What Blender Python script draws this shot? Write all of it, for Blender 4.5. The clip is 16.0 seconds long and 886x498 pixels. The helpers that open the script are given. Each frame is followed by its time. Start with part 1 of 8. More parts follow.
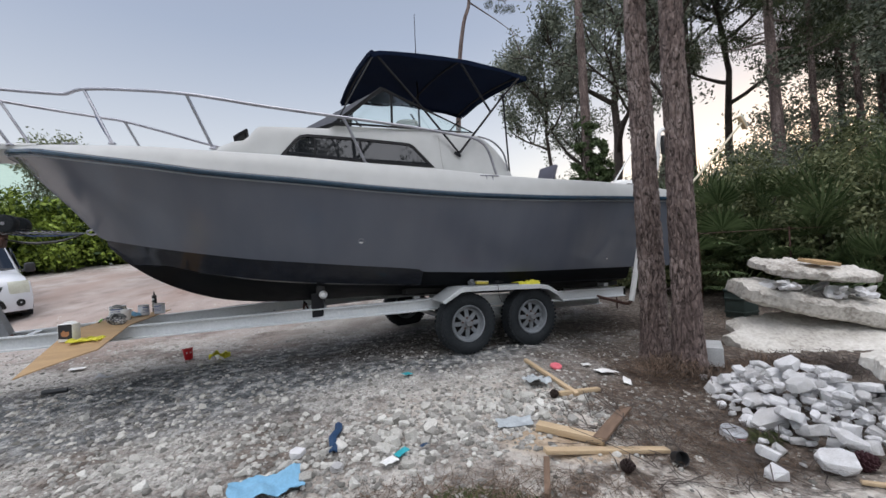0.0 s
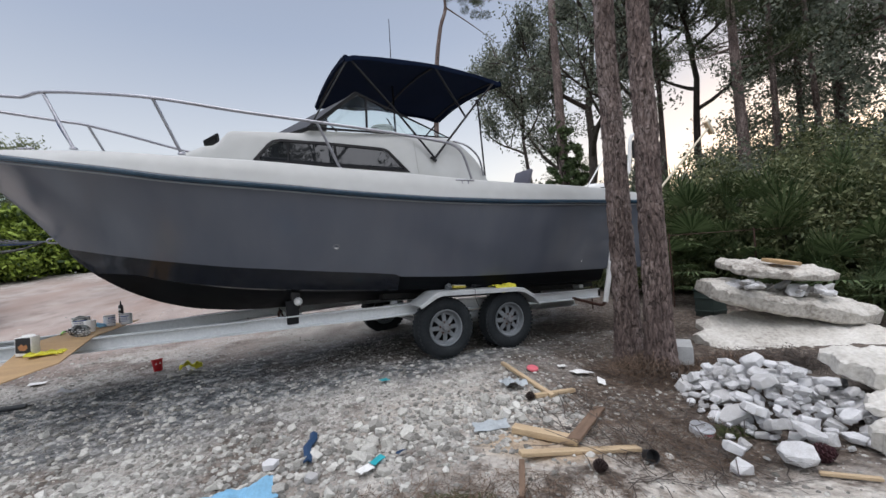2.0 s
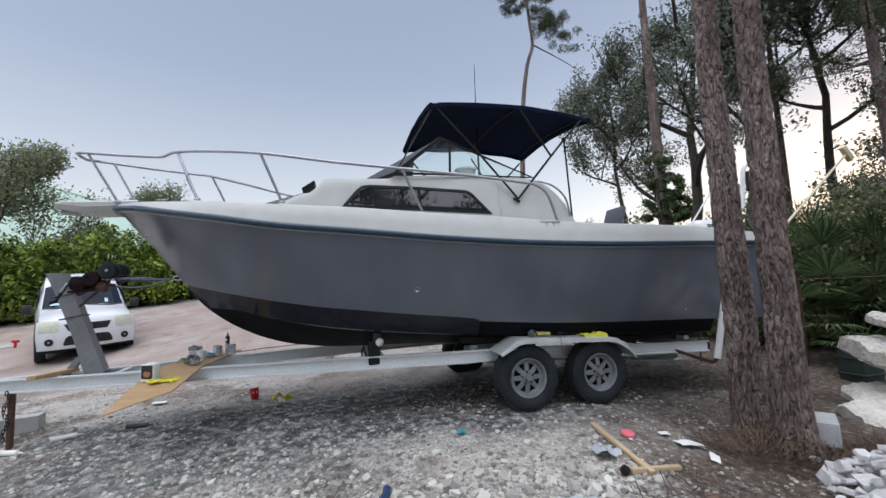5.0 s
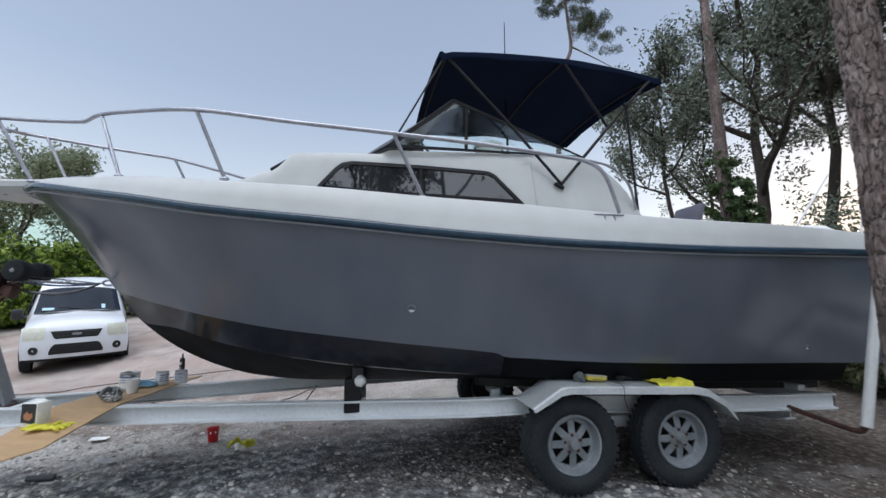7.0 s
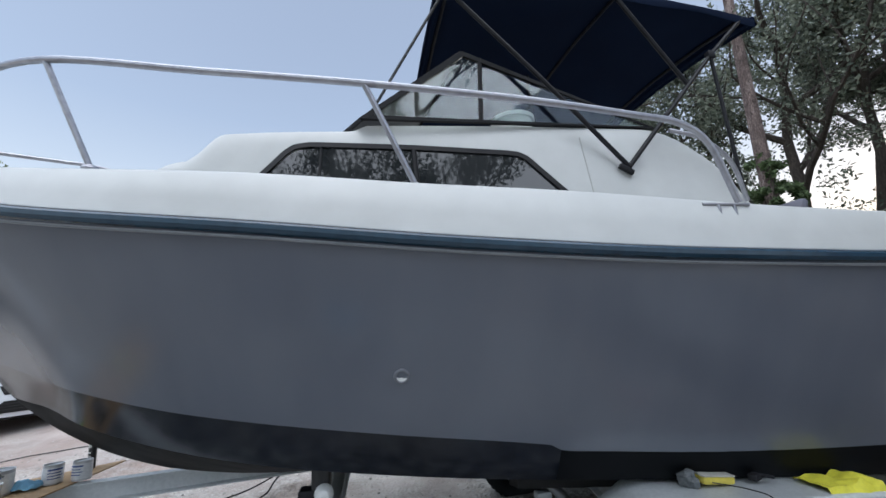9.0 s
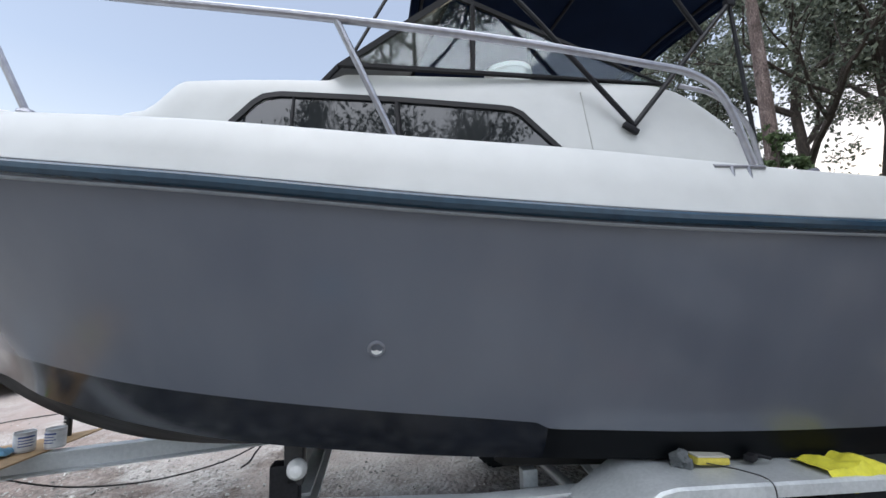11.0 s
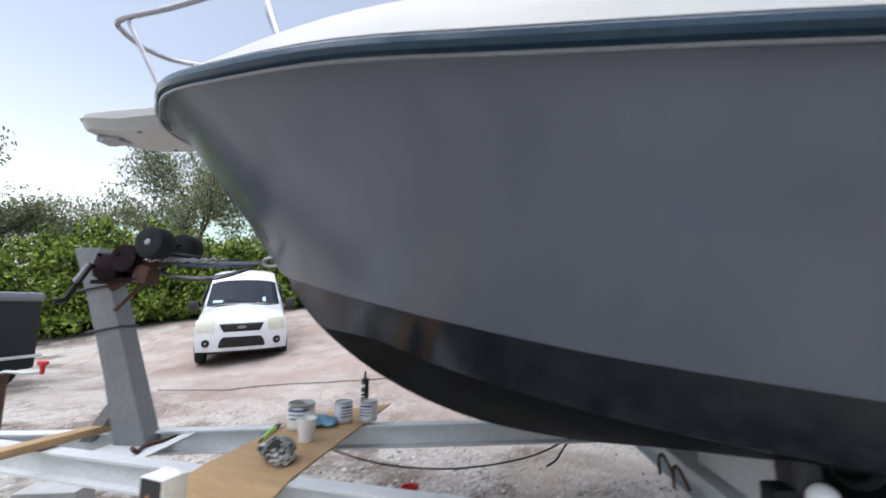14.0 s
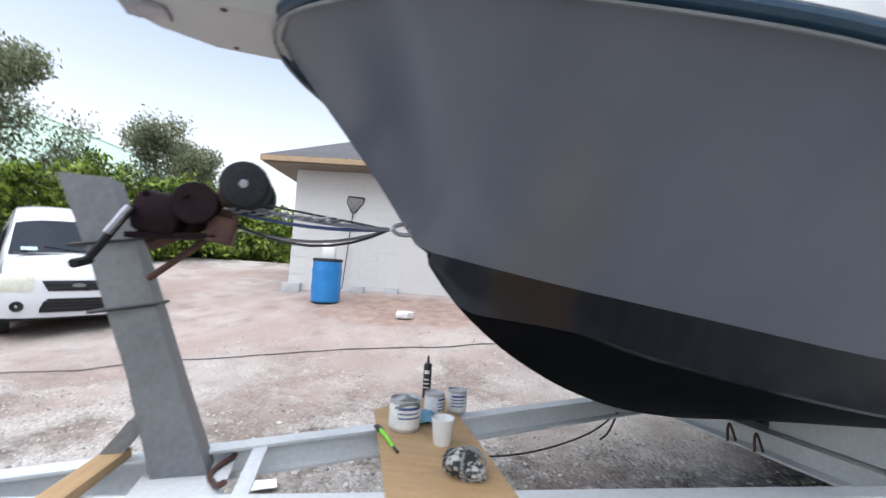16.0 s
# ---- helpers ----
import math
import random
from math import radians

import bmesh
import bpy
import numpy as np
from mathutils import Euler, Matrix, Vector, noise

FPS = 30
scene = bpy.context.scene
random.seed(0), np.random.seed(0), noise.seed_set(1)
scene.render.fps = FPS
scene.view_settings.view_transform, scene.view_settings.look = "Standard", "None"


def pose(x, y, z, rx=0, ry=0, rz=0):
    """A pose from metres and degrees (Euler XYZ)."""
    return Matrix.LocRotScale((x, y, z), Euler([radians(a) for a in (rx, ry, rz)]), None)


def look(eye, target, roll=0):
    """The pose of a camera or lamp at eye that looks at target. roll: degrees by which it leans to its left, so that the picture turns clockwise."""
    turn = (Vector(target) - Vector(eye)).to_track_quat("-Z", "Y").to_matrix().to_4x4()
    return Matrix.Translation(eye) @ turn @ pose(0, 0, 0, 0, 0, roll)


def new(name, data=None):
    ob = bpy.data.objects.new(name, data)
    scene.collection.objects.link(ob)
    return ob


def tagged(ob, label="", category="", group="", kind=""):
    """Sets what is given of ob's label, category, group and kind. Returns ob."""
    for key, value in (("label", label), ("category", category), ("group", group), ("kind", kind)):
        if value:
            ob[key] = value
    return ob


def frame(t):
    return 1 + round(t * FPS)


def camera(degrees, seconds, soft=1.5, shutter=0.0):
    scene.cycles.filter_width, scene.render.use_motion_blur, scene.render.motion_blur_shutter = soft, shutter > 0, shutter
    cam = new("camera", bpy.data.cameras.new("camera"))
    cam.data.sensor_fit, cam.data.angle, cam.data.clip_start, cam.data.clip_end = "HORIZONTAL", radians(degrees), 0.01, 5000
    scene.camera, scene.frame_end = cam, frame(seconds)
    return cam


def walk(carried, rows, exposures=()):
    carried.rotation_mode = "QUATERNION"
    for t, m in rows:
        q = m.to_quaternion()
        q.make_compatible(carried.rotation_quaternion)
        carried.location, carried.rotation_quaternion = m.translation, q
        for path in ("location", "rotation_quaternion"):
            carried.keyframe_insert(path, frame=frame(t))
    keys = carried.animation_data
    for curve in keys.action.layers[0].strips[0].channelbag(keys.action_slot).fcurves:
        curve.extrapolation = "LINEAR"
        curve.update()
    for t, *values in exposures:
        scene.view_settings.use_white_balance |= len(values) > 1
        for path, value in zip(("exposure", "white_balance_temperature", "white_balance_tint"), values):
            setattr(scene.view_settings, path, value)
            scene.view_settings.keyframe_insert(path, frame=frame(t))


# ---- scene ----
cam = camera(94.0, 16.0, shutter=0.45)
METRES, EYE, TILT, LEAN, TURN = 6.6, 1.5, 0.5, 3.5, 0.0
ROWS = [
    (0.0, 0.0, 0.0, 0.0, 0.0, 0.0, -0.0),
    (0.5, 0.0008, 0.0001, 0.0006, -0.5, 0.04, 0.3),
    (1.0, 0.0017, -0.0007, 0.0015, -1.4, 0.13, 0.51),
    (1.5, 0.0039, -0.0011, 0.0021, -2.42, 0.24, 0.6),
    (2.0, 0.0061, -0.0009, 0.0019, -2.76, 0.46, 0.68),
    (2.5, 0.0052, -0.0014, 0.0023, -2.3, 0.86, 0.77),
    (3.0, 0.0052, -0.0049, 0.006, -0.38, 1.6, 1.06),
    (3.5, 0.0105, -0.0123, 0.0086, 4.04, 3.0, 1.02),
    (4.0, 0.0129, -0.0218, 0.0141, 7.09, 4.03, 0.32),
    (6.5, 0.0112, 0.1647, 0.0251, 11.16, 5.89, -2.03),
    (7.0, 0.0059, 0.2233, 0.0262, 13.19, 6.67, -2.37),
    (7.5, -0.0053, 0.28, 0.0345, 13.86, 7.2, -1.32),
    (8.0, -0.0107, 0.3313, 0.039, 15.36, 8.81, -1.38),
    (8.5, -0.0201, 0.3678, 0.042, 16.48, 9.52, -1.35),
    (9.0, -0.0372, 0.4016, 0.0447, 14.61, 10.33, -0.54),
    (11.5, -0.0335, 0.4383, 0.0428, 14.72, 5.92, -1.88),
    (12.0, -0.0431, 0.4483, 0.0371, 19.43, 7.58, -4.07),
    (12.5, -0.0815, 0.4451, 0.0307, 26.73, 5.83, -4.27),
    (13.0, -0.13, 0.4378, 0.0265, 30.64, 7.36, -4.63),
    (13.5, -0.1934, 0.4395, 0.0168, 27.77, 10.63, -3.39),
    (14.0, -0.2618, 0.4298, 0.0107, 29.12, 5.66, -3.03),
    (14.5, -0.3264, 0.4096, 0.0081, 26.61, 2.42, 0.82),
    (15.0, -0.3846, 0.4068, 0.0016, 19.22, 3.49, -2.23),
    (15.5, -0.4423, 0.4084, 0.0128, 10.28, 3.15, -1.45),
    (16.0, -0.5107, 0.3907, 0.0036, 5.78, 2.75, -6.94),
]
walk(cam, [(t, pose(0, 0, EYE, TILT, LEAN, TURN) @ pose(METRES * x, METRES * y, METRES * z, 90 + pitch, roll, yaw)) for t, x, y, z, yaw, pitch, roll in ROWS],
     [(0.0, 0.68, 6520, 13), (4.0, 0.70, 6420, 13), (7.0, 0.76, 6100, 10), (9.0, 0.92, 6030, 9), (11.5, 1.20, 6300, 11), (13.0, 1.24, 6400, 11), (14.0, 1.23, 6400, 13), (16.0, 1.36, 6350, 12)])

# ---- world and sun: evening sky, with a broad fill sun high behind the camera ----
SUN_AZ, SUN_EL = 188.0, 72.0  # degrees clockwise from +y, and above the horizon
world = bpy.data.worlds.new("evening_sky")
scene.world = world
world.use_nodes = True
wn = world.node_tree.nodes
def sky_light(elevation, azimuth, dust, ozone, strength, haze=1.0):
    """One layer of sky light."""
    s = wn.new("ShaderNodeTexSky")
    s.sky_type = "NISHITA"
    s.sun_disc = False
    s.sun_elevation, s.sun_rotation = radians(elevation), radians(azimuth)
    s.air_density, s.dust_density, s.ozone_density = 1.0, dust, ozone
    b = wn.new("ShaderNodeBackground")
    b.inputs["Strength"].default_value = strength
    h = wn.new("ShaderNodeHueSaturation")  # evening haze takes colour out of the sky
    if haze < 1:
        up = wn.new("ShaderNodeSeparateXYZ")
        thin = wn.new("ShaderNodeMapRange")  # the haze lies thickest low down
        thin.inputs["From Min"].default_value, thin.inputs["From Max"].default_value = 0.10, 0.46
        thin.inputs["To Min"].default_value, thin.inputs["To Max"].default_value = 0.10, haze
        co = wn.new("ShaderNodeTexCoord")
        world.node_tree.links.new(co.outputs["Generated"], up.inputs[0])
        world.node_tree.links.new(up.outputs["Z"], thin.inputs[0])
        world.node_tree.links.new(thin.outputs[0], h.inputs["Saturation"])
    world.node_tree.links.new(s.outputs[0], h.inputs["Color"])
    world.node_tree.links.new(h.outputs[0], b.inputs[0])
    return b.outputs[0]


# bright evening haze overhead, and the afterglow low behind the trees
both = wn.new("ShaderNodeAddShader")
world.node_tree.links.new(sky_light(SUN_EL, SUN_AZ, 1.6, 0.6, 0.096, 0.54), both.inputs[0])
world.node_tree.links.new(sky_light(3.0, 44.0, 1.5, 1.5, 0.052), both.inputs[1])
world.node_tree.links.new(both.outputs[0], wn["World Output"].inputs[0])
# added fill from high behind the camera; the evening sun itself stands elsewhere
sun = new("sun", bpy.data.lights.new("sun", "SUN"))
sun.data.energy, sun.data.angle, sun.data.color = 1.7, radians(90), (0.97, 0.985, 1.0)
sun_to = Vector((math.sin(radians(SUN_AZ)) * math.cos(radians(SUN_EL)), math.cos(radians(SUN_AZ)) * math.cos(radians(SUN_EL)), math.sin(radians(SUN_EL))))
sun.matrix_world = look(sun_to * 60, (0, 0, 0))


# ---- materials ----
def material(name, stops, rough=0.6, metal=0.0, scale=6.0, fine=60.0, bump=0.15, rough_var=0.1, space="Object", coat=0.0, dist=0.01, per_object=0.0, per_island=0.0, detail=6.0, stretch=(1, 1, 1), spec=0.5, fine_mix=0.5):
    """Colours mixed by noise at two scales, with fine relief; stops are (position, colour)."""
    m = bpy.data.materials.new(name)
    m.use_nodes = True
    t = m.node_tree
    n, l = t.nodes, t.links
    b = n["Principled BSDF"]
    co = n.new("ShaderNodeTexCoord")
    mp = n.new("ShaderNodeMapping")
    mp.inputs["Scale"].default_value = stretch
    l.new(co.outputs[space], mp.inputs[0])
    big, small = n.new("ShaderNodeTexNoise"), n.new("ShaderNodeTexNoise")
    for q, s in ((big, scale), (small, fine)):
        q.inputs["Scale"].default_value = s
        q.inputs["Detail"].default_value = detail
        l.new(mp.outputs[0], q.inputs["Vector"])
    mix = n.new("ShaderNodeMix")
    mix.inputs[0].default_value = fine_mix
    l.new(big.outputs[0], mix.inputs[2])
    l.new(small.outputs[0], mix.inputs[3])
    value = mix.outputs[0]
    if per_object or per_island:
        src = n.new("ShaderNodeObjectInfo") if per_object else n.new("ShaderNodeNewGeometry")
        sub = n.new("ShaderNodeMath")
        sub.operation = "MULTIPLY_ADD"
        l.new(src.outputs["Random" if per_object else "Random Per Island"], sub.inputs[0])
        sub.inputs[1].default_value = per_object or per_island
        l.new(value, sub.inputs[2])
        sh = n.new("ShaderNodeMath")
        sh.operation = "SUBTRACT"
        l.new(sub.outputs[0], sh.inputs[0])
        sh.inputs[1].default_value = (per_object or per_island) / 2
        value = sh.outputs[0]
    ramp = n.new("ShaderNodeValToRGB")
    els = ramp.color_ramp.elements
    els[0].position, els[0].color = stops[0][0], (*stops[0][1], 1)
    els[1].position, els[1].color = stops[-1][0], (*stops[-1][1], 1)
    for p, c in stops[1:-1]:
        els.new(p).color = (*c, 1)
    l.new(value, ramp.inputs[0])
    l.new(ramp.outputs[0], b.inputs["Base Color"])
    rr = n.new("ShaderNodeMapRange")
    rr.inputs["From Min"].default_value, rr.inputs["From Max"].default_value = 0.3, 0.7
    rr.inputs["To Min"].default_value, rr.inputs["To Max"].default_value = max(0.02, rough - rough_var), min(1, rough + rough_var)
    l.new(mix.outputs[0], rr.inputs[0])
    l.new(rr.outputs[0], b.inputs["Roughness"])
    b.inputs["Metallic"].default_value = metal
    b.inputs["Coat Weight"].default_value = coat
    b.inputs["Specular IOR Level"].default_value = spec
    if bump:
        bp = n.new("ShaderNodeBump")
        bp.inputs["Strength"].default_value = bump
        bp.inputs["Distance"].default_value = dist
        l.new(small.outputs[0], bp.inputs["Height"])
        l.new(bp.outputs[0], b.inputs["Normal"])
    return m


def two(c, d, lo=0.35, hi=0.65):
    return [(lo, c), (hi, d)]


def glass(name, tint, rough=0.02, alpha=1.0):
    m = bpy.data.materials.new(name)
    m.use_nodes = True
    b = m.node_tree.nodes["Principled BSDF"]
    b.inputs["Base Color"].default_value = (*tint, 1)
    b.inputs["Roughness"].default_value = rough
    b.inputs["IOR"].default_value = 1.62
    b.inputs["Transmission Weight"].default_value = alpha
    return m


M_HULL = material("grey_hull_paint", two((0.109, 0.122, 0.154), (0.127, 0.141, 0.173)), 0.21, 0, 0.8, 2.6, 0.15, 0.04, dist=0.03, detail=2.0, stretch=(1.5, 1, 0.4), spec=0.55)
M_BOTTOM = material("black_bottom_paint", two((0.003, 0.005, 0.010), (0.006, 0.009, 0.017)), 0.15, 0, 1.6, 5, 0.008, 0.02, dist=0.02, detail=2.0, spec=0.5)
M_FOUL = material("black_antifouling_paint", two((0.002, 0.003, 0.004), (0.005, 0.006, 0.008)), 0.52, 0, 2.2, 7, 0.02, 0.06, dist=0.02, detail=3.0, spec=0.09)
M_GEL = material("white_gelcoat", two((0.445, 0.455, 0.445), (0.51, 0.52, 0.51)), 0.38, 0, 0.9, 6, 0.0, 0.06, dist=0.002)
M_RUB = material("teal_rub_rail", two((0.012, 0.036, 0.066), (0.022, 0.058, 0.096)), 0.22, 0, 3, 20, 0.02, 0.05)
M_RUBW = material("pale_rail_insert", two((0.15, 0.165, 0.18), (0.22, 0.235, 0.25)), 0.35, 0, 5, 80, 0.05)
M_STEEL = material("stainless_steel", two((0.30, 0.30, 0.33), (0.42, 0.42, 0.45)), 0.38, 1.0, 4, 30, 0.0, 0.04)
M_DARKTUBE = material("dark_anodised_tube", two((0.008, 0.008, 0.010), (0.018, 0.018, 0.021)), 0.5, 0.0, 6, 90, 0.05, spec=0.2)
M_CANVAS = material("navy_canvas", two((0.003, 0.008, 0.024), (0.007, 0.014, 0.036)), 0.9, 0, 3, 260, 0.25, 0.05, dist=0.003, spec=0.1)
M_RUBBER = material("black_window_gasket", two((0.008, 0.008, 0.009), (0.016, 0.016, 0.018)), 0.6, 0, 6, 90, 0.05, spec=0.2)
M_CABIN = material("cabin_interior", two((0.10, 0.10, 0.11), (0.2, 0.2, 0.2)), 0.7, 0, 2, 30, 0.1)
M_GLASS = glass("clear_window_glass", (0.82, 0.92, 0.90))
M_SMOKE = material("smoked_acrylic", two((0.012, 0.014, 0.016), (0.02, 0.022, 0.024)), 0.03, 0, 1.5, 3, 0.03, 0.01, dist=0.01, detail=1.0, spec=0.6, coat=0.0)
M_SCREEN = material("dark_screen", two((0.045, 0.046, 0.052), (0.07, 0.072, 0.08)), 0.5, 0, 3, 40, 0.05, spec=0.2)
M_ALU = material("weathered_aluminium", two((0.56, 0.59, 0.605), (0.72, 0.745, 0.755)), 0.46, 0.12, 2.2, 45, 0.12, 0.12, dist=0.003)
M_GALV = material("galvanised_fender", two((0.46, 0.49, 0.50), (0.62, 0.65, 0.66)), 0.42, 0.3, 5, 60, 0.08, 0.12, dist=0.002)
M_TYRE = material("tyre_rubber", two((0.011, 0.014, 0.017), (0.032, 0.037, 0.041)), 0.8, 0, 4, 70, 0.3, 0.1, dist=0.004, spec=0.25)
M_RIM = material("dusty_grey_rim", two((0.15, 0.17, 0.185), (0.26, 0.28, 0.30)), 0.5, 0.15, 6, 60, 0.1, 0.1)
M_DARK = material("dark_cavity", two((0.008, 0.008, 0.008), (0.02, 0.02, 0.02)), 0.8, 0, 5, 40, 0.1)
M_RUST = material("rusty_iron", two((0.05, 0.025, 0.02), (0.12, 0.06, 0.045)), 0.7, 0.2, 8, 60, 0.3)
M_WINCH = material("maroon_winch_cover", two((0.009, 0.004, 0.006), (0.020, 0.010, 0.012)), 0.75, 0, 6, 60, 0.3, spec=0.15)
M_BLACKP = material("black_plastic", two((0.012, 0.012, 0.014), (0.03, 0.03, 0.032)), 0.5, 0, 6, 60, 0.1)
M_WHITEP = material("white_plastic", two((0.68, 0.69, 0.68), (0.80, 0.80, 0.79)), 0.45, 0, 6, 60, 0.08)
M_POST = material("dull_grey_post", two((0.15, 0.16, 0.17), (0.22, 0.23, 0.24)), 0.5, 0.15, 3, 45, 0.12, 0.12, dist=0.003)
M_PLY = material("plywood_board", two((0.36, 0.23, 0.115), (0.50, 0.34, 0.18)), 0.7, 0, 3, 40, 0.15, stretch=(1, 8, 1))
M_WOOD = material("yellow_pine_wood", two((0.44, 0.32, 0.19), (0.60, 0.46, 0.30)), 0.7, 0, 4, 40, 0.2, stretch=(1, 9, 9))
M_OLDWOOD = material("weathered_brown_wood", two((0.12, 0.075, 0.05), (0.24, 0.16, 0.11)), 0.8, 0, 5, 50, 0.3, stretch=(1, 9, 9))
M_ROCK = material("white_limestone", [(0.28, (0.52, 0.515, 0.51)), (0.5, (0.68, 0.68, 0.685)), (0.72, (0.80, 0.80, 0.81))], 0.9, 0, 5, 38, 0.7, 0.05, dist=0.014, per_object=0.6)
M_SLAB = material("weathered_limestone_slab", [(0.32, (0.28, 0.255, 0.225)), (0.46, (0.52, 0.495, 0.45)), (0.66, (0.70, 0.68, 0.635))], 0.92, 0, 2.6, 26, 0.7, 0.05, dist=0.02, per_object=0.15)
M_GRAVEL = material("loose_gravel", [(0.25, (0.15, 0.145, 0.13)), (0.5, (0.32, 0.31, 0.285)), (0.75, (0.55, 0.54, 0.50))], 0.92, 0, 9, 60, 0.4, 0.05, per_island=0.55)
M_STONE = material("pale_stone", [(0.25, (0.30, 0.29, 0.265)), (0.5, (0.50, 0.49, 0.45)), (0.75, (0.69, 0.68, 0.635))], 0.92, 0, 9, 60, 0.4, 0.05, per_object=0.5)


def bark_material():
    """Flaky plates of bark between dark fissures."""
    m = material("pine_bark", [(0.36, (0.075, 0.054, 0.049)), (0.5, (0.165, 0.122, 0.110)), (0.64, (0.32, 0.26, 0.24))], 0.95, 0, 5, 46, 0.6, 0.03, dist=0.02, stretch=(1, 1, 0.35), per_island=0.12)
    n, l = m.node_tree.nodes, m.node_tree.links
    b = n["Principled BSDF"]
    co = n.new("ShaderNodeTexCoord")
    mp = n.new("ShaderNodeMapping")
    mp.inputs["Scale"].default_value = (1, 1, 0.24)
    l.new(co.outputs["Object"], mp.inputs[0])
    warp = n.new("ShaderNodeTexNoise")
    warp.inputs["Scale"].default_value = 14.0
    l.new(mp.outputs[0], warp.inputs["Vector"])
    add = n.new("ShaderNodeMix")
    add.data_type = "VECTOR"
    add.inputs[0].default_value = 0.13
    l.new(mp.outputs[0], add.inputs[4])
    l.new(warp.outputs["Color"], add.inputs[5])
    v = n.new("ShaderNodeTexVoronoi")
    v.feature = "DISTANCE_TO_EDGE"
    v.inputs["Scale"].default_value = 21.0
    l.new(add.outputs[1], v.inputs["Vector"])
    edge = n.new("ShaderNodeMapRange")
    edge.inputs["From Min"].default_value, edge.inputs["From Max"].default_value = 0.0, 0.055
    l.new(v.outputs["Distance"], edge.inputs[0])
    mix = n.new("ShaderNodeMix")
    mix.data_type = "RGBA"
    l.new(edge.outputs[0], mix.inputs[0])
    mix.inputs[6].default_value = (0.070, 0.050, 0.044, 1)
    l.new(n["Color Ramp"].outputs[0], mix.inputs[7])
    l.new(mix.outputs[2], b.inputs["Base Color"])
    bp = n.new("ShaderNodeBump")
    bp.inputs["Strength"].default_value, bp.inputs["Distance"].default_value = 0.9, 0.03
    l.new(edge.outputs[0], bp.inputs["Height"])
    l.new(n["Bump"].outputs[0], bp.inputs["Normal"])
    l.new(bp.outputs[0], b.inputs["Normal"])
    return m


M_BARK = bark_material()
M_BARK2 = material("grey_oak_bark", two((0.035, 0.028, 0.024), (0.10, 0.08, 0.068)), 0.95, 0, 5, 25, 0.7, 0.03, dist=0.03, stretch=(1, 1, 0.35))
M_VAN = material("white_car_paint", two((0.62, 0.64, 0.67), (0.68, 0.70, 0.73)), 0.25, 0, 1, 60, 0.0, 0.04, coat=0.6)
M_BLOCK = material("painted_block_wall", two((0.55, 0.545, 0.53), (0.66, 0.655, 0.64)), 0.9, 0, 1.5, 40, 0.2)
M_SHINGLE = material("dark_roof_shingle", two((0.06, 0.06, 0.065), (0.12, 0.12, 0.125)), 0.9, 0, 4, 30, 0.3)
M_BLUE = material("blue_drum_plastic", two((0.015, 0.17, 0.46), (0.03, 0.24, 0.58)), 0.4, 0, 2, 40, 0.05)
M_CEMENT = material("grey_cement_block", two((0.36, 0.37, 0.37), (0.5, 0.51, 0.51)), 0.9, 0, 5, 60, 0.3)
M_MINT = material("mint_green_roof", two((0.33, 0.45, 0.38), (0.40, 0.52, 0.44)), 0.7, 0, 0.5, 8, 0.0)


def leaf_material(name, c, d, rough=0.55, trans=0.25):
    m = material(name, two(c, d, 0.3, 0.7), rough, 0, 1.2, 9, 0, 0.1, per_island=0.5, spec=0.25)
    n, l = m.node_tree.nodes, m.node_tree.links
    tr = n.new("ShaderNodeBsdfTranslucent")
    mx = n.new("ShaderNodeMixShader")
    mx.inputs[0].default_value = trans
    l.new(n["Color Ramp"].outputs[0], tr.inputs[0])
    l.new(n["Principled BSDF"].outputs[0], mx.inputs[1])
    l.new(tr.outputs[0], mx.inputs[2])
    l.new(mx.outputs[0], n["Material Output"].inputs[0])
    return m


M_HEDGE = leaf_material("hedge_leaves", (0.022, 0.048, 0.012), (0.27, 0.36, 0.060))
M_OAK = leaf_material("oak_leaves", (0.085, 0.104, 0.080), (0.25, 0.275, 0.21), 0.5, 0.4)
M_SHRUB = leaf_material("shrub_leaves", (0.060, 0.080, 0.036), (0.21, 0.225, 0.115))
M_PALM = leaf_material("palmetto_fronds", (0.035, 0.058, 0.022), (0.12, 0.165, 0.075))
M_NEEDLE = leaf_material("pine_needles", (0.03, 0.045, 0.022), (0.085, 0.10, 0.05))
M_TREE = leaf_material("grey_green_leaves", (0.12, 0.145, 0.085), (0.30, 0.33, 0.21), 0.6, 0.45)
M_LITTER = material("dry_needle_litter", two((0.06, 0.040, 0.027), (0.19, 0.13, 0.092)), 0.95, 0, 5, 40, 0.2, per_island=0.5)
M_GRASS = leaf_material("sparse_grass", (0.03, 0.045, 0.012), (0.09, 0.11, 0.035))


def plain(name, c, rough=0.5, metal=0.0):
    return material(name, two(tuple(0.85 * v for v in c), tuple(min(1, 1.12 * v) for v in c)), rough, metal, 5, 60, 0.08)


# ---- mesh helpers ----
def part(name, bm, mat, parent=None, label="", smooth=True, angle=35):
    """Links a bmesh (or mesh) as one mesh object under a thing or a part."""
    if isinstance(bm, bpy.types.Mesh):
        me = bm
    else:
        bmesh.ops.remove_doubles(bm, verts=bm.verts, dist=1e-5)
        bmesh.ops.recalc_face_normals(bm, faces=bm.faces)
        if smooth:
            lim = radians(angle)
            for f in bm.faces:
                f.smooth = True
            for e in bm.edges:
                if len(e.link_faces) != 2 or e.calc_face_angle(0) > lim:
                    e.smooth = False
        me = bpy.data.meshes.new(name)
        bm.to_mesh(me)
        bm.free()
    if mat and not me.materials:
        me.materials.append(mat)
    ob = new(name, me)
    if parent:
        ob.parent = parent
    if label:
        tagged(ob, label)
    return ob


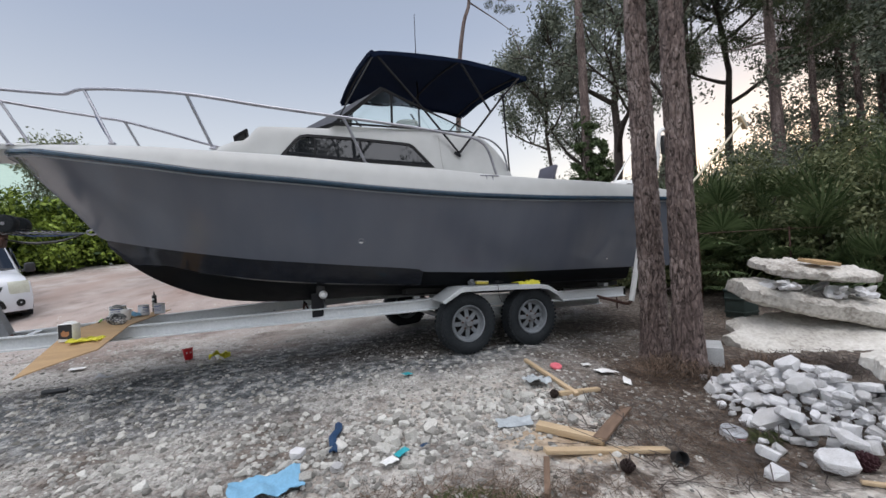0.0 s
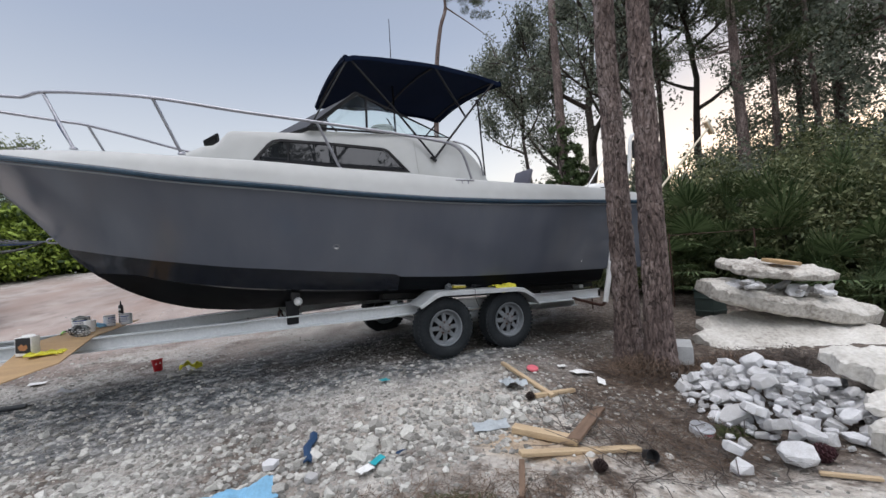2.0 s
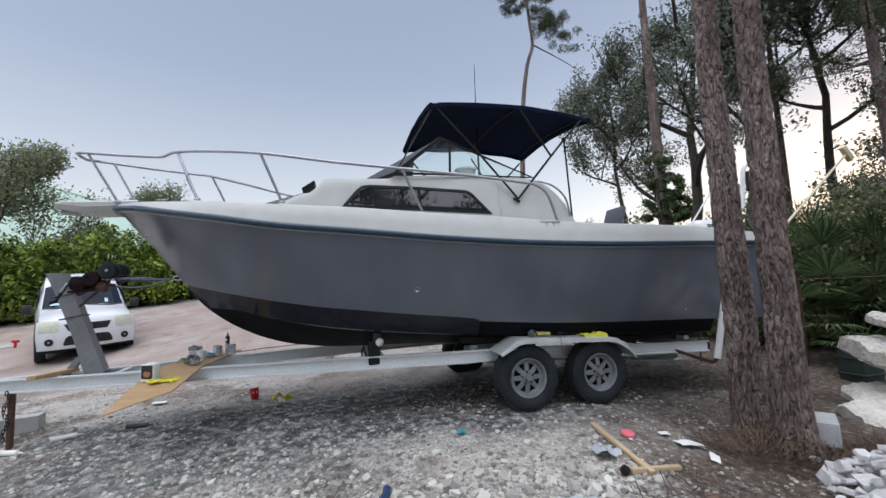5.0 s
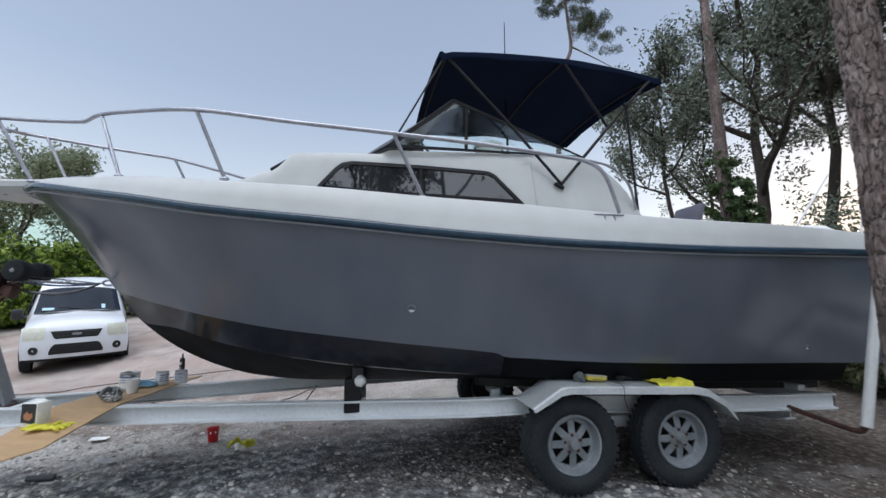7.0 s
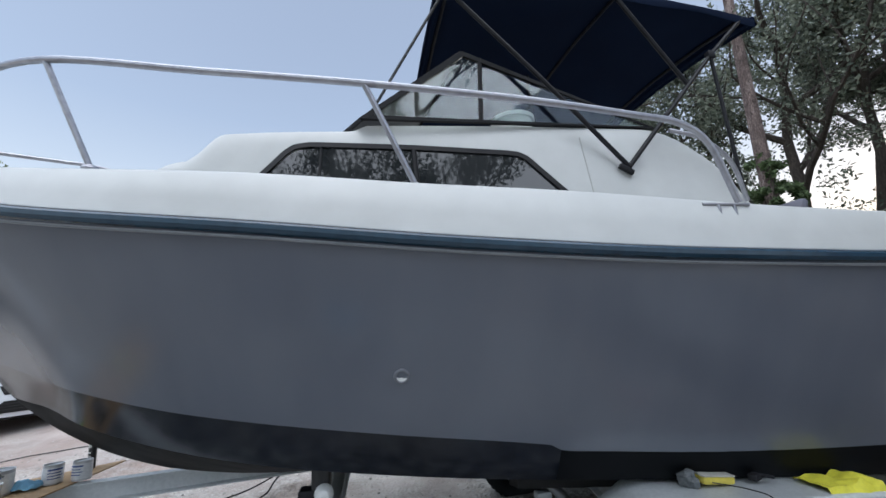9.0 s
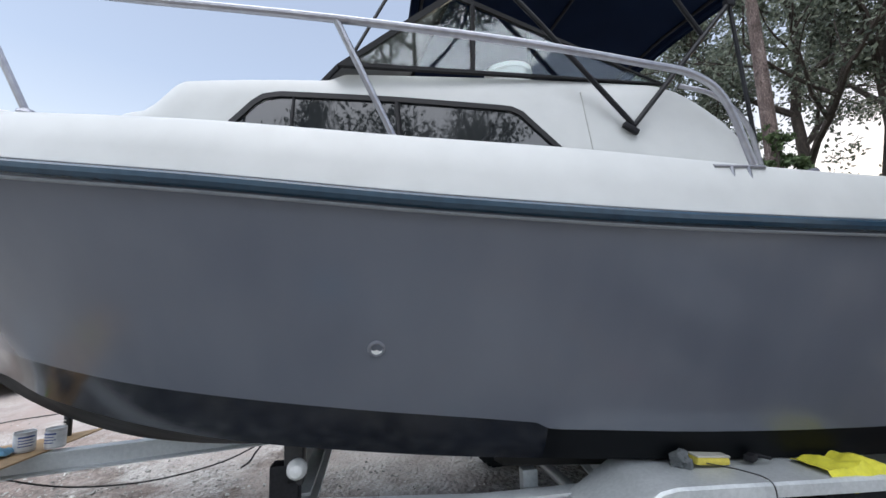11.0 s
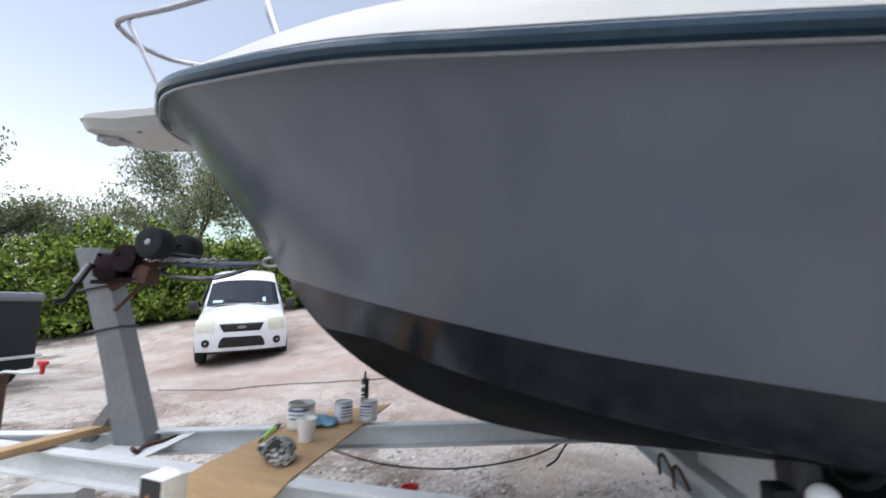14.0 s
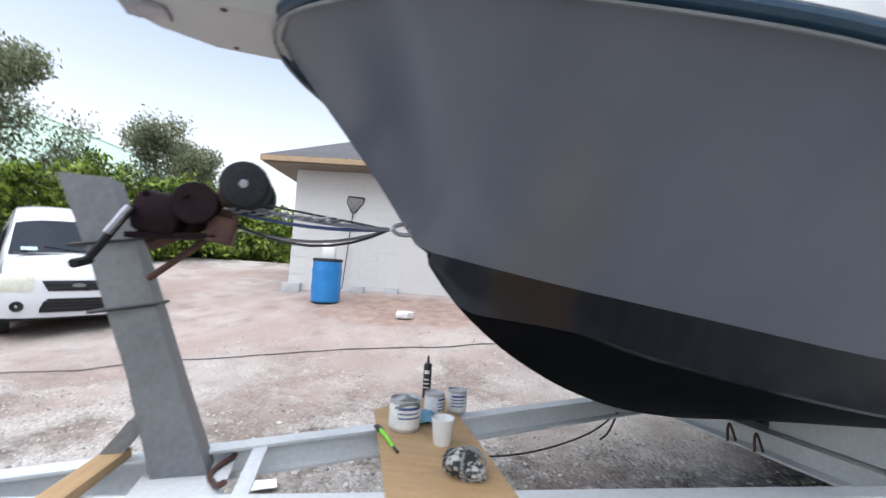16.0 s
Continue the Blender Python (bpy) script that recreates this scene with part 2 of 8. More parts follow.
def thing(name, m, label, category, group="", kind=""):
    ob = new(name)
    ob.empty_display_size = 0.1
    ob.matrix_world = m
    return tagged(ob, label, category, group, kind)


def solo(name, bm, mat, m, label, category, group="", kind="", smooth=True, angle=35):
    ob = part(name, bm, mat, None, "", smooth, angle)
    ob.matrix_world = m
    return tagged(ob, label, category, group, kind)


def BM():
    return bmesh.new()


def box(bm, c, size, rot=None, bevel=0.0):
    m = Matrix.Translation(c) @ (rot.to_4x4() if rot else Matrix.Identity(4)) @ Matrix.Diagonal((*size, 1))
    r = bmesh.ops.create_cube(bm, size=1, matrix=m)
    if bevel:
        es = {e for v in r["verts"] for e in v.link_edges}
        bmesh.ops.bevel(bm, geom=list(es), offset=bevel, segments=2, affect="EDGES", profile=0.5)


def grid(bm, rows, close_u=False, close_v=False):
    """Quads over rows of points."""
    vs = [[bm.verts.new(p) for p in r] for r in rows]
    nu, nv = len(vs), len(vs[0])
    for i in range(nu if close_u else nu - 1):
        for j in range(nv if close_v else nv - 1):
            q = [vs[i][j], vs[(i + 1) % nu][j], vs[(i + 1) % nu][(j + 1) % nv], vs[i][(j + 1) % nv]]
            try:
                bm.faces.new(q)
            except ValueError:
                pass
    return vs


def tube(bm, pts, r, seg=10, cap=True):
    """A round tube along a polyline; r may be a list."""
    pts = [Vector(p) for p in pts]
    rs = r if isinstance(r, (list, tuple)) else [r] * len(pts)
    rings, side = [], None
    for i, p in enumerate(pts):
        d = (pts[min(i + 1, len(pts) - 1)] - pts[max(i - 1, 0)]).normalized()
        if side is None:
            side = d.orthogonal().normalized()
        side = (side - d * side.dot(d)).normalized()
        up = d.cross(side)
        rings.append([p + rs[i] * (math.cos(a) * side + math.sin(a) * up) for a in (2 * math.pi * k / seg for k in range(seg))])
    vs = grid(bm, rings, False, True)
    if cap:
        for ring in (vs[0], vs[-1]):
            try:
                bm.faces.new(ring)
            except ValueError:
                pass


def spline(pts, n=8):
    """Catmull-Rom through points."""
    p = [Vector(q) for q in pts]
    p = [2 * p[0] - p[1], *p, 2 * p[-1] - p[-2]]
    out = []
    for i in range(1, len(p) - 2):
        for k in range(n):
            t = k / n
            a, b, c, d = p[i - 1], p[i], p[i + 1], p[i + 2]
            out.append(0.5 * ((2 * b) + (c - a) * t + (2 * a - 5 * b + 4 * c - d) * t * t + (3 * b - a - 3 * c + d) * t ** 3))
    out.append(p[-2])
    return out


def lathe(bm, profile, seg=24, m=Matrix.Identity(4)):
    """Turns (radius, height) round the local z axis."""
    rings = [[m @ Vector((r * math.cos(2 * math.pi * k / seg), r * math.sin(2 * math.pi * k / seg), h)) for k in range(seg)] for r, h in profile]
    grid(bm, rings, False, True)


def prism(bm, poly, depth, m=Matrix.Identity(4)):
    """An outline in x, y, given depth along z."""
    a = [bm.verts.new(m @ Vector((x, y, 0))) for x, y in poly]
    b = [bm.verts.new(m @ Vector((x, y, depth))) for x, y in poly]
    bm.faces.new(a[::-1])
    bm.faces.new(b)
    for i in range(len(a)):
        j = (i + 1) % len(a)
        bm.faces.new((a[i], a[j], b[j], b[i]))


def pchip(tab):
    """A smooth curve through (x, y) pairs that never overshoots."""
    x, y = np.array(tab, float).T
    h, d = np.diff(x), np.diff(y) / np.diff(x)
    m = np.zeros(len(x))
    m[0], m[-1] = d[0], d[-1]
    for i in range(1, len(x) - 1):
        if d[i - 1] * d[i] > 0:
            w1, w2 = 2 * h[i] + h[i - 1], h[i] + 2 * h[i - 1]
            m[i] = (w1 + w2) / (w1 / d[i - 1] + w2 / d[i])

    def f(v):
        v = min(max(v, x[0]), x[-1])
        i = min(int(np.searchsorted(x, v, side="right")) - 1, len(h) - 1)
        t = (v - x[i]) / h[i]
        return float((2 * t ** 3 - 3 * t * t + 1) * y[i] + (t ** 3 - 2 * t * t + t) * h[i] * m[i] + (-2 * t ** 3 + 3 * t * t) * y[i + 1] + (t ** 3 - t * t) * h[i] * m[i + 1])

    return f


def rot_to(d, up=(0, 0, 1)):
    """Rotation whose local z axis points along d."""
    return Vector(d).to_track_quat("Z", "Y").to_matrix()


def mesh_from(name, verts, faces, mat, smooth=False):
    me = bpy.data.meshes.new(name)
    me.from_pydata(verts, [], faces)
    if smooth:
        me.polygons.foreach_set("use_smooth", [True] * len(me.polygons))
    me.materials.append(mat)
    return me


RNG = np.random.default_rng(7)


# ---- ground: one sheet that rises towards the house ----
def ss(a, b, x):
    t = min(1.0, max(0.0, (x - a) / (b - a)))
    return t * t * (3 - 2 * t)


def ground_z(x, y):
    d = min(max(0.0, y - 5.4), 11.0)
    rise = 0.15 * d * (1 - math.exp(-((d / 3.2) ** 2))) * (0.12 + 0.88 * ss(5, -2, x))
    return 0.3 * ss(-0.5, 5.2, y) + rise - 0.22 * ss(0.7, 2.2, x) * ss(0.5, 3.5, y) * (1 - 0.6 * ss(6, 9, y)) - 0.12 * ss(-6.8, -9, x) * ss(5.5, 8, y)


def relief(x, y):
    near = 1 - ss(12, 25, math.hypot(x, y - 4))
    a = noise.noise(Vector((x * 0.9, y * 0.9, 1.3))) * 0.035 + noise.noise(Vector((x * 3.1, y * 3.1, 7.7))) * 0.014
    return a * near + noise.noise(Vector((x * 11, y * 11, 3.1))) * 0.006 * near


def floor_at(x, y):
    return ground_z(x, y) + relief(x, y)


def axis_values(lo, hi, c0, c1, fine, coarse_n):
    a = list(np.arange(c0, c1 + 1e-6, fine))
    left = [c0 - (c0 - lo) * (k / coarse_n) ** 2.4 for k in range(coarse_n, 0, -1)]
    right = [c1 + (hi - c1) * (k / coarse_n) ** 2.4 for k in range(1, coarse_n + 1)]
    return left + a + right


def build_ground():
    xs, ys = axis_values(-400, 400, -9, 6.5, 0.06, 46), axis_values(-300, 500, 0.5, 9, 0.06, 46)
    verts = [(x, y, floor_at(x, y)) for y in ys for x in xs]
    nx = len(xs)
    faces = [(j * nx + i, j * nx + i + 1, (j + 1) * nx + i + 1, (j + 1) * nx + i) for j in range(len(ys) - 1) for i in range(nx - 1)]
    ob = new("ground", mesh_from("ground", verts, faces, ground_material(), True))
    return tagged(ob, "pale crushed limestone and sandy dirt ground with dark patches", "ground", "", "structure")


def ground_material():
    m = bpy.data.materials.new("limestone_dirt")
    m.use_nodes = True
    n, l = m.node_tree.nodes, m.node_tree.links
    b = n["Principled BSDF"]
    co = n.new("ShaderNodeTexCoord")

    def noise_node(scale, detail=8.0, rough=0.55):
        q = n.new("ShaderNodeTexNoise")
        q.inputs["Scale"].default_value, q.inputs["Detail"].default_value, q.inputs["Roughness"].default_value = scale, detail, rough
        l.new(co.outputs["Object"], q.inputs["Vector"])
        return q.outputs[0]

    def ramp(src, stops):
        r = n.new("ShaderNodeValToRGB")
        e = r.color_ramp.elements
        e[0].position, e[0].color = stops[0][0], (*stops[0][1], 1)
        e[1].position, e[1].color = stops[-1][0], (*stops[-1][1], 1)
        for p, c in stops[1:-1]:
            e.new(p).color = (*c, 1)
        l.new(src, r.inputs[0])
        return r.outputs[0]

    def mix(fac, a, c):
        q = n.new("ShaderNodeMix")
        q.data_type = "RGBA"
        for s, v in ((0, fac), (6, a), (7, c)):
            if hasattr(v, "links"):
                l.new(v, q.inputs[s])
            else:
                q.inputs[s].default_value = v if s == 0 else (*v, 1)
        return q.outputs[2]

    def math_node(op, a, c):
        q = n.new("ShaderNodeMath")
        q.operation = op
        q.use_clamp = True
        for s, v in ((0, a), (1, c)):
            if hasattr(v, "links"):
                l.new(v, q.inputs[s])
            else:
                q.inputs[s].default_value = v
        return q.outputs[0]

    def blob(cx, cy, rx, ry, turn, soft=0.5):
        """1 inside an uneven ellipse on the ground, 0 outside."""
        mp = n.new("ShaderNodeMapping")
        mp.vector_type = "TEXTURE"
        mp.inputs["Location"].default_value = (cx, cy, 0)
        mp.inputs["Rotation"].default_value = (0, 0, radians(turn))
        mp.inputs["Scale"].default_value = (rx, ry, 1000)
        l.new(co.outputs["Object"], mp.inputs[0])
        ln = n.new("ShaderNodeVectorMath")
        ln.operation = "LENGTH"
        l.new(mp.outputs[0], ln.inputs[0])
        w = n.new("ShaderNodeMath")
        w.operation = "MULTIPLY_ADD"
        l.new(noise_node(1.7), w.inputs[0])
        w.inputs[1].default_value = 1.3
        l.new(ln.outputs["Value"], w.inputs[2])
        r = n.new("ShaderNodeMapRange")
        r.inputs["From Min"].default_value, r.inputs["From Max"].default_value = 1.65 + soft * 0.4, 1.65 - soft * 0.6
        l.new(w.outputs[0], r.inputs[0])
        return r.outputs[0]

    pale = ramp(noise_node(2.3), [(0.30, (0.29, 0.265, 0.23)), (0.48, (0.45, 0.425, 0.375)), (0.68, (0.64, 0.615, 0.555))])
    def pebbles(scale):
        q = n.new("ShaderNodeTexVoronoi")
        q.inputs["Scale"].default_value = scale
        w = n.new("ShaderNodeMix")
        w.data_type = "VECTOR"
        w.inputs[0].default_value = 0.035
        nz = n.new("ShaderNodeTexNoise")
        nz.inputs["Scale"].default_value = scale * 0.6
        l.new(co.outputs["Object"], nz.inputs["Vector"])
        l.new(co.outputs["Object"], w.inputs[4])
        l.new(nz.outputs["Color"], w.inputs[5])
        l.new(w.outputs[1], q.inputs["Vector"])
        return q

    peb, fine = pebbles(26.0), pebbles(75.0)
    speck = ramp(peb.outputs["Color"], [(0.15, (0.24, 0.23, 0.21)), (0.5, (0.46, 0.45, 0.42)), (0.85, (0.72, 0.71, 0.68))])
    grit = ramp(fine.outputs["Color"], [(0.1, (0.22, 0.205, 0.185)), (0.5, (0.50, 0.48, 0.45)), (0.9, (0.70, 0.685, 0.655))])
    base = mix(0.5, mix(0.55, pale, grit), mix(ramp(noise_node(1.3), [(0.42, (0, 0, 0)), (0.62, (1, 1, 1))]), grit, speck))
    dirt = ramp(noise_node(16.0), [(0.3, (0.060, 0.047, 0.039)), (0.52, (0.135, 0.106, 0.087)), (0.70, (0.30, 0.26, 0.22))])
    streak = ramp(noise_node(1.1, 10.0, 0.7), [(0.46, (0, 0, 0)), (0.57, (1, 1, 1))])
    base = mix(math_node("MULTIPLY", streak, 0.9), base, dirt)
    # mottled dark grey patches, laid along and under the boat
    dark_grey = ramp(noise_node(9.0), [(0.36, (0.060, 0.066, 0.070)), (0.50, (0.16, 0.17, 0.175)), (0.64, (0.44, 0.445, 0.435))])
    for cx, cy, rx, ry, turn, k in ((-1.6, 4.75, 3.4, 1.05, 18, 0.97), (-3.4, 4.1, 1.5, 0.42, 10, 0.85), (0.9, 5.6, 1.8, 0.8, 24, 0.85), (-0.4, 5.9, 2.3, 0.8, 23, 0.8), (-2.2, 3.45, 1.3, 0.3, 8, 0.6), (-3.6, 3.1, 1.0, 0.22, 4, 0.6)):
        base = mix(math_node("MULTIPLY", blob(cx, cy, rx, ry, turn), k), base, dark_grey)
    for cx, cy, rx, ry, turn, k in ((2.0, 3.3, 1.7, 1.1, 20, 0.85), (1.9, 2.35, 1.5, 0.5, 12, 0.42), (3.2, 4.3, 2.2, 2.2, 0, 0.85), (0.2, 2.1, 1.5, 0.35, 8, 0.85), (-1.6, 2.15, 1.7, 0.35, -6, 0.6), (6.0, 8.0, 4.5, 4.0, 0, 0.9), (0.6, 6.0, 2.6, 0.8, 24, 0.6)):
        base = mix(math_node("MULTIPLY", blob(cx, cy, rx, ry, turn), k), base, dirt)
    sand = ramp(noise_node(7.0), [(0.32, (0.34, 0.295, 0.25)), (0.5, (0.56, 0.515, 0.46)), (0.68, (0.70, 0.66, 0.60))])
    worn = ramp(noise_node(3.6, 8.0, 0.65), [(0.40, (0, 0, 0)), (0.50, (1, 1, 1))])
    for cx, cy, rx, ry, turn, k in ((0.95, 3.0, 1.0, 0.55, -8, 1.0), (1.0, 2.25, 1.0, 0.4, -10, 1.0), (1.95, 2.2, 0.9, 0.35, 0, 0.95), (0.2, 3.5, 0.9, 0.5, 10, 0.8), (-0.6, 2.25, 0.8, 0.3, 0, 0.7)):
        base = mix(math_node("MULTIPLY", math_node("MULTIPLY", blob(cx, cy, rx, ry, turn, 0.8), worn), k), base, sand)
    # bare limestone past the boat, where the drive comes down
    base = mix(math_node("MULTIPLY", blob(-1.3, 7.3, 1.9, 0.75, 22, 0.7), 0.8), base, pale)
    pink = ramp(noise_node(2.2, 5.0), [(0.3, (0.25, 0.20, 0.18)), (0.52, (0.36, 0.31, 0.285)), (0.75, (0.48, 0.435, 0.405))])
    sandy = ramp(noise_node(0.55, 4.0), [(0.44, (0, 0, 0)), (0.60, (1, 1, 1))])
    pink = mix(math_node("MULTIPLY", sandy, 0.6), pink, (0.32, 0.235, 0.20))
    packed = blob(-8.5, 11.0, 9.0, 5.2, 0, 0.8)
    base = mix(math_node("MULTIPLY", packed, 0.94), base, pink)
    red = ramp(noise_node(5.0), [(0.3, (0.17, 0.10, 0.075)), (0.7, (0.33, 0.235, 0.19))])
    base = mix(math_node("MULTIPLY", blob(-4.5, 10.6, 2.8, 1.0, 0), 0.7), base, red)
    saw = blob(0.72, 2.78, 0.42, 0.22, -20)
    base = mix(math_node("MULTIPLY", saw, 0.7), base, (0.45, 0.33, 0.21))
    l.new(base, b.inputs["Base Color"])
    b.inputs["Roughness"].default_value = 0.95
    b.inputs["Specular IOR Level"].default_value = 0.2
    bp = n.new("ShaderNodeBump")
    bp.inputs["Strength"].default_value, bp.inputs["Distance"].default_value = 0.9, 0.035
    add = n.new("ShaderNodeMath")
    l.new(noise_node(24.0, 6.0), add.inputs[0])
    l.new(peb.outputs["Distance"], add.inputs[1])
    add.operation = "SUBTRACT"
    l.new(add.outputs[0], bp.inputs["Height"])
    even = n.new("ShaderNodeMapRange")  # the drive is packed smooth by wheels
    even.inputs["To Min"].default_value, even.inputs["To Max"].default_value = 0.9, 0.3
    l.new(packed, even.inputs[0])
    l.new(even.outputs[0], bp.inputs["Strength"])
    l.new(bp.outputs[0], b.inputs["Normal"])
    return m


ground = build_ground()

# ---- the boat ----
AXIS = 23.5
BOAT = pose(-4.5, 4.1, 0, 0, 0, AXIS)  # local x runs aft, y to starboard
boat = thing("cabin_boat", BOAT, "grey and white cabin cruiser with black bottom on a trailer", "boat")

q_beam = pchip([(0.0, 0.0), (0.30, 0.28), (0.50, 0.48), (0.70, 0.735), (0.92, 0.945), (1.33, 1.295), (1.81, 1.48), (2.16, 1.54), (2.5, 1.50), (2.87, 1.40)])
S_BOW, S_STERN, S_TRANSOM = 0.22, 8.40, 7.32


def beam(s):
    return q_beam(math.sqrt(max(0.0, s - S_BOW)))


sheer = pchip([(0.22, 2.735), (0.54, 2.66), (1.07, 2.54), (1.56, 2.443), (2.02, 2.358), (2.88, 2.262), (3.77, 2.172), (4.74, 2.108), (5.9, 2.08), (8.4, 2.075)])
stem = pchip([(0.22, 2.735), (0.45, 2.45), (0.68, 2.17), (0.9, 1.87), (1.1, 1.62), (1.3, 1.45), (1.5, 1.32), (1.8, 1.18), (2.1, 1.09), (2.6, 1.02), (3.0, 1.0), (4.0, 0.96), (7.32, 0.80)])
chine_v = pchip([(1.14, 0.0), (1.3, 0.13), (1.53, 0.30), (1.83, 0.50), (2.18, 0.66), (2.51, 0.78), (3.0, 0.91), (4.0, 1.03), (5.5, 1.08), (8.4, 1.08)])
chine_z = pchip([(1.14, 1.58), (1.53, 1.54), (1.83, 1.46), (2.18, 1.385), (2.51, 1.325), (3.0, 1.26), (4.0, 1.16), (5.5, 1.05), (7.32, 0.97), (8.4, 0.93)])
boot_z = pchip([(0.9, 1.865), (1.4, 1.745), (1.93, 1.635), (2.43, 1.545), (2.88, 1.485), (3.36, 1.422), (4.06, 1.335), (4.10, 1.328), (4.16, 1.297), (4.3, 1.285), (4.9, 1.235), (5.54, 1.200), (7.1, 1.143), (8.4, 1.09)])
flare = pchip([(0.22, 1.25), (1.0, 1.25), (2.0, 1.05), (3.0, 0.85), (8.4, 0.80)])
deck_h = pchip([(0.22, 0.05), (0.6, 0.085), (0.85, 0.11), (1.4, 0.172), (2.0, 0.225), (2.7, 0.257), (3.4, 0.272), (4.2, 0.286), (5.1, 0.264), (6.5, 0.24), (8.0, 0.15), (8.4, 0.12)])


def low_point(s):
    return (0.0, stem(s)) if s < 1.14 else (chine_v(s), chine_z(s))


def side_point(s, z):
    """Half breadth of the topsides at height z."""
    c, zc = low_point(s)
    zs = sheer(s)
    h = min(1.0, max(0.0, (z - zc) / max(1e-6, zs - zc)))
    return c + (beam(s) - c) * h ** flare(s)


def stations(a, b, n):
    q0, q1 = math.sqrt(a - S_BOW), math.sqrt(b - S_BOW)
    return [S_BOW + (q0 + (q1 - q0) * k / n) ** 2 for k in range(n + 1)]


def boot_at(s):
    return max(boot_z(s), stem(s)) if s >= 0.9 else stem(s)


def build_hull():
    ss_ = stations(S_BOW, S_STERN, 70) + [4.06, 4.1, 4.15, 4.2]
    ss_ = sorted(ss_)
    bm = BM()
    for sign in (-1, 1):
        rows = []
        for s in ss_:
            zb, zs = boot_at(s), sheer(s)
            rows.append([(s, sign * side_point(s, zb + (zs - zb) * k / 12), zb + (zs - zb) * k / 12) for k in range(13)])
        grid(bm, rows)
    # after part: flat underside behind the running bottom, and the transom
    und = []
    for s in (S_TRANSOM, 7.7, 8.1, S_STERN):
        z = boot_at(s)
        w = side_point(s, z)
        und.append([(s, w * k / 4, z - 0.002) for k in (-4, -2, 0, 2, 4)])
    grid(bm, und)
    zb, zs = boot_at(S_STERN), sheer(S_STERN)
    grid(bm, [[(S_STERN, w * side_point(S_STERN, zb + (zs - zb) * k / 12), zb + (zs - zb) * k / 12) for k in range(13)] for w in (-1, -0.5, 0, 0.5, 1)])
    part("hull_side", bm, M_HULL, boat, "satin dark grey hull sides")
    bm, b2, b3 = BM(), BM(), BM()
    bs = [s for s in ss_ if 0.9 <= s <= S_TRANSOM] + [S_TRANSOM]
    for sign in (-1, 1):
        rows, band = [], []
        for s in bs:
            c, zc = low_point(s)
            zb, zk = boot_at(s), stem(s)
            up = [(side_point(s, zc + (zb - zc) * k / 4), zc + (zb - zc) * k / 4) for k in (4, 3, 2, 1, 0)]
            lip = min(0.06, c * 0.3)
            ci, zi = c - lip, zc - lip * 0.25
            low = [(ci, zi)]
            for k in range(1, 9):
                t = k / 8
                v = ci * (1 - t)
                z = zi + (zk - zi) * (t ** 0.92)
                low.append((v, z))
            rows.append([(s, sign * v, z) for v, z in low])
            band.append([(s, sign * v, z) for v, z in up + low[:1]])
        grid(bm, rows)
        cut = next(k for k, s in enumerate(bs) if s >= 4.13)
        grid(b2, band[:cut + 1])
        grid(b3, band[cut:])
    # end plate of the running bottom
    s = S_TRANSOM
    c, zc = low_point(s)
    w = side_point(s, boot_at(s))
    f = [bm.verts.new((s, y, z)) for y, z in ((-w, boot_at(s)), (-c, zc), (0, stem(s)), (c, zc), (w, boot_at(s)))]
    bm.faces.new(f)
    part("hull_bottom", bm, M_FOUL, boat, "satin black bottom paint", angle=28)
    part("after_band", b3, M_FOUL, boat, "dull black band above the after chine", angle=28)
    part("spray_chine", b2, M_BOTTOM, boat, "glossy black band above the spray chine", angle=28)
    # rub rail with a pale insert line
    bm, b2 = BM(), BM()
    for sign in (-1, 1):
        path, path2 = [], []
        for s in stations(S_BOW, S_STERN, 60):
            w, z = beam(s), sheer(s)
            path.append(Vector((s, sign * (w + 0.004), z + 0.004)))
            path2.append(Vector((s, sign * (w + 0.008), z - 0.038)))
        tube(bm, path, 0.028, 10)
        tube(b2, path2, 0.0065, 6)
        tube(b2, [p + Vector((0, sign * 0.019, 0.0195)) for p in path], 0.0035, 5)
    rub = part("rub_rail", bm, M_RUB, boat, "dark teal rubber rub rail")
    part("rail_insert", b2, M_RUBW, rub, "pale vinyl strip")


def deck_row(s):
    w, z, h = beam(s), sheer(s), deck_h(s)
    k = min(1.0, w / 0.5)
    return [(w + 0.0, z + 0.012), (w - 0.03 * k, z + 0.45 * h), (w - 0.065 * k, z + 0.9 * h), (w - 0.085 * k, z + 0.975 * h), (w - 0.125 * k, z + h), (w - 0.34 * k, z + h + 0.012)]


def build_deck():
    bm = BM()
    fore = stations(S_BOW + 0.0005, 5.5, 50)
    for sign in (-1, 1):
        rows = []
        for s in fore:
            r = deck_row(s)
            v, z = r[-1]
            for k in (1, 2, 3):
                t = k / 3
                r.append((v * (1 - t), z + 0.06 * (1 - (1 - t) ** 2)))
            rows.append([(s, sign * v, z) for v, z in r])
        grid(bm, rows)
        rows = []
        for s in [5.5 + (S_STERN - 5.5) * k / 16 for k in range(17)]:
            r = deck_row(s)
            v, z = r[-1]
            r += [(v - 0.02, z - 0.03), (v - 0.03, 1.35)]
            rows.append([(s, sign * v, z) for v, z in r])
        grid(bm, rows)
    zt = sheer(S_STERN) + deck_h(S_STERN)
    w = beam(S_STERN) - 0.1
    box(bm, (S_STERN - 0.1, 0, zt - 0.10), (0.2, 2 * w, 0.2), bevel=0.03)
    part("deck", bm, M_GEL, boat, "off-white moulded deck and gunwale")
    bm = BM()
    box(bm, (6.9, 0, 1.33), (2.8, 2.2, 0.04))
    part("cockpit_sole", bm, M_GEL, boat)


